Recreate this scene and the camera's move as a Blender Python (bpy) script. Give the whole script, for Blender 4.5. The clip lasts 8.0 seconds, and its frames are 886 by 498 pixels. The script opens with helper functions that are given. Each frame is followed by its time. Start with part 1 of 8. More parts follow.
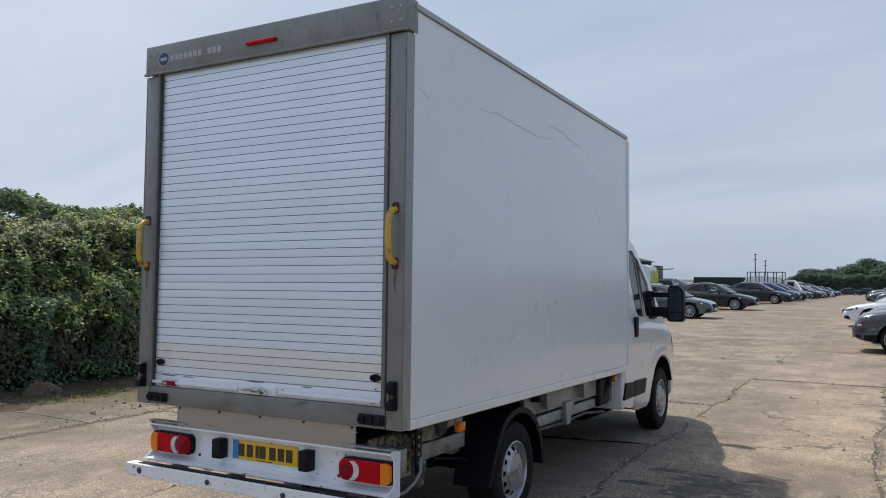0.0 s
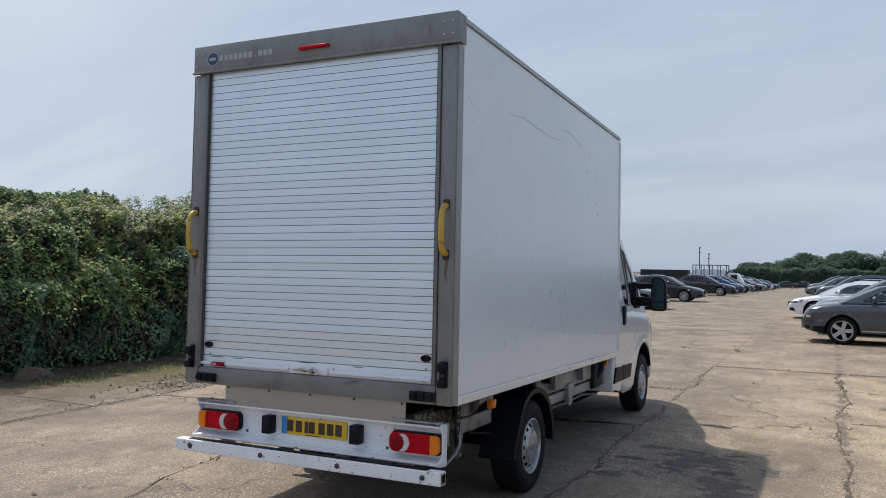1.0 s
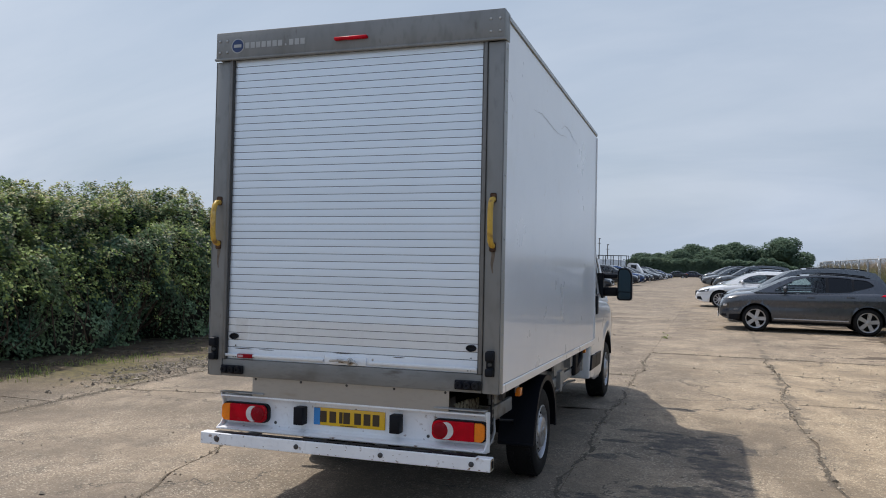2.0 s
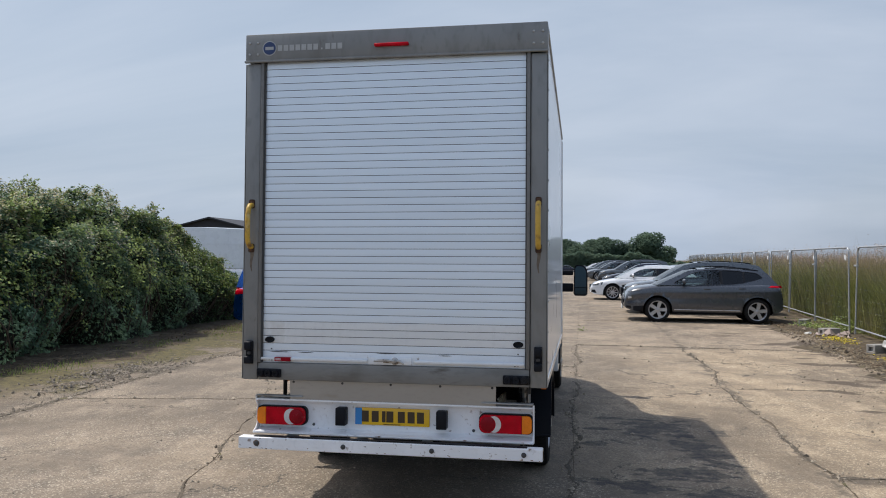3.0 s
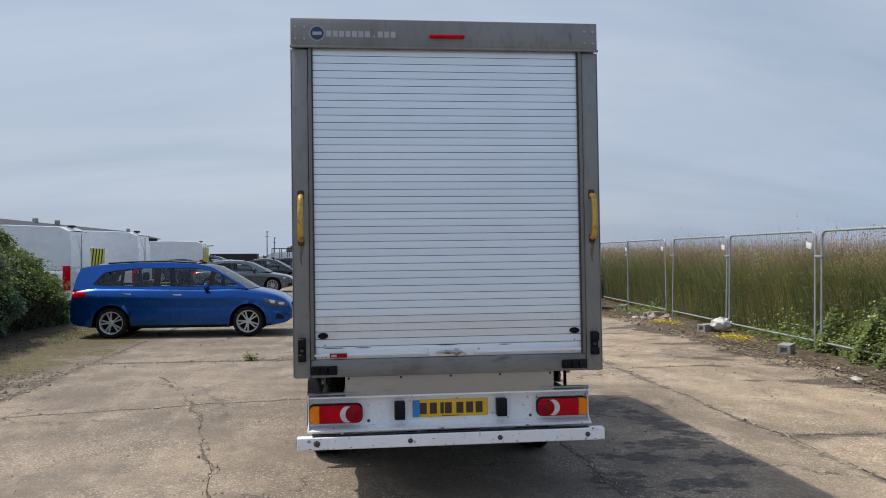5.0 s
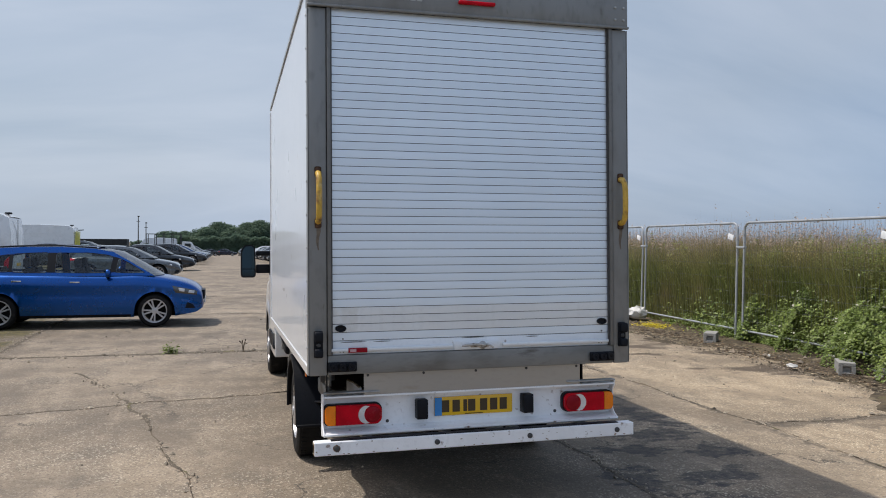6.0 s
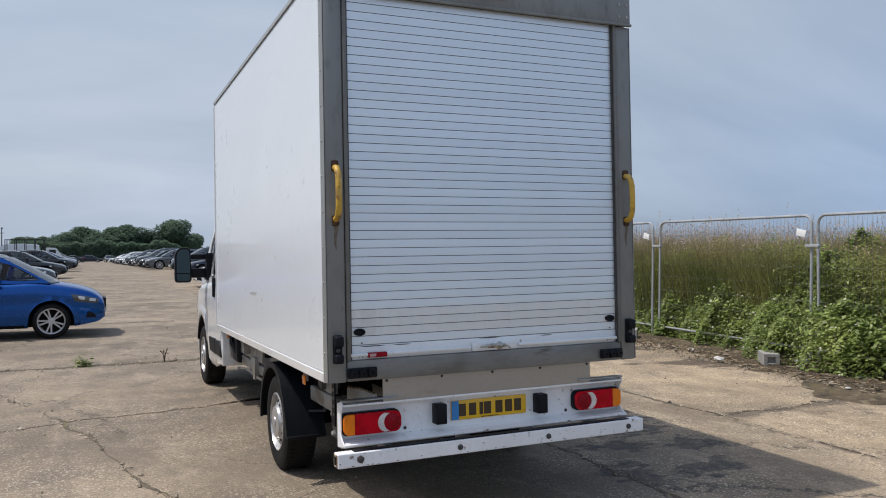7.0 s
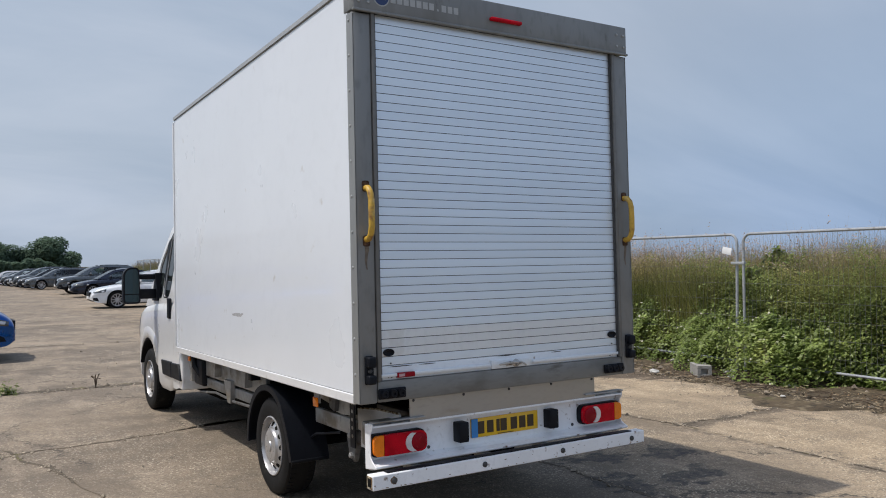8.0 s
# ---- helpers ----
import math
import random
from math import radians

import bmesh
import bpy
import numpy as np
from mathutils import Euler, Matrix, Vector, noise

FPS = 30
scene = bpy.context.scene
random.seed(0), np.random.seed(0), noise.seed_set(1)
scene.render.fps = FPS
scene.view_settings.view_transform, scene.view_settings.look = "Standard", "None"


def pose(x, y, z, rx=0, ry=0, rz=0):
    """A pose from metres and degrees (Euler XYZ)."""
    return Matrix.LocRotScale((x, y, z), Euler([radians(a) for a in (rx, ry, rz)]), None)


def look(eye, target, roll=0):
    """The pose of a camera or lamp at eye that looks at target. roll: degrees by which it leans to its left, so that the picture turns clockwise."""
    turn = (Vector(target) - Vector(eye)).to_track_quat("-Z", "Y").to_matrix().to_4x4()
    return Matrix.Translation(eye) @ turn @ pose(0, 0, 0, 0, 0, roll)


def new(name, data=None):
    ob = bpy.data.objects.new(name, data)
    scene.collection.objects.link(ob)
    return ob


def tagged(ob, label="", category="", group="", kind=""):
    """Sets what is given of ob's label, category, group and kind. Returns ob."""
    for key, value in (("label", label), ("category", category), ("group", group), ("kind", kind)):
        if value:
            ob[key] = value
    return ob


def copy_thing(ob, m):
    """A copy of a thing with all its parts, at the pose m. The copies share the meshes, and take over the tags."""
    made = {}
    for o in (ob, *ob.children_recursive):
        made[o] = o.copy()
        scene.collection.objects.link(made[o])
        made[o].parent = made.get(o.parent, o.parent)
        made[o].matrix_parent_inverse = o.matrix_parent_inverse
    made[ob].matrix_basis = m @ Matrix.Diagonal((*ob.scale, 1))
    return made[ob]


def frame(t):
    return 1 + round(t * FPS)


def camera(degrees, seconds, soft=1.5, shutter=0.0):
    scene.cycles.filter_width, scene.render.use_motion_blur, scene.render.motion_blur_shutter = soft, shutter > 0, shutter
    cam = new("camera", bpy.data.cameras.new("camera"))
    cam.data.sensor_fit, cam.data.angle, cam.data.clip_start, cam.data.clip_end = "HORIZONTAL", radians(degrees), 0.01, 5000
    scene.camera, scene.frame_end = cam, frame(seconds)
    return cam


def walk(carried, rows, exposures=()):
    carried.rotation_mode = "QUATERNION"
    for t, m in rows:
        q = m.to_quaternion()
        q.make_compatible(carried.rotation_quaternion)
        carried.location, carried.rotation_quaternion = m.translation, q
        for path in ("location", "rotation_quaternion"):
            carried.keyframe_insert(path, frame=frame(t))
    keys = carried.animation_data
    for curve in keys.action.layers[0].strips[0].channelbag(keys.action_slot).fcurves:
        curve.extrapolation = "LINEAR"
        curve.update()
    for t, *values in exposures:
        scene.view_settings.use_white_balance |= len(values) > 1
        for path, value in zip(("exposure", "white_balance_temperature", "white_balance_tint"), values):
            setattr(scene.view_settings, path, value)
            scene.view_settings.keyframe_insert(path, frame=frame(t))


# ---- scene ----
cam = camera(58.1, 8.0, soft=1.0)
PATH = [
    (0, (3.38, -3.666, 1.729), (2.39, -1.929, 1.797), 0.4),
    (0.5, (3.319, -3.997, 1.723), (2.375, -2.236, 1.785), 0.7),
    (1, (3.076, -4.34, 1.725), (2.202, -2.542, 1.769), 1.0),
    (1.5, (2.703, -4.575, 1.71), (1.934, -2.729, 1.741), 1.2),
    (2.8, (1.483, -5.138, 1.752), (1.078, -3.179, 1.768), 0.8),
    (3, (1.256, -5.236, 1.739), (0.915, -3.266, 1.757), 0.6),
    (3.5, (0.736, -5.409, 1.749), (0.538, -3.42, 1.786), 0.2),
    (4, (0.236, -5.485, 1.739), (0.179, -3.487, 1.786), -0.1),
    (4.5, (-0.222, -5.513, 1.732), (-0.142, -3.515, 1.762), -0.4),
    (5, (-0.653, -5.366, 1.694), (-0.433, -3.378, 1.706), -0.3),
    (5.2, (-0.826, -5.289, 1.684), (-0.551, -3.308, 1.689), -0.2),
    (6.3, (-1.755, -4.624, 1.662), (-1.142, -2.72, 1.642), 0.3),
    (6.5, (-1.884, -4.567, 1.651), (-1.217, -2.682, 1.633), 0.1),
    (7, (-2.282, -4.318, 1.639), (-1.466, -2.492, 1.631), -0.2),
    (7.5, (-2.623, -4.074, 1.641), (-1.674, -2.314, 1.656), -0.5),
    (8, (-3.005, -4.004, 1.658), (-1.947, -2.307, 1.692), -0.4),
]
walk(cam, [(t, look(eye, target, roll)) for t, eye, target, roll in PATH], [(0, 0.0), (3, 0.0), (4, -0.05), (5, -0.02), (7, -0.04), (8, -0.10)])

# ---- world and sun ----
SUN_DIR = Vector((-1.62, 0.62, 3.28)).normalized()
world = bpy.data.worlds.new("sky")
scene.world = world
world.use_nodes = True
wt = world.node_tree
wt.nodes.clear()


def wnode(kind, **kw):
    n = wt.nodes.new(kind)
    for k, v in kw.items():
        n.inputs[k.replace("_", " ")].default_value = v
    return n


w_out = wt.nodes.new("ShaderNodeOutputWorld")
w_bg = wnode("ShaderNodeBackground", Strength=0.095)
w_sky = wt.nodes.new("ShaderNodeTexSky")
w_sky.sky_type = "NISHITA"
w_sky.sun_disc = False
w_sky.sun_elevation = math.asin(SUN_DIR.z)
w_sky.sun_rotation = math.atan2(SUN_DIR.x, SUN_DIR.y)
w_sky.dust_density = 2.0
w_sky.ozone_density = 1.2
w_sky.air_density = 1.2
w_tc = wt.nodes.new("ShaderNodeTexCoord")
w_sep = wt.nodes.new("ShaderNodeSeparateXYZ")
wt.links.new(w_tc.outputs["Generated"], w_sep.inputs[0])
w_add = wt.nodes.new("ShaderNodeMath")
w_add.operation = "ADD"
w_add.inputs[1].default_value = 0.32
w_max = wt.nodes.new("ShaderNodeMath")
w_max.operation = "MAXIMUM"
w_max.inputs[1].default_value = 0.0
wt.links.new(w_sep.outputs["Z"], w_max.inputs[0])
wt.links.new(w_max.outputs[0], w_add.inputs[0])
w_dx = wt.nodes.new("ShaderNodeMath")
w_dx.operation = "DIVIDE"
w_dy = wt.nodes.new("ShaderNodeMath")
w_dy.operation = "DIVIDE"
for n, ax in ((w_dx, "X"), (w_dy, "Y")):
    wt.links.new(w_sep.outputs[ax], n.inputs[0])
    wt.links.new(w_add.outputs[0], n.inputs[1])
w_vec = wt.nodes.new("ShaderNodeCombineXYZ")
wt.links.new(w_dx.outputs[0], w_vec.inputs[0])
wt.links.new(w_dy.outputs[0], w_vec.inputs[1])
w_n1 = wnode("ShaderNodeTexNoise", Scale=0.5, Detail=5.0, Roughness=0.5, Distortion=0.25)
wt.links.new(w_vec.outputs[0], w_n1.inputs["Vector"])
w_r1 = wt.nodes.new("ShaderNodeValToRGB")
w_r1.color_ramp.elements[0].position, w_r1.color_ramp.elements[0].color = 0.38, (0.72, 0.72, 0.72, 1)
w_r1.color_ramp.elements[1].position, w_r1.color_ramp.elements[1].color = 0.62, (1, 1, 1, 1)
wt.links.new(w_n1.outputs["Fac"], w_r1.inputs[0])
w_n2 = wnode("ShaderNodeTexNoise", Scale=1.0, Detail=6.0, Roughness=0.55, Distortion=0.4)
w_map = wt.nodes.new("ShaderNodeMapping")
w_map.inputs["Rotation"].default_value = (0, 0, 0.5)
w_map.inputs["Scale"].default_value = (0.55, 1.5, 1)
wt.links.new(w_vec.outputs[0], w_map.inputs[0])
wt.links.new(w_map.outputs[0], w_n2.inputs["Vector"])
w_r2 = wt.nodes.new("ShaderNodeValToRGB")
w_r2.color_ramp.elements[0].position, w_r2.color_ramp.elements[0].color = 0.34, (4.35, 5.35, 6.8, 1)
w_r2.color_ramp.elements[1].position, w_r2.color_ramp.elements[1].color = 0.66, (6.25, 7.02, 8.25, 1)
wt.links.new(w_n2.outputs["Fac"], w_r2.inputs[0])
w_mix = wt.nodes.new("ShaderNodeMix")
w_mix.data_type = "RGBA"
# the veil thins overhead
w_z = wnode("ShaderNodeMapRange", From_Min=0.33, From_Max=0.80, To_Min=1.0, To_Max=0.12)
wt.links.new(w_sep.outputs["Z"], w_z.inputs["Value"])
w_th = wt.nodes.new("ShaderNodeMath")
w_th.operation = "MULTIPLY"
wt.links.new(w_r1.outputs[0], w_th.inputs[0])
wt.links.new(w_z.outputs[0], w_th.inputs[1])
wt.links.new(w_th.outputs[0], w_mix.inputs["Factor"])
wt.links.new(w_sky.outputs[0], w_mix.inputs[6])
wt.links.new(w_r2.outputs[0], w_mix.inputs[7])
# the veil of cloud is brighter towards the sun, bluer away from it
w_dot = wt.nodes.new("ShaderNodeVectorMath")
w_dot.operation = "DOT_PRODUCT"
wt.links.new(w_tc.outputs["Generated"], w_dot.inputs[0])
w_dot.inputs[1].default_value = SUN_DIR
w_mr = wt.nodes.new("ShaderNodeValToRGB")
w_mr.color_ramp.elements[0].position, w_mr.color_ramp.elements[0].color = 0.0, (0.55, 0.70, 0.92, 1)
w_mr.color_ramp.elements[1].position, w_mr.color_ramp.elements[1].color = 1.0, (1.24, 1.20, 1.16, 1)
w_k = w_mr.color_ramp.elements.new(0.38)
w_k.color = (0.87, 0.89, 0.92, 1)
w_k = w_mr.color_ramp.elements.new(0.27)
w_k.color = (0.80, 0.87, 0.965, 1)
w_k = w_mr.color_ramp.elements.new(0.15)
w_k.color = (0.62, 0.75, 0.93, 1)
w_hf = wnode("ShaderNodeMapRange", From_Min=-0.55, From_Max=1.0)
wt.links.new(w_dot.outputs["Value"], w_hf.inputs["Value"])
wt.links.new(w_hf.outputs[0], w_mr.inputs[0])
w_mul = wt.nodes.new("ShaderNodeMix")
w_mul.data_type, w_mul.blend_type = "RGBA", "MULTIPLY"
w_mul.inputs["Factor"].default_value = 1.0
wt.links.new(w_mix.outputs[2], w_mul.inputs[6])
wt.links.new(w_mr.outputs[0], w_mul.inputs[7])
w_zd = wnode("ShaderNodeMapRange", From_Min=0.30, From_Max=0.75, To_Min=1.0, To_Max=1.5)
wt.links.new(w_sep.outputs["Z"], w_zd.inputs["Value"])
w_up = wt.nodes.new("ShaderNodeMix")
w_up.data_type, w_up.blend_type = "RGBA", "MULTIPLY"
w_up.inputs["Factor"].default_value = 1.0
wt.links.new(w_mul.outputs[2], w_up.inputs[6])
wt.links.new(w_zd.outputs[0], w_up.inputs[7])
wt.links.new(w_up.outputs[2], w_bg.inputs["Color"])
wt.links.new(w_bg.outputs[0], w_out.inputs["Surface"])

sun = new("sun", bpy.data.lights.new("sun", "SUN"))
sun.data.energy = 3.35
sun.data.angle = radians(0.8)
sun.data.color = (1.0, 0.95, 0.88)
sun.matrix_world = look(SUN_DIR * 50, (0, 0, 0))


# ---- materials ----
def mat(name, col, rough=0.5, metal=0.0, var=0.12, scale=3.0, fine=40.0, bump=0.0, bscale=120.0, coat=0.0, island=0.0, objvar=0.0, spots=None, spec=0.5, trans=0.0, stretch=(1, 1, 1)):
    """A surface with variation at two scales, optional fine relief, and optional stains (colour, amount, scale)."""
    m = bpy.data.materials.new(name)
    m.use_nodes = True
    nt = m.node_tree
    b = nt.nodes["Principled BSDF"]
    b.inputs["Roughness"].default_value = rough
    b.inputs["Metallic"].default_value = metal
    b.inputs["Coat Weight"].default_value = coat
    b.inputs["Coat Roughness"].default_value = 0.06
    b.inputs["Specular IOR Level"].default_value = spec
    tc = nt.nodes.new("ShaderNodeTexCoord")
    mp = nt.nodes.new("ShaderNodeMapping")
    mp.inputs["Scale"].default_value = stretch
    nt.links.new(tc.outputs["Object"], mp.inputs[0])

    def noise_at(s, detail=4.0):
        n = nt.nodes.new("ShaderNodeTexNoise")
        n.inputs["Scale"].default_value = s
        n.inputs["Detail"].default_value = detail
        nt.links.new(mp.outputs[0], n.inputs["Vector"])
        return n

    def blend(a, c, fac, kind="MIX"):
        x = nt.nodes.new("ShaderNodeMix")
        x.data_type, x.blend_type = "RGBA", kind
        for sock, v in ((x.inputs["Factor"], fac), (x.inputs[6], a), (x.inputs[7], c)):
            if isinstance(v, bpy.types.NodeSocket):
                nt.links.new(v, sock)
            else:
                sock.default_value = v if isinstance(v, float) else (*v, 1)
        return x.outputs[2]

    def ramp(src, lo, hi):
        r = nt.nodes.new("ShaderNodeMapRange")
        r.inputs["From Min"].default_value, r.inputs["From Max"].default_value = lo, hi
        nt.links.new(src, r.inputs["Value"])
        return r.outputs[0]

    dark = tuple(c * (1 - var) for c in col)
    lite = tuple(min(1, c * (1 + var)) for c in col)
    c1 = blend(dark, lite, ramp(noise_at(scale).outputs["Fac"], 0.3, 0.7))
    if fine:
        c1 = blend(c1, tuple(c * (1 - var * 1.2) for c in col), ramp(noise_at(fine, 2.0).outputs["Fac"], 0.52, 0.75))
    for sc, amount, ss in spots or ():
        lo = 0.72 - amount * 0.4
        c1 = blend(c1, sc, ramp(noise_at(ss, 6.0).outputs["Fac"], lo, lo + 0.12))
    if island:
        g = nt.nodes.new("ShaderNodeNewGeometry")
        v = nt.nodes.new("ShaderNodeHueSaturation")
        r = nt.nodes.new("ShaderNodeMapRange")
        r.inputs["To Min"].default_value, r.inputs["To Max"].default_value = 1 - island, 1 + island
        nt.links.new(g.outputs["Random Per Island"], r.inputs["Value"])
        nt.links.new(r.outputs[0], v.inputs["Value"])
        nt.links.new(c1, v.inputs["Color"])
        c1 = v.outputs[0]
    if objvar:
        g = nt.nodes.new("ShaderNodeObjectInfo")
        v = nt.nodes.new("ShaderNodeHueSaturation")
        r = nt.nodes.new("ShaderNodeMapRange")
        r.inputs["To Min"].default_value, r.inputs["To Max"].default_value = 1 - objvar, 1 + objvar
        nt.links.new(g.outputs["Random"], r.inputs["Value"])
        nt.links.new(r.outputs[0], v.inputs["Value"])
        nt.links.new(c1, v.inputs["Color"])
        c1 = v.outputs[0]
    nt.links.new(c1, b.inputs["Base Color"])
    rr = nt.nodes.new("ShaderNodeMapRange")
    rr.inputs["To Min"].default_value, rr.inputs["To Max"].default_value = max(0.02, rough - 0.08), min(1, rough + 0.08)
    nt.links.new(noise_at(scale * 3).outputs["Fac"], rr.inputs["Value"])
    nt.links.new(rr.outputs[0], b.inputs["Roughness"])
    if bump:
        bp = nt.nodes.new("ShaderNodeBump")
        bp.inputs["Strength"].default_value = bump
        bp.inputs["Distance"].default_value = 0.01
        nt.links.new(noise_at(bscale, 3.0).outputs["Fac"], bp.inputs["Height"])
        nt.links.new(bp.outputs[0], b.inputs["Normal"])
    if trans:
        tr = nt.nodes.new("ShaderNodeBsdfTranslucent")
        nt.links.new(c1, tr.inputs["Color"])
        ms = nt.nodes.new("ShaderNodeMixShader")
        ms.inputs[0].default_value = trans
        nt.links.new(b.outputs[0], ms.inputs[1])
        nt.links.new(tr.outputs[0], ms.inputs[2])
        nt.links.new(ms.outputs[0], nt.nodes["Material Output"].inputs["Surface"])
    return m


def glass_mat(name, tint):
    m = bpy.data.materials.new(name)
    m.use_nodes = True
    nt = m.node_tree
    nt.nodes.clear()
    o = nt.nodes.new("ShaderNodeOutputMaterial")
    mx = nt.nodes.new("ShaderNodeMixShader")
    fr = nt.nodes.new("ShaderNodeFresnel")
    fr.inputs["IOR"].default_value = 1.58
    tr = nt.nodes.new("ShaderNodeBsdfTransparent")
    tr.inputs["Color"].default_value = (*tint, 1)
    gl = nt.nodes.new("ShaderNodeBsdfGlossy")
    gl.inputs["Roughness"].default_value = 0.02
    nt.links.new(fr.outputs[0], mx.inputs[0])
    nt.links.new(tr.outputs[0], mx.inputs[1])
    nt.links.new(gl.outputs[0], mx.inputs[2])
    nt.links.new(mx.outputs[0], o.inputs["Surface"])
    return m


def paint(name, col, metal=0.25, coat=1.0):
    return mat(name, col, 0.28, metal, 0.05, 1.5, 0, coat=coat, spots=[(tuple(c * 0.85 + 0.004 for c in col), 0.3, 2.5)])


M_BOXWHITE = mat("white_grp_panel", (0.77, 0.803, 0.848), 0.30, 0, 0.025, 0.8, 9.0, bump=0.012, bscale=1.2, coat=0.45, spots=[((0.70, 0.70, 0.69), 0.2, 1.1), ((0.55, 0.53, 0.50), 0.06, 8.0)])
M_WHITE = mat("white_vehicle_paint", (0.77, 0.78, 0.79), 0.3, 0, 0.04, 2.0, 30.0, coat=0.7, spots=[((0.62, 0.60, 0.57), 0.22, 4.0), ((0.40, 0.36, 0.31), 0.08, 11.0)])
M_WHITEWORN = mat("worn_white_paint", (0.83, 0.845, 0.865), 0.45, 0, 0.06, 3.0, 40.0, bump=0.05, bscale=60, spots=[((0.40, 0.36, 0.32), 0.18, 9.0), ((0.16, 0.09, 0.05), 0.19, 22.0)])
M_SLAT = mat("white_shutter_slat", (0.77, 0.85, 0.93), 0.36, 0.45, 0.03, 1.3, 0, objvar=0.03, spots=[((0.70, 0.735, 0.775), 0.22, 1.6)])
M_SLATDULL = mat("aged_shutter_slat", (0.76, 0.78, 0.79), 0.40, 0.25, 0.05, 1.5, 30.0, objvar=0.03, spots=[((0.60, 0.59, 0.56), 0.25, 3.0)])
M_BOTTOMBAR = mat("scuffed_white_bar", (0.76, 0.80, 0.84), 0.38, 0.2, 0.05, 3.0, 40.0, spots=[((0.56, 0.56, 0.55), 0.12, 7.0), ((0.30, 0.26, 0.22), 0.05, 24.0)])
M_CAP = mat("pale_grey_capping", (0.42, 0.43, 0.43), 0.4, 0.3, 0.08, 3.0, 25.0, spots=[((0.28, 0.28, 0.27), 0.25, 4.0)])
M_STEEL = mat("grey_painted_steel", (0.228, 0.232, 0.228), 0.5, 0.3, 0.12, 2.0, 25.0, bump=0.03, bscale=50, spots=[((0.180, 0.180, 0.172), 0.40, 3.0), ((0.270, 0.272, 0.265), 0.24, 5.0), ((0.10, 0.085, 0.07), 0.09, 16.0)], stretch=(1, 1, 0.4))
M_LATCH = mat("worn_bright_latch", (0.48, 0.47, 0.45), 0.35, 0.7, 0.2, 12.0, 60.0, spots=[((0.10, 0.08, 0.06), 0.45, 22.0)])
M_SEAL = mat("dark_rubber_seal", (0.05, 0.05, 0.05), 0.6, 0, 0.2, 8.0)
M_ALU = mat("brushed_aluminium_plate", (0.40, 0.385, 0.36), 0.34, 0.65, 0.08, 2.0, 50.0, bump=0.03, bscale=90, spots=[((0.3, 0.27, 0.22), 0.3, 6.0)], stretch=(0.4, 1, 1))
M_GALV = mat("galvanised_chassis_steel", (0.36, 0.36, 0.355), 0.5, 0.4, 0.2, 5.0, 30.0, bump=0.08, bscale=50, spots=[((0.20, 0.18, 0.15), 0.45, 4.0), ((0.10, 0.06, 0.035), 0.22, 9.0)])
M_RUST = mat("flaking_rusty_paint", (0.55, 0.49, 0.36), 0.75, 0.0, 0.15, 9.0, 60.0, bump=0.4, bscale=40, spots=[((0.16, 0.095, 0.045), 0.62, 22.0), ((0.05, 0.03, 0.018), 0.42, 30.0)])
M_RUSTDARK = mat("dark_brown_rust", (0.085, 0.045, 0.026), 0.85, 0.0, 0.35, 14.0, 60.0, bump=0.4, bscale=60, spots=[((0.20, 0.11, 0.05), 0.35, 22.0), ((0.03, 0.02, 0.014), 0.3, 30.0)])
M_STREAK = mat("faint_rust_run", (0.15, 0.12, 0.09), 0.7, 0.1, 0.3, 20.0, 60.0)
M_CHIP = mat("rust_stain", (0.20, 0.125, 0.075), 0.85, 0.0, 0.4, 30.0, 90.0, spots=[((0.06, 0.035, 0.022), 0.4, 40.0)])
M_GRIME = mat("grimy_chassis_steel", (0.10, 0.10, 0.10), 0.65, 0.2, 0.3, 6.0, 30.0, bump=0.1, bscale=40, spots=[((0.26, 0.25, 0.23), 0.3, 9.0), ((0.05, 0.032, 0.02), 0.35, 14.0)])
M_BLACK = mat("black_plastic", (0.0055, 0.007, 0.011), 0.5, 0, 0.25, 6.0, 60.0, bump=0.05, bscale=200, spec=0.2, spots=[((0.018, 0.018, 0.018), 0.2, 6.0)])
M_RUBBER = mat("tyre_rubber", (0.009, 0.009, 0.0095), 0.75, 0, 0.25, 8.0, 60.0, bump=0.1, bscale=90, spec=0.25, spots=[((0.03, 0.028, 0.025), 0.25, 7.0)])
M_DARK = mat("underbody_dark", (0.008, 0.008, 0.008), 0.85, 0, 0.3, 5.0, spec=0.1)
M_YELLOW = mat("yellow_plastic_grip", (0.58, 0.36, 0.05), 0.45, 0, 0.14, 9.0, 60.0, bump=0.03, spots=[((0.62, 0.47, 0.20), 0.40, 7.0), ((0.22, 0.11, 0.04), 0.36, 13.0)])
M_RED = mat("red_lamp_plastic", (0.50, 0.0005, 0.012), 0.25, 0, 0.3, 10.0, 160.0, coat=0.06, spec=0.12)
M_REDDEEP = mat("dark_red_lamp_plastic", (0.27, 0.0005, 0.010), 0.25, 0, 0.25, 10.0, 160.0, coat=0.10, spec=0.15)
M_AMBER = mat("amber_lamp_plastic", (0.80, 0.20, 0.005), 0.2, 0, 0.12, 10.0, 120.0, coat=0.35, spec=0.3)
M_CLEAR = mat("clear_lamp_plastic", (0.62, 0.62, 0.64), 0.15, 0.2, 0.12, 14.0, 90.0, coat=0.8)
M_HEADLAMP = mat("dark_headlamp_glass", (0.07, 0.075, 0.08), 0.12, 0.4, 0.25, 14.0, 90.0, coat=1.0)
M_PINK = mat("faded_reflector", (0.50, 0.32, 0.33), 0.3, 0, 0.15, 30.0, 120.0)
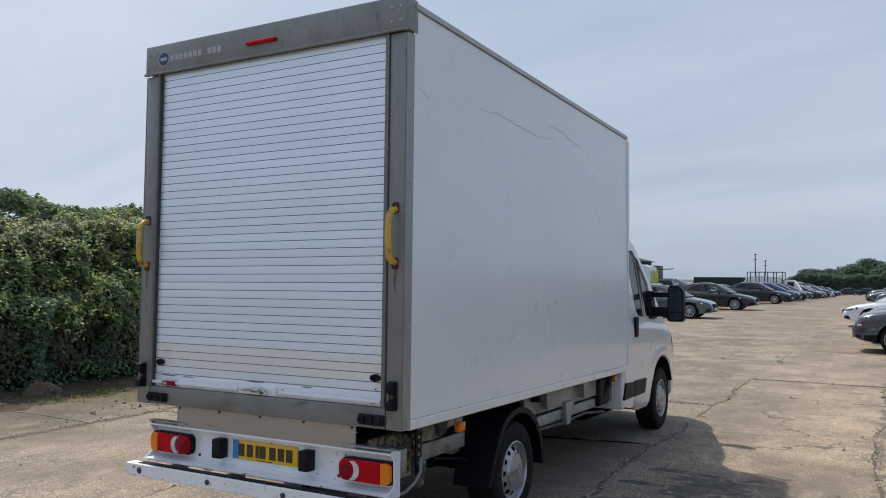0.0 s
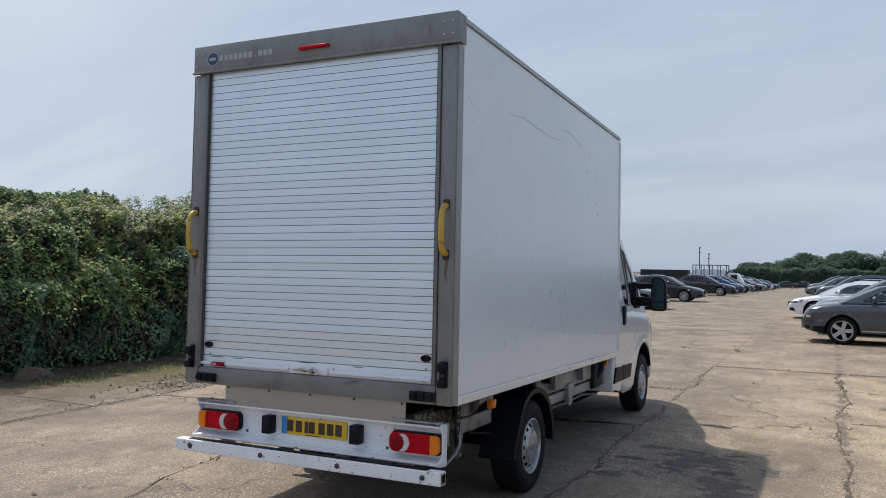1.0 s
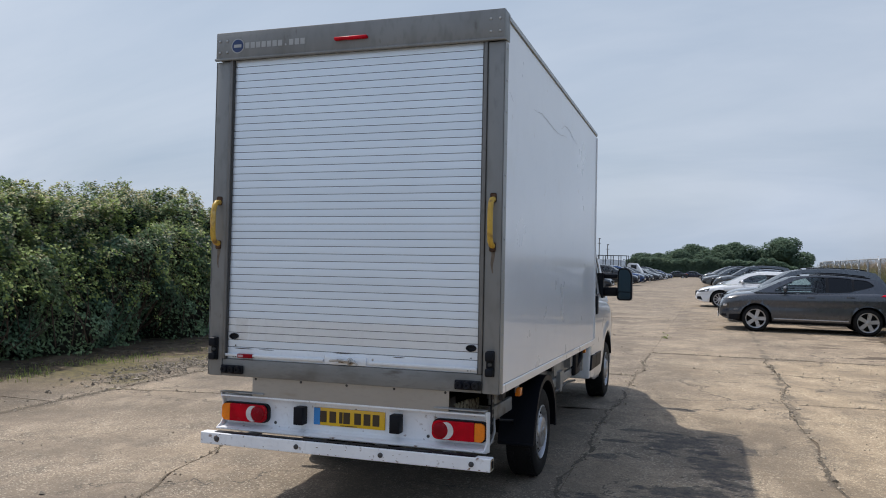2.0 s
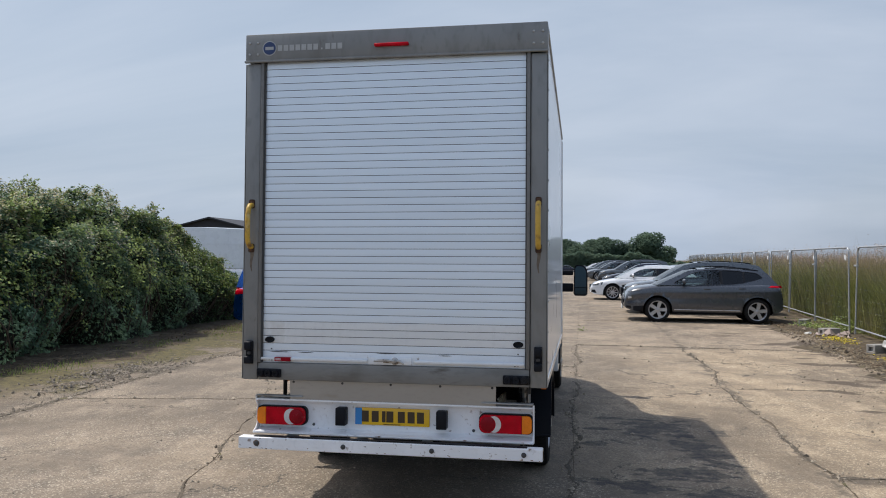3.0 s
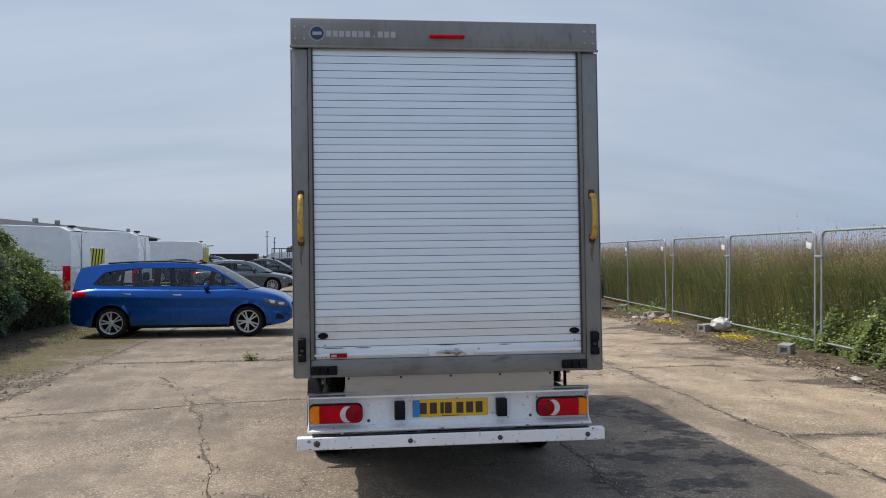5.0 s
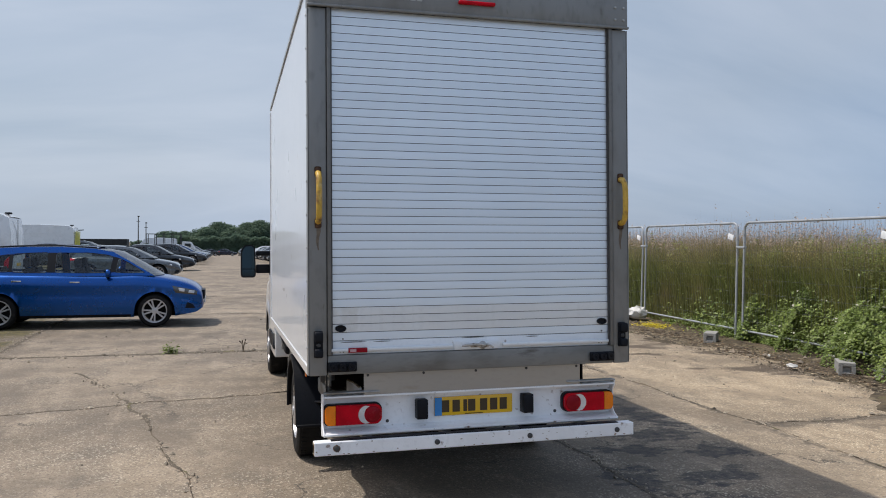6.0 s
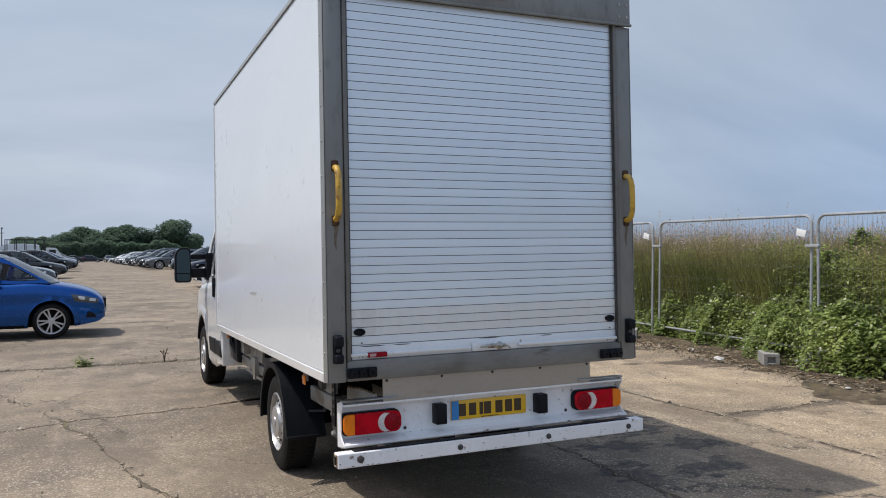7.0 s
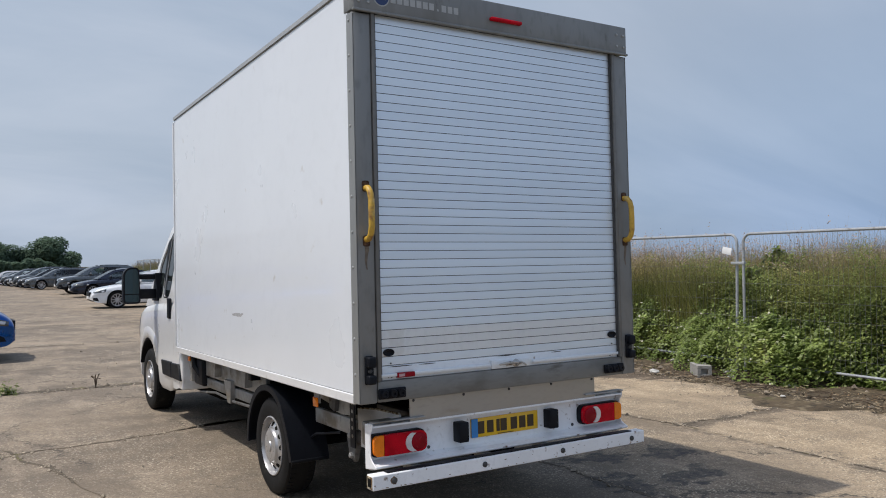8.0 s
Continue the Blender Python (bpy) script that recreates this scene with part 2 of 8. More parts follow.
M_PLATE = mat("yellow_plate", (0.78, 0.46, 0.01), 0.35, 0, 0.04, 8.0, 60.0, coat=0.3)
M_PLATEW = mat("white_plate", (0.72, 0.72, 0.70), 0.35, 0, 0.04, 8.0, 60.0)
M_BLUEBAND = mat("blue_plate_band", (0.03, 0.22, 0.55), 0.4, 0, 0.05)
M_INK = mat("dark_lettering", (0.05, 0.03, 0.01), 0.5, 0, 0.1)
M_STICKER = mat("pale_sticker", (0.40, 0.41, 0.41), 0.5, 0, 0.08, 20.0)
M_LOGO = mat("blue_sticker", (0.02, 0.045, 0.14), 0.45, 0, 0.08, 20.0)
M_SILVER = mat("silver_wheel_paint", (0.48, 0.48, 0.49), 0.32, 0.55, 0.08, 9.0, 60.0, spots=[((0.22, 0.2, 0.17), 0.3, 12.0)])
M_ALLOY = mat("alloy_wheel", (0.52, 0.52, 0.54), 0.3, 0.45, 0.08, 9.0)
M_CHROME = mat("chrome", (0.7, 0.7, 0.7), 0.12, 1.0, 0.03, 9.0)
M_GLASS = glass_mat("tinted_glass", (0.78, 0.84, 0.83))
M_DGLASS = glass_mat("privacy_glass", (0.05, 0.06, 0.06))
M_MIRROR = mat("mirror_glass", (0.04, 0.06, 0.07), 0.03, 1.0, 0.01, 1.0, 0)
M_SEAT = mat("dark_seat_cloth", (0.03, 0.03, 0.033), 0.85, 0, 0.2, 10.0)


# ---- mesh helpers ----
def thing(name, label, category, group="", kind="", at=None):
    ob = new(name)
    ob.empty_display_size = 0.2
    if at is not None:
        ob.matrix_basis = at
    return tagged(ob, label, category, group, kind)


def link_mesh(name, bm, material, parent=None, label="", smooth=35):
    me = bpy.data.meshes.new(name)
    bm.normal_update()
    bm.to_mesh(me)
    bm.free()
    for m in material if isinstance(material, (list, tuple)) else [material]:
        me.materials.append(m)
    if smooth:
        me.polygons.foreach_set("use_smooth", [True] * len(me.polygons))
        me.set_sharp_from_angle(angle=radians(smooth))
    ob = new(name, me)
    if parent is not None:
        ob.parent = parent
    if label:
        ob["label"] = label
    return ob


def part(name, bm, material, parent, label="", smooth=35):
    return link_mesh(name, bm, material, parent, label, smooth)


def shared(name, me, parent, m):
    """Another piece on the same mesh data."""
    ob = new(name, me)
    ob.parent = parent
    ob.matrix_basis = m
    return ob


def box(bm, x0, x1, y0, y1, z0, z1, bevel=0.0, seg=2):
    r = bmesh.ops.create_cube(bm, size=1)
    vs = r["verts"]
    for v in vs:
        v.co = Vector(((x0 + x1) / 2 + v.co.x * (x1 - x0), (y0 + y1) / 2 + v.co.y * (y1 - y0), (z0 + z1) / 2 + v.co.z * (z1 - z0)))
    if bevel:
        es = list({e for v in vs for e in v.link_edges})
        bmesh.ops.bevel(bm, geom=es, offset=bevel, segments=seg, affect="EDGES", profile=0.5)
    return bm


def bx(*a, **k):
    return box(bmesh.new(), *a, **k)


def lathe(bm, prof, n=32, axis="x", at=(0, 0, 0), caps=(True, True)):
    """Turn a profile of (radius, height along the axis) round the axis."""
    rings = []
    for r, h in prof:
        ring = []
        for i in range(n):
            a = 2 * math.pi * i / n
            c, s = r * math.cos(a), r * math.sin(a)
            p = {"x": (h, c, s), "y": (c, h, s), "z": (c, s, h)}[axis]
            ring.append(bm.verts.new((p[0] + at[0], p[1] + at[1], p[2] + at[2])))
        rings.append(ring)
    for a, b in zip(rings, rings[1:]):
        for i in range(n):
            bm.faces.new((a[i], a[(i + 1) % n], b[(i + 1) % n], b[i]))
    for ring, on in zip((rings[0], rings[-1]), caps):
        if on:
            bm.faces.new(ring)
    return bm


def tube(bm, pts, r, n=10, caps=True):
    pts = [Vector(p) for p in pts]
    rings = []
    up = None
    for i, p in enumerate(pts):
        d = (pts[min(i + 1, len(pts) - 1)] - pts[max(i - 1, 0)]).normalized()
        if up is None:
            up = d.orthogonal().normalized()
        side = d.cross(up).normalized()
        up = side.cross(d).normalized()
        rr = r[i] if isinstance(r, (list, tuple)) else r
        rings.append([bm.verts.new(p + rr * (math.cos(2 * math.pi * k / n) * side + math.sin(2 * math.pi * k / n) * up)) for k in range(n)])
    for a, b in zip(rings, rings[1:]):
        for i in range(n):
            bm.faces.new((a[i], a[(i + 1) % n], b[(i + 1) % n], b[i]))
    if caps:
        bm.faces.new(rings[0])
        bm.faces.new(rings[-1])
    return bm


def extrude_outline(bm, pts, axis, lo, hi):
    """A solid from a closed outline in the plane across the axis."""
    def at(p, h):
        return {"x": (h, p[0], p[1]), "y": (p[0], h, p[1]), "z": (p[0], p[1], h)}[axis]
    a = [bm.verts.new(at(p, lo)) for p in pts]
    b = [bm.verts.new(at(p, hi)) for p in pts]
    n = len(pts)
    for i in range(n):
        bm.faces.new((a[i], a[(i + 1) % n], b[(i + 1) % n], b[i]))
    bm.faces.new(a)
    bm.faces.new(b)
    bmesh.ops.recalc_face_normals(bm, faces=bm.faces)
    return bm


def raw_mesh(name, verts, faces, material, parent=None, smooth=False):
    me = bpy.data.meshes.new(name)
    me.from_pydata(verts, [], faces)
    me.materials.append(material)
    if smooth:
        me.polygons.foreach_set("use_smooth", [True] * len(me.polygons))
    ob = new(name, me)
    if parent is not None:
        ob.parent = parent
    return ob


def wobble(seed, t, amp, freq=1.0):
    """A smooth uneven line: several sines with seeded phases."""
    r = random.Random(seed)
    v = 0.0
    for k in range(5):
        f = freq * (1.9 ** k)
        v += amp / (1.55 ** k) * math.sin(f * t + r.uniform(0, 6.28))
    return v


# ---- ground ----
def concrete_mat():
    m = bpy.data.materials.new("weathered_concrete")
    m.use_nodes = True
    nt = m.node_tree
    b = nt.nodes["Principled BSDF"]
    tc = nt.nodes.new("ShaderNodeTexCoord")

    def tex(kind, scale, detail=5.0, rough=0.55, stretch=None):
        n = nt.nodes.new(kind)
        n.inputs["Scale"].default_value = scale
        if kind == "ShaderNodeTexNoise":
            n.inputs["Detail"].default_value = detail
            n.inputs["Roughness"].default_value = rough
        src = tc.outputs["Object"]
        if stretch:
            mp = nt.nodes.new("ShaderNodeMapping")
            mp.inputs["Scale"].default_value = stretch
            nt.links.new(src, mp.inputs[0])
            src = mp.outputs[0]
        nt.links.new(src, n.inputs["Vector"])
        return n

    def rng(src, a, c, lo=0.0, hi=1.0):
        r = nt.nodes.new("ShaderNodeMapRange")
        for k, v in (("From Min", a), ("From Max", c), ("To Min", lo), ("To Max", hi)):
            r.inputs[k].default_value = v
        nt.links.new(src, r.inputs["Value"])
        return r.outputs[0]

    def mix(a, c, f, kind="MIX"):
        x = nt.nodes.new("ShaderNodeMix")
        x.data_type, x.blend_type = "RGBA", kind
        for sock, v in ((x.inputs["Factor"], f), (x.inputs[6], a), (x.inputs[7], c)):
            if isinstance(v, tuple):
                sock.default_value = (*v, 1)
            elif isinstance(v, float):
                sock.default_value = v
            else:
                nt.links.new(v, sock)
        return x.outputs[2]

    def mul(a, c, op="MULTIPLY"):
        x = nt.nodes.new("ShaderNodeMath")
        x.operation = op
        for sock, v in zip(x.inputs, (a, c)):
            if isinstance(v, float):
                sock.default_value = v
            else:
                nt.links.new(v, sock)
        return x.outputs[0]

    c = mix((0.140, 0.112, 0.083), (0.270, 0.215, 0.155), rng(tex("ShaderNodeTexNoise", 0.45, 7.0, 0.65).outputs["Fac"], 0.38, 0.62))
    c = mix(c, (0.14, 0.115, 0.088), rng(tex("ShaderNodeTexNoise", 1.7, 8.0, 0.7).outputs["Fac"], 0.48, 0.62, 0.0, 0.8))
    c = mix(c, (0.31, 0.25, 0.185), rng(tex("ShaderNodeTexNoise", 2.6, 8.0, 0.7, (1, 0.5, 1)).outputs["Fac"], 0.52, 0.64, 0.0, 0.7))
    # dark drag marks and damp stains
    c = mix(c, (0.085, 0.072, 0.058), rng(tex("ShaderNodeTexNoise", 1.1, 7.0, 0.65, (0.8, 1.3, 1)).outputs["Fac"], 0.58, 0.72, 0.0, 0.6))
    # dark pits and pale chips at hand size
    pit = tex("ShaderNodeTexNoise", 22.0, 5.0, 0.75)
    c = mix(c, (0.105, 0.083, 0.062), rng(pit.outputs["Fac"], 0.58, 0.68, 0.0, 0.7))
    c = mix(c, (0.40, 0.335, 0.25), rng(pit.outputs["Fac"], 0.40, 0.31, 0.0, 0.6))
    # exposed aggregate
    v = tex("ShaderNodeTexVoronoi", 85.0)
    vc = nt.nodes.new("ShaderNodeSeparateColor")
    nt.links.new(v.outputs["Color"], vc.inputs[0])
    c = mix(c, (0.52, 0.455, 0.36), mul(rng(vc.outputs[0], 0.82, 0.9), rng(tex("ShaderNodeTexNoise", 0.9).outputs["Fac"], 0.4, 0.6, 0.15, 0.65)))
    c = mix(c, (0.11, 0.09, 0.07), mul(rng(vc.outputs[1], 0.84, 0.92), 0.7))
    # paler slabs on the fence side of the yard
    sep = nt.nodes.new("ShaderNodeSeparateXYZ")
    nt.links.new(tc.outputs["Object"], sep.inputs[0])
    side = mul(rng(sep.outputs[0], 0.2, 3.0), rng(tex("ShaderNodeTexNoise", 0.5, 5.0).outputs["Fac"], 0.35, 0.65, -0.35, 0.35), "ADD")
    c = mix(c, (1.20, 1.17, 1.12), rng(side, 0.15, 0.85), "MULTIPLY")
    # near bay brightened further: view-dependent sunlight put into the colour
    bay = mul(rng(sep.outputs[0], 1.19, 1.21), rng(sep.outputs[1], 10.96, 10.94))
    c = mix(c, (1.08, 1.08, 1.06), bay, "MULTIPLY")
    c = mix(c, (1.10, 1.09, 1.06), mul(bay, rng(sep.outputs[0], 3.1, 3.5)), "MULTIPLY")
    # slabs darker towards the hedge, broken up by noise
    west = mul(rng(sep.outputs[0], -4.2, -5.6), rng(tex("ShaderNodeTexNoise", 0.7, 5.0).outputs["Fac"], 0.35, 0.65, -0.4, 0.4), "ADD")
    c = mix(c, (0.62, 0.60, 0.56), rng(west, 0.2, 0.9), "MULTIPLY")
    # hairline cracks
    wv = nt.nodes.new("ShaderNodeVectorMath")
    wv.operation = "MULTIPLY_ADD"
    nt.links.new(tex("ShaderNodeTexNoise", 1.1, 6.0, 0.7).outputs["Color"], wv.inputs[0])
    wv.inputs[1].default_value = (1.6, 1.6, 0)
    nt.links.new(tc.outputs["Object"], wv.inputs[2])
    vo = nt.nodes.new("ShaderNodeTexVoronoi")
    vo.feature = "DISTANCE_TO_EDGE"
    vo.inputs["Scale"].default_value = 0.42
    nt.links.new(wv.outputs[0], vo.inputs["Vector"])
    crack = mul(rng(vo.outputs["Distance"], 0.002, 0.0075, 1.0, 0.0), rng(tex("ShaderNodeTexNoise", 0.6, 4.0).outputs["Fac"], 0.42, 0.54))
    c = mix(c, (0.060, 0.050, 0.040), mul(crack, 0.9))
    # dirt gathered along the cross joints
    for jy, xa, xb in ((7.65, -4.8, 1.2), (10.95, 1.2, 7.0), (1.57, 3.2, 7.0)):
        d = mul(mul(sep.outputs[1], -jy, "ADD"), 0.0, "ADD")
        ab = nt.nodes.new("ShaderNodeMath")
        ab.operation = "ABSOLUTE"
        nt.links.new(d, ab.inputs[0])
        w = mul(ab.outputs[0], rng(tex("ShaderNodeTexNoise", 2.4, 6.0, 0.65).outputs["Fac"], 0.35, 0.68, 0.10, -0.16), "ADD")
        k = mul(rng(w, 0.0, 0.06, 0.75, 0.0), mul(rng(sep.outputs[0], xa, xa + 0.02), rng(sep.outputs[0], xb - 0.02, xb, 1.0, 0.0)))
        c = mix(c, (0.085, 0.068, 0.050), k)
    # and along the long joints
    for jx, wd in ((-4.77, 0.10), (3.22, 0.04), (-10.74, 0.1)):
        ab = nt.nodes.new("ShaderNodeMath")
        ab.operation = "ABSOLUTE"
        nt.links.new(mul(sep.outputs[0], -jx, "ADD"), ab.inputs[0])
        w = mul(ab.outputs[0], rng(tex("ShaderNodeTexNoise", 1.9, 7.0, 0.7).outputs["Fac"], 0.38, 0.66, 0.08, -0.12), "ADD")
        c = mix(c, (0.095, 0.078, 0.058), rng(w, 0.0, wd, 0.7, 0.0))
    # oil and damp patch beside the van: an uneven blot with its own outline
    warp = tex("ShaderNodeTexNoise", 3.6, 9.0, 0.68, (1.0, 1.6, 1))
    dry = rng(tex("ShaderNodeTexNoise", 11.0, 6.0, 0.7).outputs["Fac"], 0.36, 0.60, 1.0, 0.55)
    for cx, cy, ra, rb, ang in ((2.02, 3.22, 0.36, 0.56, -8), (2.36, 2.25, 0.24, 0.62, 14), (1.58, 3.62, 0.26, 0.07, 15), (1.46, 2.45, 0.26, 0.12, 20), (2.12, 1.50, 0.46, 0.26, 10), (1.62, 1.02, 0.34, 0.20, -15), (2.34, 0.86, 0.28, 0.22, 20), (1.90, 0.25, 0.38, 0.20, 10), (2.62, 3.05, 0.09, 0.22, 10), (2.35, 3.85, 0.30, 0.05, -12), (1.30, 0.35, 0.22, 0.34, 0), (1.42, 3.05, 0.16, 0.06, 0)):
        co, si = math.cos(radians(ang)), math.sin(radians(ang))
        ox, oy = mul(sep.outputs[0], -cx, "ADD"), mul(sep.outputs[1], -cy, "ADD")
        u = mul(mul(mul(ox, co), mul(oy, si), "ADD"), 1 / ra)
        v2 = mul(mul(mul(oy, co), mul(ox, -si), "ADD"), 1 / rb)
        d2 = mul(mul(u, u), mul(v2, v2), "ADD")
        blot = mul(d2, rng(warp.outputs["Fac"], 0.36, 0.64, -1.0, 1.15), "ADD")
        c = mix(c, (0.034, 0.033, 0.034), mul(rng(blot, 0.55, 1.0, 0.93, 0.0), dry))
    # thin soil washed over the slabs towards the fence
    soil = mul(rng(sep.outputs[0], 3.9, 6.3), rng(tex("ShaderNodeTexNoise", 0.8, 7.0, 0.6, (0.7, 1.3, 1)).outputs["Fac"], 0.42, 0.62, -0.4, 1.0), "ADD")
    c = mix(c, (0.085, 0.062, 0.042), rng(soil, 1.02, 1.28, 0.0, 0.9))
    mo = nt.nodes.new("ShaderNodeTexNoise")
    mo.inputs["Scale"].default_value, mo.inputs["Detail"].default_value, mo.inputs["Roughness"].default_value = 0.62, 8.0, 0.62
    mp = nt.nodes.new("ShaderNodeMapping")
    mp.inputs["Location"].default_value = (0.4, 0.9, 0)
    nt.links.new(tc.outputs["Object"], mp.inputs[0])
    nt.links.new(mp.outputs[0], mo.inputs["Vector"])
    moss = mul(rng(sep.outputs[0], -4.75, -6.4, -0.06, 0.10), mo.outputs["Fac"], "ADD")
    mcol = mix((0.050, 0.042, 0.020), (0.135, 0.112, 0.034), rng(tex("ShaderNodeTexNoise", 9.0, 6.0, 0.7).outputs["Fac"], 0.4, 0.6))
    c = mix(c, mcol, mul(rng(moss, 0.445, 0.505, 0.0, 0.92), mul(rng(sep.outputs[0], -4.80, -4.95), rng(sep.outputs[1], 3.0, 4.2))))
    oi = nt.nodes.new("ShaderNodeObjectInfo")
    hs = nt.nodes.new("ShaderNodeHueSaturation")
    nt.links.new(c, hs.inputs["Color"])
    nt.links.new(rng(oi.outputs["Random"], 0, 1, 0.94, 1.06), hs.inputs["Value"])
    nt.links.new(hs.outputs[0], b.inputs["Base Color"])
    b.inputs["Roughness"].default_value = 0.85
    bp = nt.nodes.new("ShaderNodeBump")
    bp.inputs["Strength"].default_value = 0.55
    bp.inputs["Distance"].default_value = 0.012
    h = mul(mul(v.outputs["Distance"], 0.5), tex("ShaderNodeTexNoise", 14.0, 6.0, 0.7).outputs["Fac"], "ADD")
    nt.links.new(h, bp.inputs["Height"])
    nt.links.new(bp.outputs[0], b.inputs["Normal"])
    return m


M_CONC = concrete_mat()
M_SOIL = mat("dark_soil", (0.11, 0.082, 0.056), 0.95, 0, 0.3, 1.5, 12.0, bump=0.5, bscale=18, spots=[((0.17, 0.14, 0.10), 0.4, 3.0), ((0.05, 0.055, 0.02), 0.3, 1.2)])
M_VERGE = mat("leaf_littered_soil", (0.082, 0.060, 0.034), 0.95, 0, 0.45, 2.2, 14.0, bump=1.0, bscale=30, spots=[((0.17, 0.135, 0.085), 0.42, 6.0), ((0.07, 0.072, 0.022), 0.30, 2.2), ((0.03, 0.023, 0.014), 0.38, 9.0)])

def fall(y):
    """The yard falls away gently beyond the first rows of cars."""
    return -0.0130 * min(116.0, max(0.0, y - 58.0))


bm = bmesh.new()
rows = [[bm.verts.new((x, y, fall(y) + z)) for x in range(-1500, 1501, 100)] for y, z in ((-1500, -0.005), (-300, -0.005), (0, -0.005), (40, -0.005), (58, -0.04), (110, -0.04), (174, -0.04), (400, -0.04), (1500, -0.04))]
for a, b in zip(rows, rows[1:]):
    for i in range(len(a) - 1):
        bm.faces.new((a[i], a[i + 1], b[i + 1], b[i]))
ground = link_mesh("ground", bm, M_SOIL, None, smooth=0)
tagged(ground, "brown earth that shows in the joints and beyond the slabs", "ground", kind="structure")

pavement = thing("pavement", "weathered tan concrete slabs with cracks and stains", "pavement", kind="structure")


def line_x(key, y):
    """x of a joint or crack that runs along the yard."""
    x, amp, seed = key[:3]
    if len(key) > 3:
        x += key[3] * y
    return x + (wobble(seed, y, amp, 0.9) if amp else 0.0)


def line_y(key, x):
    y, amp, seed, slope = key
    return y + slope * x + (wobble(seed, x, amp, 1.1) if amp else 0.0)


GAPS = {7.65: 0.045, -4.77: 0.030, 10.95: 0.035, 3.22: 0.016, -1.5: 0.012, 4.4: 0.020, 1.55: 0.030, 2.4: 0.03, 1.2: 0.005}


def slab(x0, x1, y0, y1, gap):
    """One slab piece between two lines along and two lines across; its top edge is slightly broken."""
    def inner(xa, ya):
        return Vector((xa, ya, fall(ya)))
    n = 28
    pts = []
    gx = lambda key: GAPS.get(round(key[0], 2), gap)
    xs = lambda key, y, s: line_x(key, y) + s * gx(key) * (0.5 + 0.42 * math.sin(7.3 * y + key[2]) * math.sin(2.1 * y + 1))
    ys = lambda key, x, s: line_y(key, x) + s * gx(key) * (0.5 + 0.42 * math.sin(6.1 * x + key[2]) * math.sin(1.7 * x + 2))
    def corner(yk, xk, sy, sx):
        y = line_y(yk, xk[0])
        for _ in range(4):
            y = ys(yk, xs(xk, y, sx), sy)
        return y
    ca = corner(y0, x0, 1, 1), corner(y0, x1, 1, -1), corner(y1, x1, -1, -1), corner(y1, x0, -1, 1)
    for i in range(n):
        f = i / n
        x = xs(x0, ca[0], 1) * (1 - f) + xs(x1, ca[1], -1) * f
        pts.append(inner(x, ys(y0, x, 1)))
    for i in range(n * 2):
        f = i / (n * 2)
        y = ca[1] * (1 - f) + ca[2] * f
        pts.append(inner(xs(x1, y, -1), y))
    for i in range(n):
        f = i / n
        x = xs(x1, ca[2], -1) * (1 - f) + xs(x0, ca[3], 1) * f
        pts.append(inner(x, ys(y1, x, -1)))
    for i in range(n * 2):
        f = i / (n * 2)
        y = ca[3] * (1 - f) + ca[0] * f
        pts.append(inner(xs(x0, y, 1), y))
    bm = bmesh.new()
    m = len(pts)
    top = [bm.verts.new(p) for p in pts]
    low = [bm.verts.new((p.x, p.y, p.z - 0.06)) for p in pts]
    bm.faces.new(top)
    for i in range(m):
        bm.faces.new((low[i], low[(i + 1) % m], top[(i + 1) % m], top[i]))
    bmesh.ops.triangulate(bm, faces=[f for f in bm.faces if len(f.verts) > 4])
    bmesh.ops.recalc_face_normals(bm, faces=bm.faces)
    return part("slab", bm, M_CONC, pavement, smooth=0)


J = lambda x: (x, 0.010, 1)
CR3 = (3.22, 0.055, 31)
CRL = (-1.50, 0.07, 12, -0.24)
R = lambda y: (y, 0.0, 2, 0.0)
GAP = 0.013
# bay west of the van and under it
for xa, xb, ya, yb in (
    (J(-4.77), CRL, R(-12), (4.40, 0.07, 7, 0.20)), (CRL, J(1.2), R(-12), (4.40, 0.07, 7, 0.20)),
    (J(-4.77), J(1.2), (4.40, 0.07, 7, 0.20), R(7.65)), (J(-4.77), J(1.2), R(7.65), R(14.2)),
    (J(1.2), CR3, R(-12), R(10.95)), (CR3, J(7.2), R(-12), (1.55, 0.05, 9, 0.01)), (CR3, J(7.2), (1.55, 0.05, 9, 0.01), R(10.95)),
    (J(-10.74), J(-4.77), R(-12), R(2.4)), (J(-10.74), J(-4.77), R(2.4), R(9.9)), (J(-10.74), J(-4.77), R(9.9), R(16.4)),
):
    slab(xa, xb, ya, yb, GAP)
for xa, xb in ((-22.7, -16.7), (-16.7, -10.74), (-10.74, -4.77), (-4.77, 1.2), (1.2, 7.2)):
    y = {-10.74: 16.4, -4.77: 14.2, 1.2: 10.95}.get(xa, -12.0)
    while y < 150:
        step = 6.3 if y < 60 else 30
        slab(J(xa), J(xb), R(y), R(y + step), 0.016)
        y += step
for xa, xb, ya, yb in ((-60, -22.7, -12, 58), (-60, -22.7, 58, 174), (-60, -22.7, 174, 190), (-22.7, 7.2, -60, -12), (7.2, 30, 75, 174), (7.2, 30, 174, 190), (-22.7, 7.2, 154.7, 174), (-22.7, 7.2, 174, 190)):
    slab(J(xa), J(xb), R(ya), R(yb), 0.03)


# ---- box van ----
PITCH = 1.1
SL = math.tan(radians(PITCH))
van = thing("box_van", "white box van with a roller shutter, parked on concrete", "van", at=pose(0, 0, -0.008, -PITCH, -0.4, 0))
BW, Y0, Y1, Z0, Z1, ZF = 1.046, 0.0, 4.13, 0.885, 3.285, 3.235

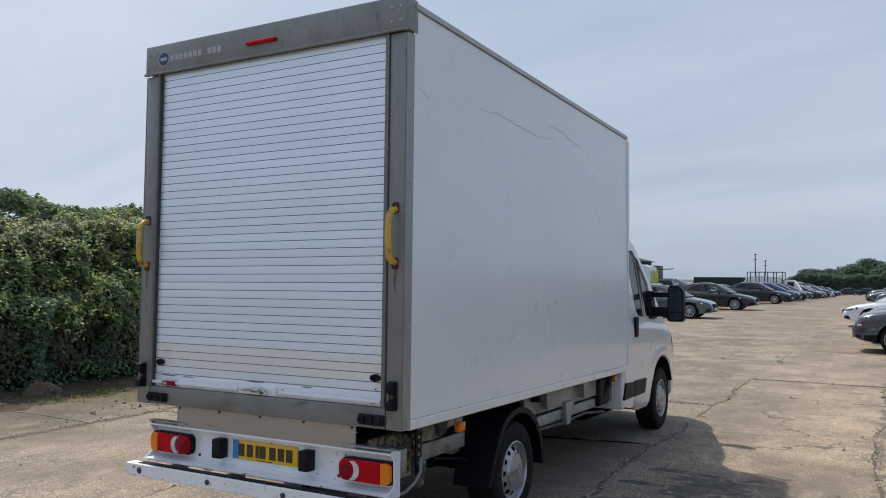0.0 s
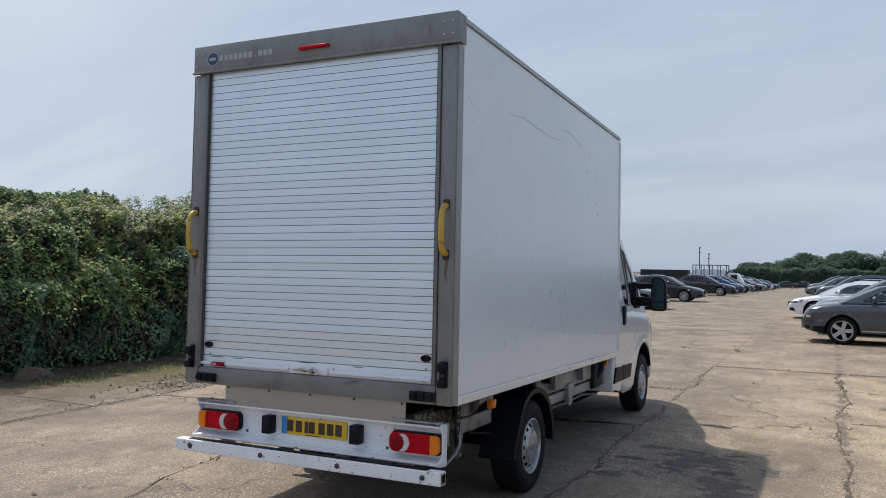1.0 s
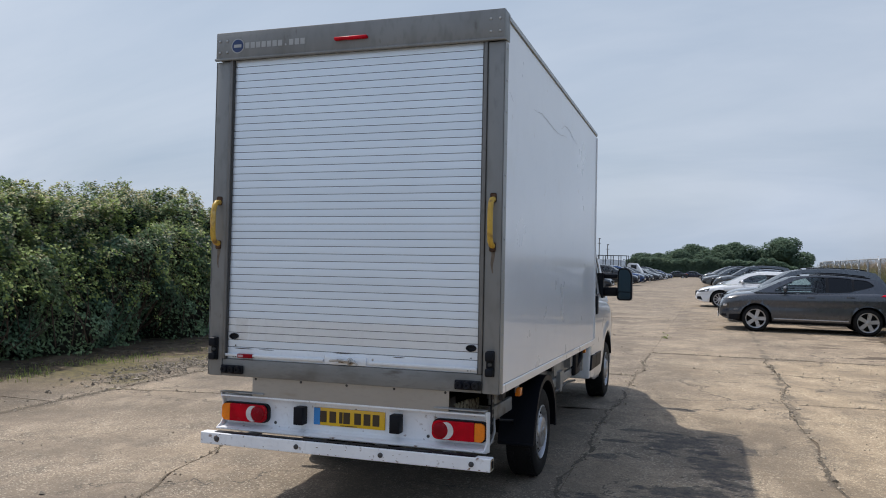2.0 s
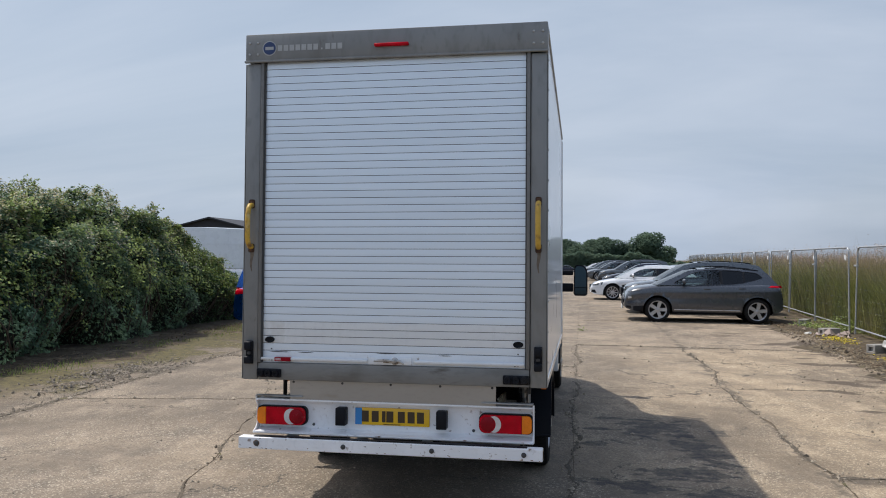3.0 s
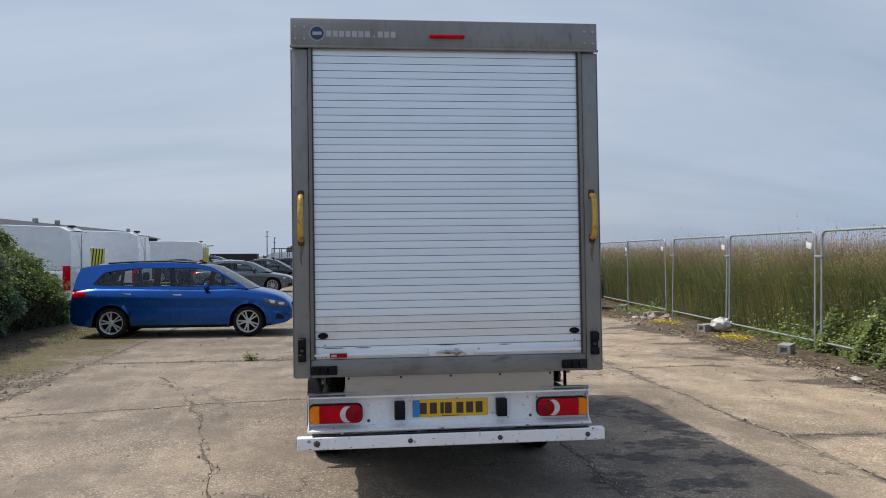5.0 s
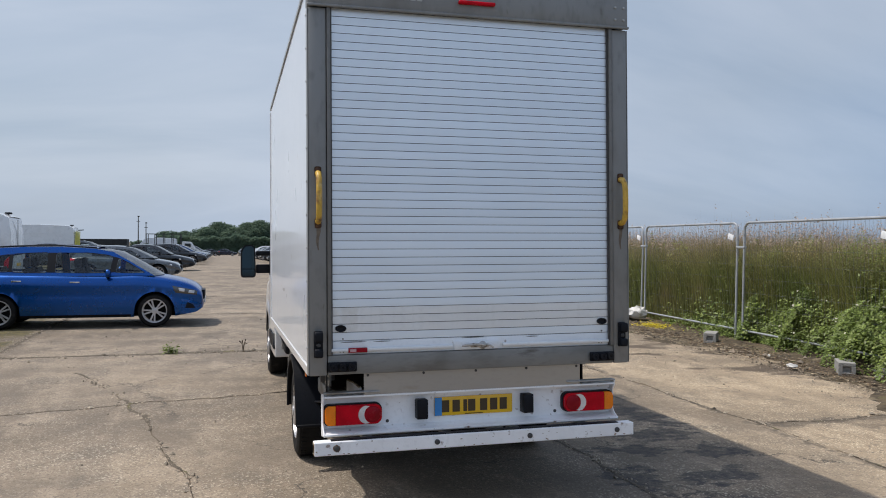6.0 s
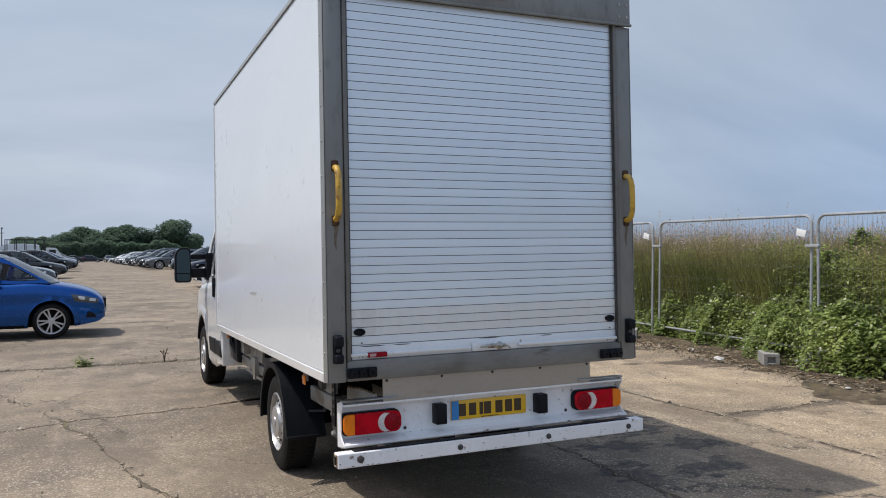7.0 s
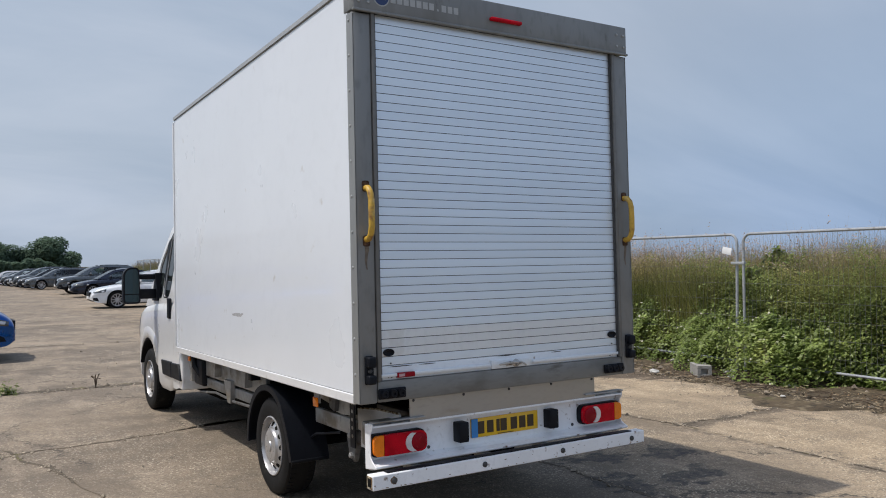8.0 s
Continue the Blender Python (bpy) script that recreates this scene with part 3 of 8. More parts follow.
# cargo box: side panels with capping rails, roof, front bulkhead, floor
for s in (-1, 1):
    bm = bmesh.new()
    xs = sorted((s * (BW - 0.03), s * BW))
    extrude_outline(bm, [(0.063, Z0 + 0.055), (Y1, Z0 + 0.055), (Y1, ZF - 0.05), (0.06, Z1 - 0.05)], "x", *xs)
    part("side_panel", bm, M_BOXWHITE, van, "glossy white side panel with scuffs")
    bm = bmesh.new()
    xs = sorted((s * (BW - 0.035), s * (BW + 0.008)))
    extrude_outline(bm, [(0.06, Z0 - 0.005), (Y1 + 0.01, Z0 - 0.005), (Y1 + 0.01, Z0 + 0.052), (0.06, Z0 + 0.052)], "x", *xs)
    bmesh.ops.bevel(bm, geom=bm.edges[:], offset=0.005, segments=1, affect="EDGES")
    part("bottom_rail", bm, M_WHITE, van)
    bm = bmesh.new()
    xs = sorted((s * (BW - 0.06), s * (BW + 0.010)))
    extrude_outline(bm, [(0.06, Z1 - 0.052), (Y1 + 0.012, ZF - 0.052), (Y1 + 0.012, ZF), (0.06, Z1)], "x", *xs)
    bmesh.ops.bevel(bm, geom=bm.edges[:], offset=0.012, segments=2, affect="EDGES")
    part("top_rail", bm, M_CAP, van, "pale grey metal roof capping")
    bm = bmesh.new()
    xs = sorted((s * (BW - 0.04), s * (BW + 0.010)))
    extrude_outline(bm, [(Y1 - 0.008, Z0 + 0.053), (Y1 + 0.03, Z0 + 0.053), (Y1 + 0.03, ZF - 0.053), (Y1 - 0.008, ZF - 0.053)], "x", *xs)
    bmesh.ops.bevel(bm, geom=bm.edges[:], offset=0.008, segments=2, affect="EDGES")
    part("corner_post", bm, M_WHITE, van)
bm = bmesh.new()
extrude_outline(bm, [(0.06, Z1 - 0.03), (Y1, ZF - 0.03), (Y1, ZF - 0.008), (0.06, Z1 - 0.008)], "x", -BW + 0.06, BW - 0.06)
part("roof", bm, M_BOXWHITE, van)
part("bulkhead", bx(-BW + 0.04, BW - 0.04, Y1 - 0.04, Y1 + 0.028, Z0, ZF - 0.03, bevel=0.01), M_WHITE, van)
part("cargo_floor", bx(-BW + 0.04, BW - 0.04, 0.06, Y1 - 0.04, Z0 - 0.004, Z0 + 0.03), M_DARK, van)

# scratches and scuffs on the panels
M_SCRATCH = mat("scratch_grey", (0.38, 0.38, 0.39), 0.6, 0, 0.2, 30.0)


def scratch(pts, s, r=0.0035):
    r *= 0.55
    bm = bmesh.new()
    P = []
    for (a, b), (c, d) in zip(pts, pts[1:]):
        for k in range(6):
            P.append((a + (c - a) * k / 6, b + (d - b) * k / 6 + random.uniform(-0.006, 0.006)))
    P.append(pts[-1])
    vs = []
    for i, (y, z) in enumerate(P):
        w = r * (0.3 + 0.7 * math.sin(math.pi * (i + 0.5) / len(P)))
        vs.append((bm.verts.new((s * (BW + 0.0012), y, z - w)), bm.verts.new((s * (BW + 0.0012), y, z + w))))
    for a, b in zip(vs, vs[1:]):
        bm.faces.new((a[0], b[0], b[1], a[1]))
    part("scratch", bm, M_SCRATCH, van, smooth=0)


for pts, s, r in (
    ([(0.85, 2.83), (1.15, 2.86), (1.45, 2.84), (1.8, 2.82), (2.2, 2.86)], 1, 0.004), ([(1.95, 2.89), (2.15, 2.95), (2.35, 2.95), (2.55, 2.91), (2.80, 2.89)], 1, 0.005),
    ([(0.12, 2.80), (0.25, 2.76)], 1, 0.003), ([(1.72, 2.0), (1.73, 1.97)], 1, 0.006), ([(1.35, 1.82), (1.37, 1.80)], 1, 0.006), ([(1.05, 1.16), (1.07, 1.08)], 1, 0.006),
    ([(2.02, 1.325), (2.14, 1.31), (2.3, 1.315)], -1, 0.026), ([(0.32, 2.75), (0.325, 2.2)], -1, 0.010), ([(0.35, 3.02), (0.352, 2.9)], -1, 0.009),
    ([(2.5, 2.6), (2.51, 2.5)], -1, 0.009), ([(2.95, 2.7), (2.95, 2.45)], -1, 0.008), ([(2.95, 2.26), (2.96, 2.22)], -1, 0.014), ([(2.45, 2.18), (2.47, 2.14)], -1, 0.014), ([(2.9, 1.5), (2.91, 1.47)], -1, 0.006),
):
    scratch(pts, s, r)

# rear portal
M_POSTCAP = mat("pale_post_capping", (0.30, 0.305, 0.30), 0.42, 0.35, 0.10, 3.0, 25.0, bump=0.02, bscale=40, spots=[((0.20, 0.195, 0.18), 0.3, 6.0)], stretch=(1, 1, 0.2))
M_SILL = mat("grimy_sill_steel", (0.215, 0.216, 0.208), 0.52, 0.3, 0.14, 2.0, 25.0, bump=0.03, bscale=50, spots=[((0.125, 0.118, 0.105), 0.46, 3.2), ((0.26, 0.262, 0.255), 0.22, 5.0), ((0.075, 0.062, 0.05), 0.16, 8.0)], stretch=(0.5, 1, 1.6))
M_GUIDE = mat("dull_guide_channel", (0.175, 0.173, 0.165), 0.55, 0.3, 0.12, 3.0, 25.0)
part("header", bx(-BW - 0.006, BW + 0.006, -0.035, 0.10, 3.105, Z1 + 0.008, bevel=0.008), M_STEEL, van, "grey steel header over the shutter")
bm = bx(-BW - 0.011, BW + 0.011, -0.044, -0.02, 3.092, 3.108, bevel=0.004)
part("drip_rail", bm, M_STEEL, van)
for s in (-1, 1):
    xs = sorted((s * 0.941, s * (BW + 0.004)))
    part("rear_post", bx(xs[0], xs[1], -0.02, 0.062, Z0, 3.09, bevel=0.01), M_STEEL, van, "grey steel door post with rivets")
    xs = sorted((s * (BW + 0.0045), s * (BW + 0.0085)))
    part("post_capping", bx(xs[0], xs[1], -0.019, 0.060, Z0 + 0.004, 3.088, bevel=0.0015, seg=1), M_POSTCAP, van, "pale metal capping on the post's side")
    xs = sorted((s * 0.916, s * 0.939))
    part("shutter_guide", bx(xs[0], xs[1], -0.028, 0.10, Z0 + 0.121, 3.10, bevel=0.004), M_GUIDE, van)
    xs = sorted((s * 0.908, s * 0.915))
    part("guide_seal", bx(xs[0], xs[1], -0.016, 0.035, Z0 + 0.122, 3.10), M_SEAL, van)
part("rear_sill", bx(-0.938, 0.938, -0.018, 0.12, Z0 + 0.002, Z0 + 0.120, bevel=0.008), M_SILL, van, "grimy grey steel sill below the shutter")
rivet = bmesh.new()
lathe(rivet, [(0.009, 0), (0.008, 0.004), (0.004, 0.006)], 8, "x")
rivet_ob = part("rivet", rivet, M_CAP, van)
rivet_ob.matrix_basis = pose(BW + 0.008, 0.03, 1.05)
for s in (-1, 1):
    for i in range(11):
        if s > 0 and i == 0:
            continue
        shared("rivet", rivet_ob.data, van, pose(s * (BW + 0.008), 0.03, 1.05 + i * 0.2, 0, 0, 0 if s > 0 else 180))
for x, z in ((-1.02, 3.15), (-1.02, 3.23), (-0.96, 3.15), (-0.96, 3.23), (1.02, 3.15), (1.02, 3.23), (0.96, 3.15), (0.96, 3.23)):
    shared("rivet", rivet_ob.data, van, pose(x, -0.036, z, 0, 0, -90))

# roller shutter, slat by slat
N_SLAT, S0, S1 = 40, Z0 + 0.205, 3.10
SH = (S1 - S0) / N_SLAT
slat_mesh = {}
for i in range(N_SLAT):
    z = S0 + i * SH
    kind = M_SLATDULL if i in (1, 2, 3) else M_SLAT
    if kind.name not in slat_mesh:
        bm = bmesh.new()
        prof = [(0.034, 0.0), (0.0222, 0.0006), (0.0219, SH * 0.3), (0.0219, SH * 0.7), (0.0222, SH - 0.0030), (0.034, SH - 0.0030)]
        a = [bm.verts.new((-0.928, y, zz)) for y, zz in prof]
        b = [bm.verts.new((0.928, y, zz)) for y, zz in prof]
        for k in range(len(prof) - 1):
            bm.faces.new((a[k], b[k], b[k + 1], a[k + 1])).material_index = 1 if k in (0, len(prof) - 2) else 0
        ob = part("shutter_slat", bm, [kind, M_SEAL], van, smooth=25)
        slat_mesh[kind.name] = ob.data
        ob.matrix_basis = pose(0, 0, z)
    else:
        shared("shutter_slat", slat_mesh[kind.name], van, pose(0, 0, z))
part("shutter_backing", bx(-0.93, 0.93, 0.041, 0.055, Z0 + 0.115, 3.12), M_SEAL, van)
part("bottom_slat", bx(-0.926, 0.926, 0.02, 0.04, Z0 + 0.121, S0 - 0.003, bevel=0.004), M_BOTTOMBAR, van, "scuffed white bottom bar of the shutter")
for x0, x1 in ((-0.92, -0.16), (0.17, 0.905)):
    part("shutter_lip", bx(x0, x1, 0.0, 0.022, Z0 + 0.140, Z0 + 0.158, bevel=0.003), M_BOTTOMBAR, van)
bm = bx(-0.815, -0.700, -0.006, 0.022, Z0 + 0.132, Z0 + 0.160, bevel=0.003)
refl = part("reflector", bm, M_REDDEEP, van, "red and white reflector strip")
part("reflector_strip", bx(-0.806, -0.768, -0.0085, -0.0055, Z0 + 0.138, Z0 + 0.154), M_PINK, refl, "pale pink end of the reflector")
part("reflector_strip", bx(-0.762, -0.706, -0.0085, -0.0055, Z0 + 0.136, Z0 + 0.156), M_REDDEEP, refl)
for x, z in ((-0.862, 0.139), (-0.842, 0.137), (0.862, 0.139), (0.842, 0.137), (-0.845, 0.215), (0.862, 0.215), (-0.42, 0.149), (0.50, 0.149), (-0.19, 0.152), (0.20, 0.152)):
    part("screw", lathe(bmesh.new(), [(0.005, -0.002), (0.004, -0.006), (0.001, -0.0065)], 8, "y", (x, 0, Z0 + z)), M_SEAL, van)
# scuffs along the bottom bar
for k, (xa, xb, z) in enumerate(((-0.86, -0.70, 0.207), (-0.66, -0.54, 0.206), (-0.10, 0.05, 0.212), (0.33, 0.42, 0.206))):
    bm = bmesh.new()
    vs = []
    for i in range(13):
        x = xa + (xb - xa) * i / 12
        w = 0.0045 * math.sin(math.pi * (i + 0.5) / 13) * (0.6 + 0.8 * abs(noise.noise(Vector((x * 40, k, 0)))))
        vs.append((bm.verts.new((x, 0.0185, Z0 + z - 0.012 - w)), bm.verts.new((x, 0.0185, Z0 + z - 0.012 + w))))
    for a, b in zip(vs, vs[1:]):
        bm.faces.new((a[0], b[0], b[1], a[1]))
    part("shutter_scuff", bm, M_GRIME, van, smooth=0)
bm = bmesh.new()
lathe(bm, [(0.026, 0.0), (0.026, -0.014), (0.016, -0.020), (0.012, -0.034)], 16, "y", (0.035, 0.02, Z0 + 0.150))
box(bm, -0.045, 0.075, -0.004, 0.012, Z0 + 0.138, Z0 + 0.160, bevel=0.004)
tube(bm, [(-0.105, -0.012, Z0 + 0.151), (-0.075, -0.022, Z0 + 0.155), (-0.02, -0.024, Z0 + 0.160), (0.035, -0.022, Z0 + 0.154)], [0.006, 0.009, 0.009, 0.007])
tube(bm, [(0.06, -0.014, Z0 + 0.156), (0.085, -0.016, Z0 + 0.146), (0.10, -0.012, Z0 + 0.134)], 0.006)
part("shutter_lock", bm, M_LATCH, van, "bright worn metal latch with a handle")
part("lock_plate", bx(-0.15, 0.15, 0.008, 0.021, Z0 + 0.124, Z0 + 0.178, bevel=0.004), M_BOTTOMBAR, van)
for x in (-0.858, 0.862):
    bm = bmesh.new()
    lathe(bm, [(0.034, 0.03), (0.033, 0.012), (0.024, 0.013), (0.020, 0.020), (0.001, 0.022)], 24, "y", (0, 0, 0))
    for v in bm.verts:
        v.co.z *= 0.62
    ob = part("grip_hole", bm, M_BLACK, van)
    ob.location = (x, -0.005, 1.163)

# the shutter runs flush with the posts, between its guides
for ob in van.children:
    if ob.name.split(".")[0] in ("shutter_slat", "shutter_backing", "bottom_slat", "shutter_lip", "reflector", "shutter_lock", "lock_plate", "grip_hole", "shutter_scuff"):
        ob.location.y -= 0.020

# rubber buffers and grab handles
def buffer_block(x0, x1, z0, z1, upright):
    """Dock buffer: a thin base with two end blocks when upright, three round bosses when it lies flat."""
    b = part("rubber_buffer", bx(x0, x1, -0.036, -0.019, z0, z1, bevel=0.008, seg=3), M_BLACK, van, "black rubber dock buffer")
    if upright:
        h = z1 - z0
        for f0, f1 in ((0.02, 0.34), (0.60, 0.98)):
            part("buffer_pad", bx(x0 + 0.002, x1 - 0.002, -0.075, -0.030, z0 + h * f0, z0 + h * f1, bevel=0.010, seg=3), M_BLACK, b)
        part("bolt", lathe(bmesh.new(), [(0.013, -0.034), (0.013, -0.044), (0.008, -0.048)], 8, "y", ((x0 + x1) / 2, 0, z0 + h * 0.47)), M_SEAL, b)
    else:
        for f in (0.18, 0.5, 0.80):
            part("buffer_pad", lathe(bmesh.new(), [(0.026, -0.030), (0.025, -0.048), (0.020, -0.055), (0.009, -0.055), (0.007, -0.048), (0.001, -0.048)], 16, "y", (x0 + (x1 - x0) * f, 0, (z0 + z1) / 2)), M_BLACK, b)


for s in (-1, 1):
    a = sorted((s * 0.968, s * 1.022))
    buffer_block(a[0], a[1], 0.995, 1.155, True)
    a = sorted((s * 0.765, s * 0.940))
    buffer_block(a[0], a[1], 0.905, 0.965, False)
    hx = s * 0.994
    h = [(hx, -0.02, 1.805), (hx, -0.058, 1.810), (hx, -0.082, 1.832), (hx, -0.094, 1.875), (hx, -0.096, 1.95), (hx, -0.094, 2.025), (hx, -0.082, 2.066), (hx, -0.058, 2.090), (hx, -0.02, 2.095)]
    g = part("grab_handle", tube(bmesh.new(), h, 0.018, 12), M_YELLOW, van, "worn yellow plastic grab handle")
    # rust that has run down the post below the handle
    bm = bmesh.new()
    vs = []
    for k in range(9):
        f = k / 8
        w = 0.016 * (1 - 0.75 * f) * (0.8 + 0.5 * abs(noise.noise(Vector((f * 9, s * 3.1, 0)))))
        vs.append([bm.verts.new((hx + d * w + 0.004 * math.sin(f * 7), -0.0212, 1.785 - 0.15 * f)) for d in (-1, 1)])
    for a, b in zip(vs, vs[1:]):
        bm.faces.new((a[0], a[1], b[1], b[0]))
    part("rust_streak", bm, M_STREAK, van, "brown rust streak on the post", smooth=0)
    for z in (1.797, 2.105):
        part("handle_foot", bx(hx - 0.020, hx + 0.020, -0.028, -0.019, z - 0.030, z + 0.030, bevel=0.01), M_RUSTDARK, g, "dark rusty handle foot")

# header lamp, stickers
bm = bx(-0.12, 0.12, -0.062, -0.03, 3.168, 3.19, bevel=0.008, seg=3)
part("brake_lamp", bm, M_RED, van, "red high-level brake lamp")
bm = bmesh.new()
lathe(bm, [(0.045, -0.0365), (0.045, -0.0375), (0.001, -0.0376)], 24, "y", (-0.875, 0, 3.19))
st = part("round_sticker", bm, M_LOGO, van, "round blue and white sticker")
bm = bmesh.new()
lathe(bm, [(0.052, -0.0355), (0.052, -0.0363), (0.001, -0.0364)], 24, "y", (-0.875, 0, 3.19))
part("sticker_ring", bm, M_STICKER, st)
part("sticker_mark", bx(-0.905, -0.845, -0.0385, -0.0377, 3.178, 3.20), M_STICKER, st)
words = new("sticker_lettering")
words.parent = van
for k in range(11):
    xa = -0.815 + k * 0.0432
    small = k == 7
    part("sticker_bar", bx(xa + (0.012 if small else 0.0), xa + (0.022 if small else 0.033), -0.0365, -0.0357, 3.168, 3.180 if small else 3.209), M_STICKER, words)

def lozenge(xa, xb, z0, z1, ra, rb, y0, y1, soft):
    """A plate with rounded ends: radius ra at xa and rb at xb, its rear edge eased."""
    s = 1 if xb > xa else -1
    pts = []
    for cx, cz, r, a0 in ((xb - s * rb, z1 - rb, rb, 90), (xb - s * rb, z0 + rb, rb, 0), (xa + s * ra, z0 + ra, ra, -90), (xa + s * ra, z1 - ra, ra, -180)):
        for k in range(7):
            a = radians(a0 - 90 * k / 6)
            pts.append((cx + s * r * math.cos(a), cz + r * math.sin(a)))
    bm = extrude_outline(bmesh.new(), pts, "y", y0, y1)
    edge = [e for e in bm.edges if all(abs(v.co.y - y0) < 1e-6 for v in e.verts)]
    bmesh.ops.bevel(bm, geom=edge, offset=min(soft, min(ra, rb) * 0.9), segments=3, affect="EDGES")
    return bm


# back plate, light bar, step
part("back_plate", bx(-0.715, 0.715, 0.02, 0.026, 0.745, Z0 + 0.004), M_ALU, van, "bare aluminium plate with rivets")
for x in (-0.69, -0.34, 0.0, 0.34, 0.69):
    part("screw", lathe(bmesh.new(), [(0.009, 0.021), (0.008, 0.016), (0.003, 0.014)], 8, "y", (x, 0, 0.872)), M_SEAL, van)
bm = bmesh.new()
extrude_outline(bm, [(0.015, 0.752), (0.09, 0.76), (0.105, 0.75), (0.105, 0.50), (0.06, 0.50), (-0.01, 0.515), (-0.03, 0.525), (-0.03, 0.533), (0.05, 0.535), (0.078, 0.55), (0.078, 0.735), (0.015, 0.742)], "x", -0.956, 0.956)
part("light_bar", bm, M_WHITEWORN, van, "white steel light bar with dents", smooth=20)
for s in (-1, 1):
    a = sorted((s * 0.957, s * 0.966))
    bm = bmesh.new()
    extrude_outline(bm, [(0.105, 0.755), (0.03, 0.768), (0.016, 0.764), (0.016, 0.735), (0.040, 0.705), (0.042, 0.580), (0.020, 0.556), (-0.028, 0.533), (-0.024, 0.520), (0.105, 0.500)], "x", *a)
    bmesh.ops.bevel(bm, geom=[e for e in bm.edges if e.calc_length() > 0.02], offset=0.003, segments=1, affect="EDGES")
    part("end_plate", bm, M_WHITEWORN, van)
    a = sorted((s * 0.62, s * 0.962))
    part("bar_flange", bx(a[0], a[1], 0.0, 0.055, 0.768, 0.778, bevel=0.004), M_GALV, van)
    # rear lamp: dark base, red lens with a darker round end, pale crescent, amber end
    lamp = part("rear_lamp", lozenge(s * 0.600, s * 0.957, 0.570, 0.700, 0.040, 0.030, 0.040, 0.079, 0.004), M_BLACK, van, "red, white and amber rear lamp cluster")
    part("red_lens", lozenge(s * 0.606, s * 0.886, 0.576, 0.694, 0.040, 0.003, 0.012, 0.045, 0.008), M_RED, lamp)
    part("amber_lens", lozenge(s * 0.888, s * 0.952, 0.577, 0.693, 0.003, 0.030, 0.014, 0.045, 0.008), M_AMBER, lamp)
    bm = lathe(bmesh.new(), [(0.050, 0.013), (0.048, 0.008), (0.030, 0.004), (0.001, 0.003)], 28, "y", (s * 0.662, 0, 0.635))
    part("round_lens", bm, M_REDDEEP, lamp)
    bm = bmesh.new()
    pts = [(0.052 * math.cos(t), 0.055 * math.sin(t)) for t in np.linspace(-1.45, 1.45, 16)]
    pts += [(-0.034 + 0.050 * math.cos(t), 0.053 * math.sin(t)) for t in np.linspace(1.25, -1.25, 16)]
    extrude_outline(bm, [(s * (0.700 + p[0]), 0.635 + p[1]) for p in pts], "y", 0.005, 0.014)
    part("clear_lens", bm, M_CLEAR, lamp)
    a = sorted((s * 0.315, s * 0.385))
    part("rubber_stop", bx(a[0], a[1], 0.005, 0.079, 0.585, 0.705, bevel=0.006), M_BLACK, van)
plate = part("number_plate", bx(-0.26, 0.26, 0.066, 0.0775, 0.588, 0.706, bevel=0.004), M_PLATE, van, "yellow number plate with plain dark bars")
part("plate_band", bx(-0.259, -0.212, 0.0635, 0.0665, 0.590, 0.704), M_BLUEBAND, plate)
for i, x in enumerate((-0.188, -0.118, -0.058, -0.015, 0.065, 0.133, 0.198)):
    w = 0.012 if i == 2 else 0.024
    part("plate_bar", bx(x - w, x + w, 0.0630, 0.0662, 0.610, 0.685), M_INK, plate)
part("plate_line", bx(-0.06, 0.06, 0.0635, 0.0662, 0.593, 0.597), M_INK, plate)
for x in (-0.56, 0.56):
    bm = bmesh.new()
    lathe(bm, [(0.011, 0.0785), (0.010, 0.074), (0.004, 0.072)], 8, "y", (x, 0, 0.575))
    part("screw", bm, M_SEAL, van)

bm = bmesh.new()
extrude_outline(bm, [(-0.115, 0.430), (-0.115, 0.510), (-0.04, 0.510), (-0.04, 0.430)], "x", -1.03, 1.03)
bmesh.ops.bevel(bm, geom=bm.edges[:], offset=0.004, segments=1, affect="EDGES")
step = part("step_bar", bm, M_WHITEWORN, van, "white steel step bar, chipped and rusty at the ends")
part("tread_strip", bx(-0.93, 0.93, -0.098, -0.045, 0.509, 0.515, bevel=0.002), M_BLACK, step)
for s in (-1, 1):
    part("rusty_end", bx(*sorted((s * 1.029, s * 1.033)), -0.108, -0.047, 0.437, 0.503), M_RUST, step, "rust-brown open end of the step bar")
    # dark plate stands in for the shade inside the open tube
    part("tube_hollow", bx(*sorted((s * 1.0325, s * 1.0345)), -0.098, -0.057, 0.447, 0.493), M_DARK, step)
for x in (-0.90, -0.29, 0.31, 0.91):
    bm = bmesh.new()
    lathe(bm, [(0.017, -0.114), (0.016, -0.122), (0.008, -0.126)], 12, "y", (x, 0, 0.470))
    part("bolt", bm, M_SEAL, step)
# chips of rust along the lower edge of the step bar
rc = random.Random(17)
bm = bmesh.new()
for k in range(64):
    x = rc.choice((-0.45, 0.28, -0.95, 0.95, 0.0)) + rc.gauss(0, 0.16)
    if abs(x) > 1.02 or k > 44:
        continue
    z = 0.4345 + abs(rc.gauss(0, 0.006)) if rc.random() < 0.75 else rc.uniform(0.44, 0.505)
    w, h = rc.uniform(0.002, 0.011), rc.uniform(0.0012, 0.0035)
    n = 7
    ring = [bm.verts.new((x + w * math.cos(6.283 * i / n) * rc.uniform(0.6, 1.2), -0.1158, z + h * math.sin(6.283 * i / n) * rc.uniform(0.6, 1.2))) for i in range(n)]
    bm.faces.new(ring)
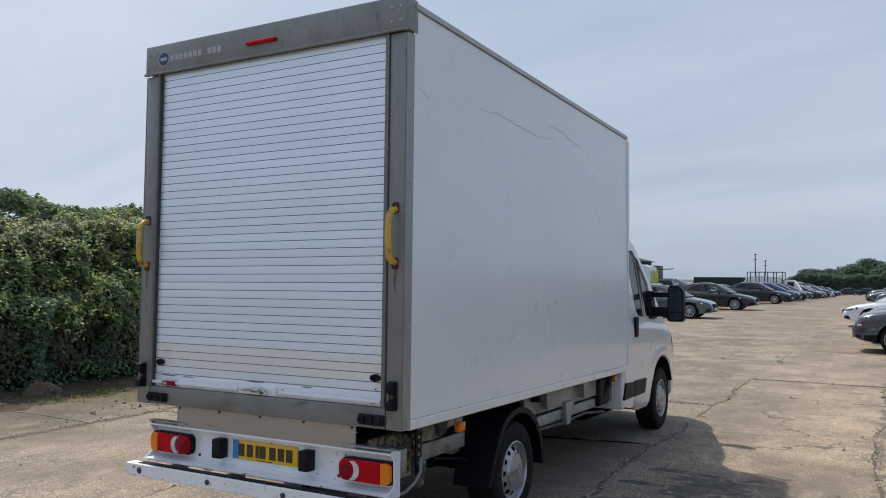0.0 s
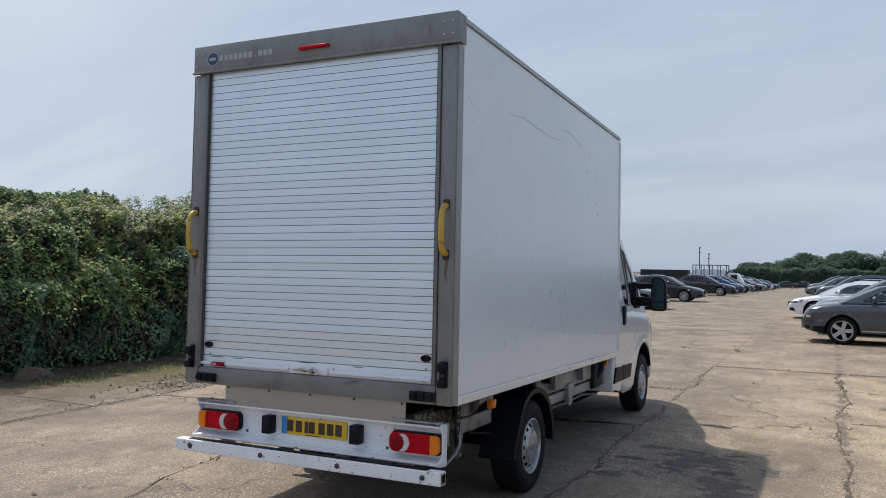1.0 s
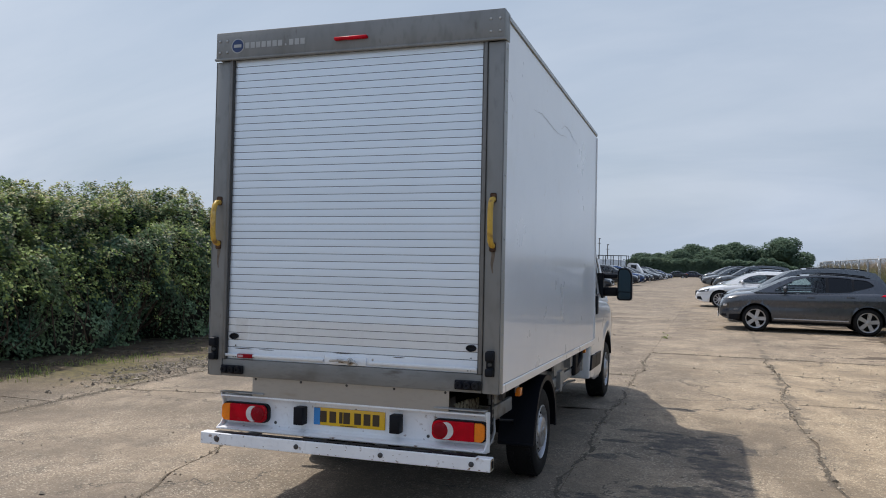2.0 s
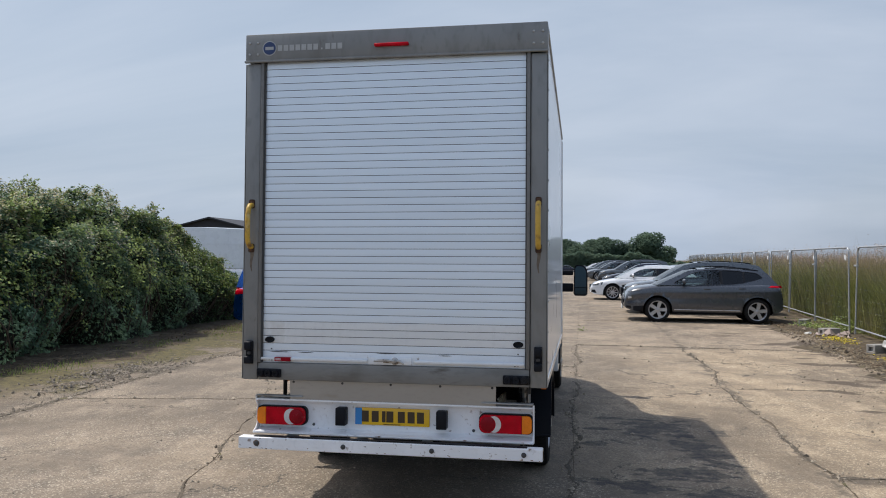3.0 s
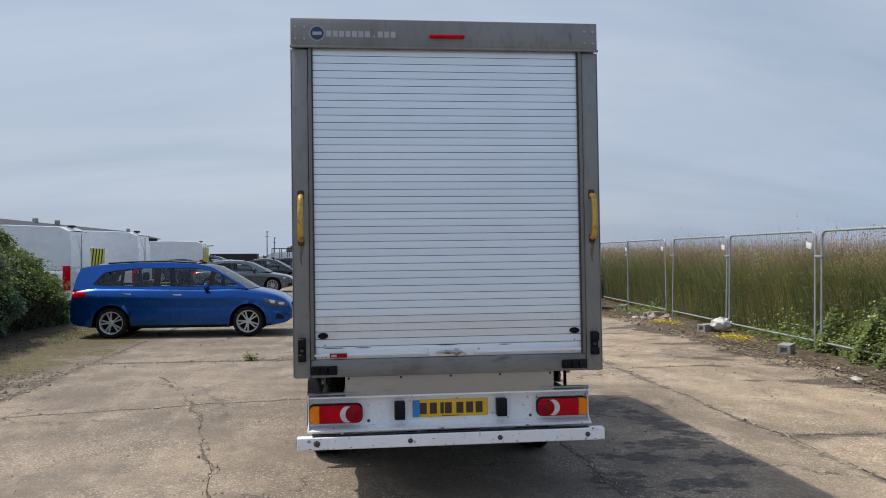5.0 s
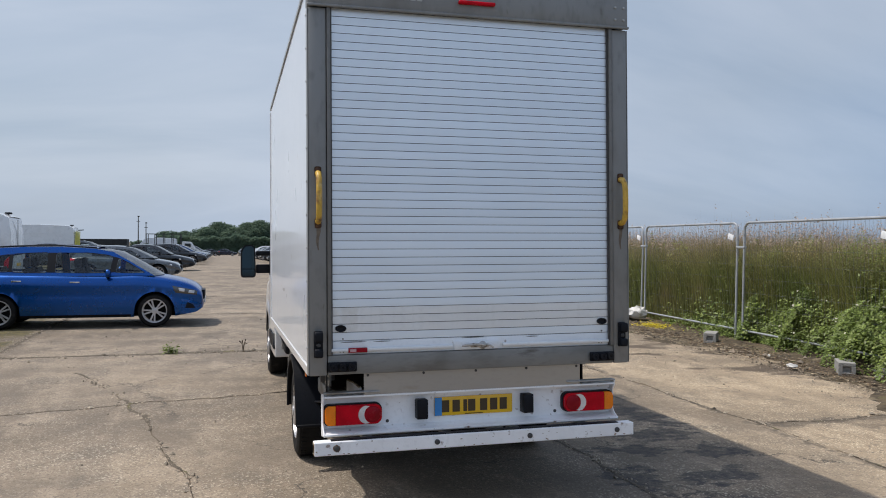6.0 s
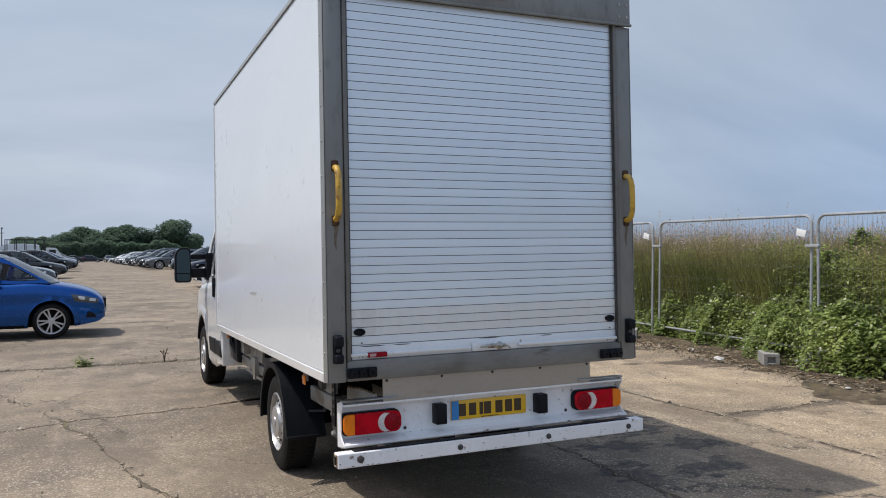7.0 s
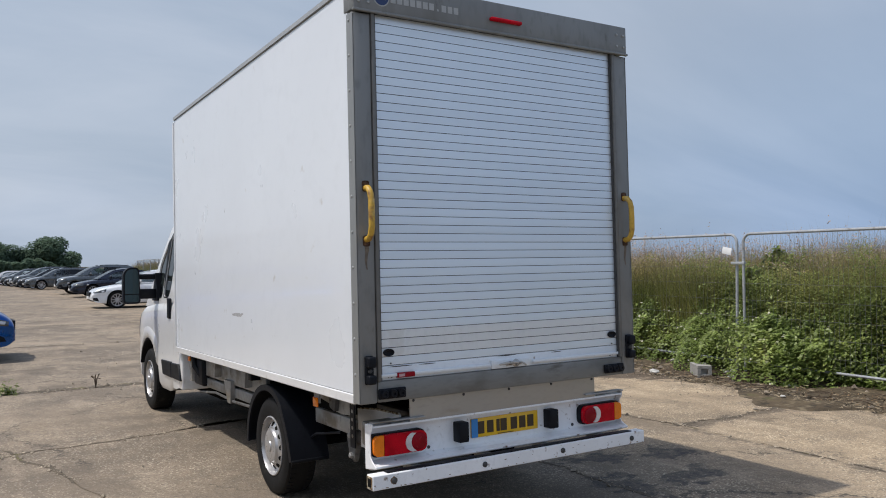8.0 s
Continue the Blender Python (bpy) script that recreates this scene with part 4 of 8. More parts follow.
for v in (-0.90,):
    ring = [bm.verts.new((v + 0.023 * math.cos(6.283 * i / 18) * rc.uniform(0.8, 1.1), -0.1158, 0.470 + 0.025 * math.sin(6.283 * i / 18) * rc.uniform(0.7, 1.1))) for i in range(18)]
    bm.faces.new(ring)
bmesh.ops.recalc_face_normals(bm, faces=bm.faces)
part("rust_chips", bm, M_CHIP, step, "rust spots along the chipped lower edge", smooth=0)
for x in (-0.7, -0.2, 0.25, 0.72):
    part("step_bracket", bx(x - 0.03, x + 0.03, -0.06, 0.09, 0.44, 0.508, bevel=0.004), M_GALV, step)

# chassis
for s in (-1, 1):
    a = sorted((s * 0.40, s * 0.48))
    part("chassis_rail", bx(a[0], a[1], 0.1, 5.0, 0.56, 0.72, bevel=0.01), M_GALV, van)
    a = sorted((s * 0.86, s * 0.90))
    part("side_rail", bx(a[0], a[1], 1.95, 4.05, 0.685, 0.85, bevel=0.008), M_GALV, van, "pale grey chassis side rail")
    a = sorted((s * 0.83, s * 0.89))
    part("lower_rail", bx(a[0], a[1], 2.0, 4.0, 0.575, 0.66, bevel=0.008), M_GALV, van)
    for y in (2.25, 3.1):
        bm = bmesh.new()
        extrude_outline(bm, [(y, Z0 - 0.006), (y + 0.14, Z0 - 0.006), (y + 0.10, 0.74), (y + 0.03, 0.72)], "x", *sorted((s * 0.90, s * 0.96)))
        part("bracket", bm, M_GALV, van)
    bm = bmesh.new()
    extrude_outline(bm, [(2.75, 0.72), (2.95, 0.72), (2.85, 0.53), (2.77, 0.53)], "x", *sorted((s * 0.89, s * 0.93)))
    part("bracket", bm, M_GALV, van)
    # inner plates beside the added spare wheel: flaking on one side, white with a rusty edge on the other
    bm = bmesh.new()
    extrude_outline(bm, [(0.14, 0.50), (0.70, 0.50), (0.70, 0.742), (0.42, 0.765), (0.14, 0.775)], "x", *sorted((s * 0.71, s * 0.722)))
    part("inner_plate", bm, M_RUST if s > 0 else M_WHITEWORN, van, "rusty plate with flaking paint" if s > 0 else "white plate with a rusty top edge", smooth=0)
    part("rust_edge", tube(bmesh.new(), [(s * 0.716, 0.15, 0.777), (s * 0.716, 0.42, 0.768), (s * 0.716, 0.69, 0.745)], 0.008, 6), M_RUST, van)
    a = sorted((s * 0.860, s * 0.874))
    bm = bmesh.new()
    extrude_outline(bm, [(0.44, 0.745), (0.44, Z0 - 0.006), (1.0, Z0 - 0.006), (1.0, 0.80), (0.80, 0.775), (0.70, 0.735), (0.60, 0.73)], "x", *a)
    part("side_plate", bm, M_GALV, van, "grimy grey bracket plate", smooth=0)
    bm = bmesh.new()
    extrude_outline(bm, [(0.62, Z0 - 0.006), (0.76, Z0 - 0.006), (0.73, 0.765), (0.66, 0.745)], "x", *sorted((s * 0.876, s * 0.905)))
    part("hanger", bm, M_GRIME, van, smooth=0)
    part("hanger_plate", bx(*sorted((s * 0.83, s * 0.858)), 0.50, 0.92, 0.775, Z0 - 0.006, bevel=0.004), M_GRIME, van)
    for y, z in ((0.485, 0.845), (0.485, 0.79), (0.55, 0.85), (0.60, 0.83)):
        m = lathe(bmesh.new(), [(0.013, s * 0.873), (0.013, s * 0.884), (0.008, s * 0.887)], 6, "x", (0, y, z))
        part("bolt", m, M_GALV, van)
    st = part("perforated_strap", bx(s * 0.897 - 0.004, s * 0.897 + 0.004, 0.375, 0.437, 0.56, Z0 - 0.006), M_BLACK, van)
    for k in range(5):
        m = lathe(bmesh.new(), [(0.012, s * 0.9015), (0.011, s * 0.9018)], 10, "x", (0, 0.406, 0.63 + 0.05 * k))
        part("strap_hole", m, M_GALV, st)
    a = sorted((s * 0.85, s * 0.885))
    part("rear_rail", bx(a[0], a[1], 0.42, 1.02, 0.625, 0.725, bevel=0.010), M_GALV, van)
    # spring shackle that hangs below the rail, with its bolts
    bm = bmesh.new()
    extrude_outline(bm, [(0.40, 0.66), (0.56, 0.66), (0.54, 0.56), (0.50, 0.47), (0.44, 0.46), (0.41, 0.55)], "x", *sorted((s * 0.84, s * 0.875)))
    bmesh.ops.bevel(bm, geom=bm.edges[:], offset=0.008, segments=1, affect="EDGES")
    sk = part("shackle", bm, M_GRIME, van, "grimy spring shackle")
    for y, z in ((0.48, 0.62), (0.47, 0.50)):
        part("bolt", lathe(bmesh.new(), [(0.018, s * 0.874), (0.018, s * 0.890), (0.010, s * 0.896)], 6, "x", (0, y, z)), M_GALV, sk)
    if s > 0:
        part("hook", tube(bmesh.new(), [(0.905, 0.42, 0.66), (0.915, 0.40, 0.58), (0.915, 0.34, 0.53), (0.905, 0.25, 0.49), (0.89, 0.15, 0.485)], 0.010), M_GALV, van)
    # amber side marker on a bracket
    mk = part("marker_bracket", bx(s * 0.985 - 0.006, s * 0.985 + 0.006, 0.70, 0.78, 0.80, Z0 - 0.006), M_GALV, van)
    part("side_marker", bx(s * 0.99 - 0.012, s * 1.005 + 0.012, 0.70, 0.78, 0.775, 0.835, bevel=0.006), M_AMBER, mk, "amber side marker lamp")
    mk = part("marker_bracket", bx(s * 0.95 - 0.006, s * 0.95 + 0.006, 3.93, 3.99, 0.79, Z0 - 0.006), M_GALV, van)
    part("side_marker", bx(s * 0.965 - 0.012, s * 0.975 + 0.012, 3.92, 4.0, 0.80, 0.85, bevel=0.006), M_AMBER, mk)
for s in (-1, 1):
    # dark pipes and a tank end hung between the rails
    part("filler_hose", tube(bmesh.new(), [(s * 0.93, 3.88, 0.86), (s * 0.94, 3.84, 0.76), (s * 0.90, 3.72, 0.66), (s * 0.78, 3.60, 0.58)], 0.035, 10), M_BLACK, van)
    part("filler_box", bx(*sorted((s * 0.80, s * 0.935)), 3.62, 3.93, 0.58, 0.84, bevel=0.03, seg=3), M_BLACK, van)
    part("brake_pipe", tube(bmesh.new(), [(s * 0.89, 0.6, 0.62), (s * 0.91, 0.95, 0.56), (s * 0.86, 1.15, 0.50)], 0.008, 6), M_BLACK, van)
    part("pipe", tube(bmesh.new(), [(s * 0.90, 2.1, 0.565), (s * 0.91, 2.7, 0.55), (s * 0.90, 3.3, 0.56), (s * 0.88, 3.9, 0.50)], 0.012, 6), M_GRIME, van)
    part("wing_bracket", bx(*sorted((s * 0.90, s * 0.98)), 2.06, 2.14, 0.80, 0.86, bevel=0.006), M_BLACK, van)
part("cross_member", bx(-0.9, 0.9, 0.2, 0.28, 0.60, 0.74, bevel=0.01), M_GALV, van)
part("cross_member", bx(-0.95, 0.95, 3.95, 4.02, 0.60, 0.86, bevel=0.01), M_GALV, van)
part("underbody", bx(-0.80, 0.80, 0.9, 5.3, 0.66, 0.86), M_DARK, van)
# unseen tank, added to block light under the van
part("fuel_tank", bx(-0.62, 0.1, 2.5, 3.7, 0.36, 0.66, bevel=0.06), M_DARK, van)
part("gearbox", bx(-0.55, 0.55, 4.4, 5.9, 0.30, 0.70, bevel=0.08), M_DARK, van)
# unseen spare wheel, also added to keep the underside dark
bm = lathe(bmesh.new(), [(0.18, 0.40), (0.33, 0.40), (0.345, 0.45), (0.345, 0.55), (0.33, 0.60), (0.18, 0.60)], 36, "z", (0, 0.72, 0))
part("spare_wheel", bm, M_RUBBER, van)
bm = bmesh.new()
lathe(bm, [(0.05, -0.85), (0.05, -0.15), (0.12, -0.12), (0.14, 0.0), (0.12, 0.12), (0.05, 0.15), (0.05, 0.85)], 16, "x", (0, 1.56, 0.36 + 1.56 * SL))
part("rear_axle", bm, M_DARK, van)
bm = bmesh.new()
lathe(bm, [(0.09, 2.3), (0.11, 2.35), (0.11, 3.2), (0.09, 3.25)], 16, "y", (0.25, 0, 0.52))
part("exhaust", bm, M_GALV, van)
for s in (-1, 1):
    part("leaf_spring", tube(bmesh.new(), [(s * 0.52, 0.75, 0.55), (s * 0.52, 1.2, 0.44), (s * 0.52, 1.56, 0.42), (s * 0.52, 2.0, 0.47), (s * 0.52, 2.4, 0.6)], 0.03, 8), M_DARK, van)
tube_pts = [(0.35, 0.3, 0.62), (0.3, 0.5, 0.55), (0.5, 0.8, 0.5)]
part("cable", tube(bmesh.new(), tube_pts, 0.012, 6), M_BLACK, van)


def van_wheel(s, y, parent):
    """Steel wheel with vent holes and a hub, on a broad van tyre."""
    r = 0.345
    e = new("wheel")
    e.parent = parent
    e.location = (s * 0.895, y, r + y * SL + 0.008 - s * 0.006)
    e.rotation_euler = (0.3 * y, 0, 0)
    prof = [(0.205, -0.10), (0.25, -0.112), (0.31, -0.113), (0.335, -0.10), (r, -0.07), (r, 0.07), (0.335, 0.10), (0.31, 0.113), (0.25, 0.112), (0.205, 0.10)]
    t = part("tyre", lathe(bmesh.new(), prof, 56, "x", caps=(False, False)), M_RUBBER, e)
    tread = bmesh.new()
    for k in range(56):
        a = 2 * math.pi * k / 56
        for h0, h1 in ((-0.085, -0.045), (0.045, 0.085)):
            m = pose(0, 0, 0, math.degrees(a), 0, 0)
            n0 = len(tread.verts)
            box(tread, h0, h1, -0.012, 0.012, r - 0.006, r + 0.004)
            tread.verts.ensure_lookup_table()
            for v in tread.verts[n0:]:
                v.co = m @ v.co
    part("tread", tread, M_RUBBER, t, smooth=0)["kind"] = "stuff"
    x = s * 1.0
    prof = [(0.212, 0.093 * x), (0.212, 0.108 * x), (0.205, 0.111 * x), (0.199, 0.098 * x), (0.195, 0.070 * x), (0.184, 0.066 * x), (0.178, 0.071 * x), (0.150, 0.092 * x), (0.132, 0.100 * x), (0.122, 0.098 * x), (0.116, 0.104 * x), (0.112, 0.117 * x), (0.100, 0.121 * x), (0.040, 0.121 * x), (0.036, 0.128 * x), (0.028, 0.131 * x), (0.001, 0.131 * x)]
    rim = part("rim", lathe(bmesh.new(), prof, 56, "x", caps=(False, True)), M_SILVER, e, "silver steel wheel with round vents")
    # dark discs on the rim imitate the shade inside vent holes
    for k in range(12):
        a = 2 * math.pi * k / 12
        m = bmesh.new()
        lathe(m, [(0.0165, 0.070 * x), (0.0165, 0.0895 * x), (0.001, 0.0885 * x)], 16, "x")
        for v in m.verts:
            v.co.y *= 1.2
            v.co.x += v.co.z * -0.70 * x
        o = part("vent", m, M_DARK, rim)
        o.matrix_basis = pose(0, -0.155 * math.sin(a), 0.155 * math.cos(a), math.degrees(a), 0, 0)
    for k in range(5):
        a = 2 * math.pi * k / 5 + 0.3
        m = bmesh.new()
        lathe(m, [(0.024, 0.112 * x), (0.024, 0.1205 * x), (0.020, 0.1215 * x), (0.017, 0.1165 * x), (0.001, 0.1165 * x)], 16, "x")
        o = part("wheel_nut", m, M_STEEL, rim, "nut sunk in a round recess")
        o.location = (0, 0.070 * math.cos(a), 0.070 * math.sin(a))
    return e


RAX, FAX = 1.56, 5.595
for s in (-1, 1):
    van_wheel(s, RAX, van)
    van_wheel(s, FAX, van)
    # plastic rear mudguard: an arch over the wheel whose rear end runs straight down as a broad flap
    zc = 0.345 + RAX * SL
    spine = [(RAX + 0.455 * math.cos(a), zc + 0.455 * math.sin(a)) for a in np.linspace(radians(-2), radians(128), 22)]
    ya, za = spine[-1]
    for f in np.linspace(0.08, 1.0, 12):
        spine.append((ya * (1 - f) ** 2 + 2 * f * (1 - f) * (RAX - 0.43) + f * f * (RAX - 0.475), za * (1 - f) ** 2 + 2 * f * (1 - f) * (zc + 0.16) + f * f * 0.365))
    nrm = []
    for i in range(len(spine)):
        p, q = Vector(spine[max(0, i - 1)]), Vector(spine[min(len(spine) - 1, i + 1)])
        d = (q - p).normalized()
        nrm.append(Vector((-d.y, d.x)))
    inner = [tuple(Vector(p) + n * 0.016) for p, n in zip(spine, nrm)]
    lip = [tuple(Vector(p) + n * 0.042) for p, n in zip(spine, nrm)]
    guard = part("mudguard", extrude_outline(bmesh.new(), spine + inner[::-1], "x", *sorted((s * 0.76, s * 1.022))), M_BLACK, van, "black plastic rear mudguard")
    bm = extrude_outline(bmesh.new(), spine + lip[::-1], "x", *sorted((s * 1.020, s * 1.036)))
    part("mudguard_lip", bm, M_BLACK, guard)
    part("guard_foot", bx(*sorted((s * 0.76, s * 1.034)), RAX - 0.482, RAX - 0.455, 0.348, 0.372, bevel=0.010, seg=3), M_BLACK, guard)


# ---- motor cars ----
SLAB_F = [0, 0.07, 0.28, 0.48, 0.62, 0.74, 0.90, 0.965, 1.0]
SLAB_K = [0.955, 0.985, 1.0, 0.995, 0.99, 1.0, 0.992, 0.985, 0.965]


class Shell:
    """The outer skin of a car: forward is +y, u runs from the tail (0) to the nose (L)."""

    def __init__(self, sp):
        self.sp = sp
        self.L, self.W = sp["L"], sp["W"]
        self.axles = sp["axles"]
        self.r = sp["r"]
        t = np.array(sp["top"], float)
        self.tu, self.tz = t[:, 0], t[:, 1]

    def top(self, u):
        return float(np.mean([np.interp(u + d, self.tu, self.tz) for d in (-0.06, -0.03, 0, 0.03, 0.06)])) if 0.07 < u < self.L - 0.07 else float(np.interp(u, self.tu, self.tz))

    def bottom(self, u):
        s = min(u, self.L - u)
        z = self.sp["sill"] + max(0, 0.10 - s * 0.18)
        if not self.sp.get("flat_tail") or u > self.L / 2:
            z += 0.06 * max(0, 1 - s / 0.12)
        for a in self.axles:
            ra, zc = self.sp.get("arch", (self.r + 0.055, self.r))
            if abs(u - a) < ra:
                z = max(z, zc + math.sqrt(ra * ra - (u - a) ** 2))
        return z

    def half(self, u):
        s, e = self.L - u, self.sp.get("round", 0.75)
        f = 1.0
        if s < e:
            f = 0.74 + 0.26 * math.sqrt(max(0, 1 - (1 - s / e) ** 2.4))
        e2 = 0.5
        if u < e2 and not self.sp.get("flat_tail"):
            f = min(f, 0.84 + 0.16 * math.sqrt(max(0, 1 - (1 - u / e2) ** 2.4)))
        return self.W / 2 * f

    def section(self, u):
        w, t, b0 = self.half(u), self.top(u), self.bottom(u)
        base = self.sp["sill"]
        h = t - base
        if self.sp.get("slab"):
            fs = [(k, base + f * h) for f, k in zip(SLAB_F, SLAB_K)]
            return [(w * x, max(z, b0)) for x, z in fs]
        fs = [(0.93, base), (0.975, base + 0.07 * h), (0.992, base + 0.28 * h), (0.985, base + 0.48 * h), (0.978, base + 0.62 * h), (1.0, base + 0.74 * h), (0.970, base + 0.90 * h), (0.925, base + 0.965 * h), (0.86, t)]
        zs = [z for _, z in fs]
        out = []
        for x, z in fs:
            if z < b0:
                z = b0 if z < b0 else z
            out.append((w * x, z))
        return out

    def side(self, u, z):
        """Half width of the skin at u and height z."""
        w, t = self.half(u), self.top(u)
        base = self.sp["sill"]
        h = t - base
        if self.sp.get("slab"):
            return w * float(np.interp((z - base) / h, SLAB_F, SLAB_K))
        return w * float(np.interp((z - base) / h, [0, 0.07, 0.28, 0.48, 0.62, 0.74, 0.90, 0.965, 1.0], [0.93, 0.975, 0.992, 0.985, 0.978, 1.0, 0.970, 0.925, 0.86]))

    def mesh(self):
        us = [0.0, 0.015, 0.045, 0.09]
        u = 0.14
        while u < self.L - 0.12:
            us.append(u)
            near = min(abs(abs(u - a) - self.r) for a in self.axles)
            u += 0.025 if near < 0.14 else 0.06
        us += [self.L - 0.09, self.L - 0.045, self.L - 0.015, self.L]
        bm = bmesh.new()
        rings = []
        for u in us:
            sec = self.section(u)
            crown = 0.022
            pts = [(0, sec[0][1])] + sec + [(sec[-1][0] * 0.5, sec[-1][1] + crown * 0.8), (0, sec[-1][1] + crown)]
            full = pts + [(-x, z) for x, z in pts[-2:0:-1]]
            rings.append([bm.verts.new((x, u, z)) for x, z in full])
        n = len(rings[0])
        k = len(self.section(1.0))
        for a, b in zip(rings, rings[1:]):
            for i in range(n):
                f = bm.faces.new((a[i], a[(i + 1) % n], b[(i + 1) % n], b[i]))
                if i == 0 or i == n - 1:
                    f.material_index = 1
                elif min(v.co.z for v in f.verts) < self.sp.get("clad", 0) and (i <= 3 or i >= n - 4):
                    f.material_index = 1
        for ring in (rings[0], rings[-1]):
            c = bm.verts.new((0, ring[0].co.y + (0.02 if ring is rings[-1] else -0.02), sum(v.co.z for v in ring) / n))
            for i in range(n):
                bm.faces.new((ring[i], ring[(i + 1) % n], c))
        bmesh.ops.recalc_face_normals(bm, faces=bm.faces)
        return bm


def fill_polys(loops):
    """Triangles between an outer loop and the holes in it, in the plane."""
    bm = bmesh.new()
    for loop in loops:
        vs = [bm.verts.new((u, z, 0)) for u, z in loop]
        for i in range(len(vs)):
            bm.edges.new((vs[i], vs[(i + 1) % len(vs)]))
    bmesh.ops.triangle_fill(bm, use_beauty=True, use_dissolve=False, edges=bm.edges[:])
    return bm


def soften(poly, r=0.04, n=3):
    """Round the corners of a polygon."""
    out = []
    m = len(poly)
    for i in range(m):
        p, a, b = (Vector(poly[k % m]) for k in (i, i - 1, i + 1))
        da, db = (a - p), (b - p)
        ra, rb = min(r, da.length * 0.45), min(r, db.length * 0.45)
        s, e = p + da.normalized() * ra, p + db.normalized() * rb
        for k in range(n + 1):
            f = k / n
            q = (1 - f) ** 2 * s + 2 * f * (1 - f) * p + f * f * e
            out.append((q.x, q.y))
    return out


def dense(poly, step=0.12):
    out = []
    for i in range(len(poly)):
        a, b = poly[i], poly[(i + 1) % len(poly)]
        k = max(1, int(math.hypot(b[0] - a[0], b[1] - a[1]) / step))
        for j in range(k):
            out.append((a[0] + (b[0] - a[0]) * j / k, a[1] + (b[1] - a[1]) * j / k))
    return out


def alloy_wheel(parent, x, y, r, s, style, finish):
    e = new("wheel")
    e.parent = parent
    e.location = (x, y, r)
    e.rotation_euler = (0.35 + y, 0, 0)
    w = 0.105
    ri = r * 0.74
    prof = [(ri, -w), (ri + 0.02, -w - 0.006), (r - 0.03, -w), (r, -w + 0.04), (r, w - 0.04), (r - 0.03, w), (ri + 0.02, w + 0.006), (ri, w)]
    part("tyre", lathe(bmesh.new(), prof, 40, "x", caps=(False, False)), M_RUBBER, e)
    bm = lathe(bmesh.new(), [(ri, s * w), (ri - 0.004, s * (w + 0.004)), (ri - 0.02, s * (w - 0.004)), (ri - 0.03, s * (w - 0.08))], 40, "x", caps=(False, False))
    for k in range(style[0]):
        a = 360 * k / style[0]
        for off in style[1]:
            m = pose(0, 0, 0, a + off, 0, 0)
            hw, tw = style[2], style[3]
            n0 = len(bm.verts)
            v = [bm.verts.new(p) for p in ((s * (w - 0.012), -hw, 0.03), (s * (w - 0.012), hw, 0.03), (s * (w - 0.006), tw, ri - 0.012), (s * (w - 0.006), -tw, ri - 0.012), (s * (w - 0.045), -hw, 0.03), (s * (w - 0.045), hw, 0.03), (s * (w - 0.04), tw, ri - 0.012), (s * (w - 0.04), -tw, ri - 0.012))]
            for q in ((0, 1, 2, 3), (4, 5, 6, 7), (0, 1, 5, 4), (1, 2, 6, 5), (3, 0, 4, 7), (2, 3, 7, 6)):
                bm.faces.new([v[i] for i in q])
            for p in v:
                p.co = m @ p.co
    lathe(bm, [(0.06, s * (w - 0.05)), (0.058, s * (w - 0.002)), (0.03, s * (w + 0.004)), (0.001, s * (w + 0.004))], 20, "x")
    bmesh.ops.recalc_face_normals(bm, faces=bm.faces)
    part("rim", bm, finish, e)
    part("brake_disc", lathe(bmesh.new(), [(ri - 0.035, s * (w - 0.085)), (ri - 0.035, s * (w - 0.075)), (0.02, s * (w - 0.075))], 24, "x"), M_DARK, e)


STYLE5 = (5, (-11, 11), 0.013, 0.015)
STYLE5W = (5, (0,), 0.040, 0.050)
STYLE10 = (10, (0,), 0.018, 0.016)


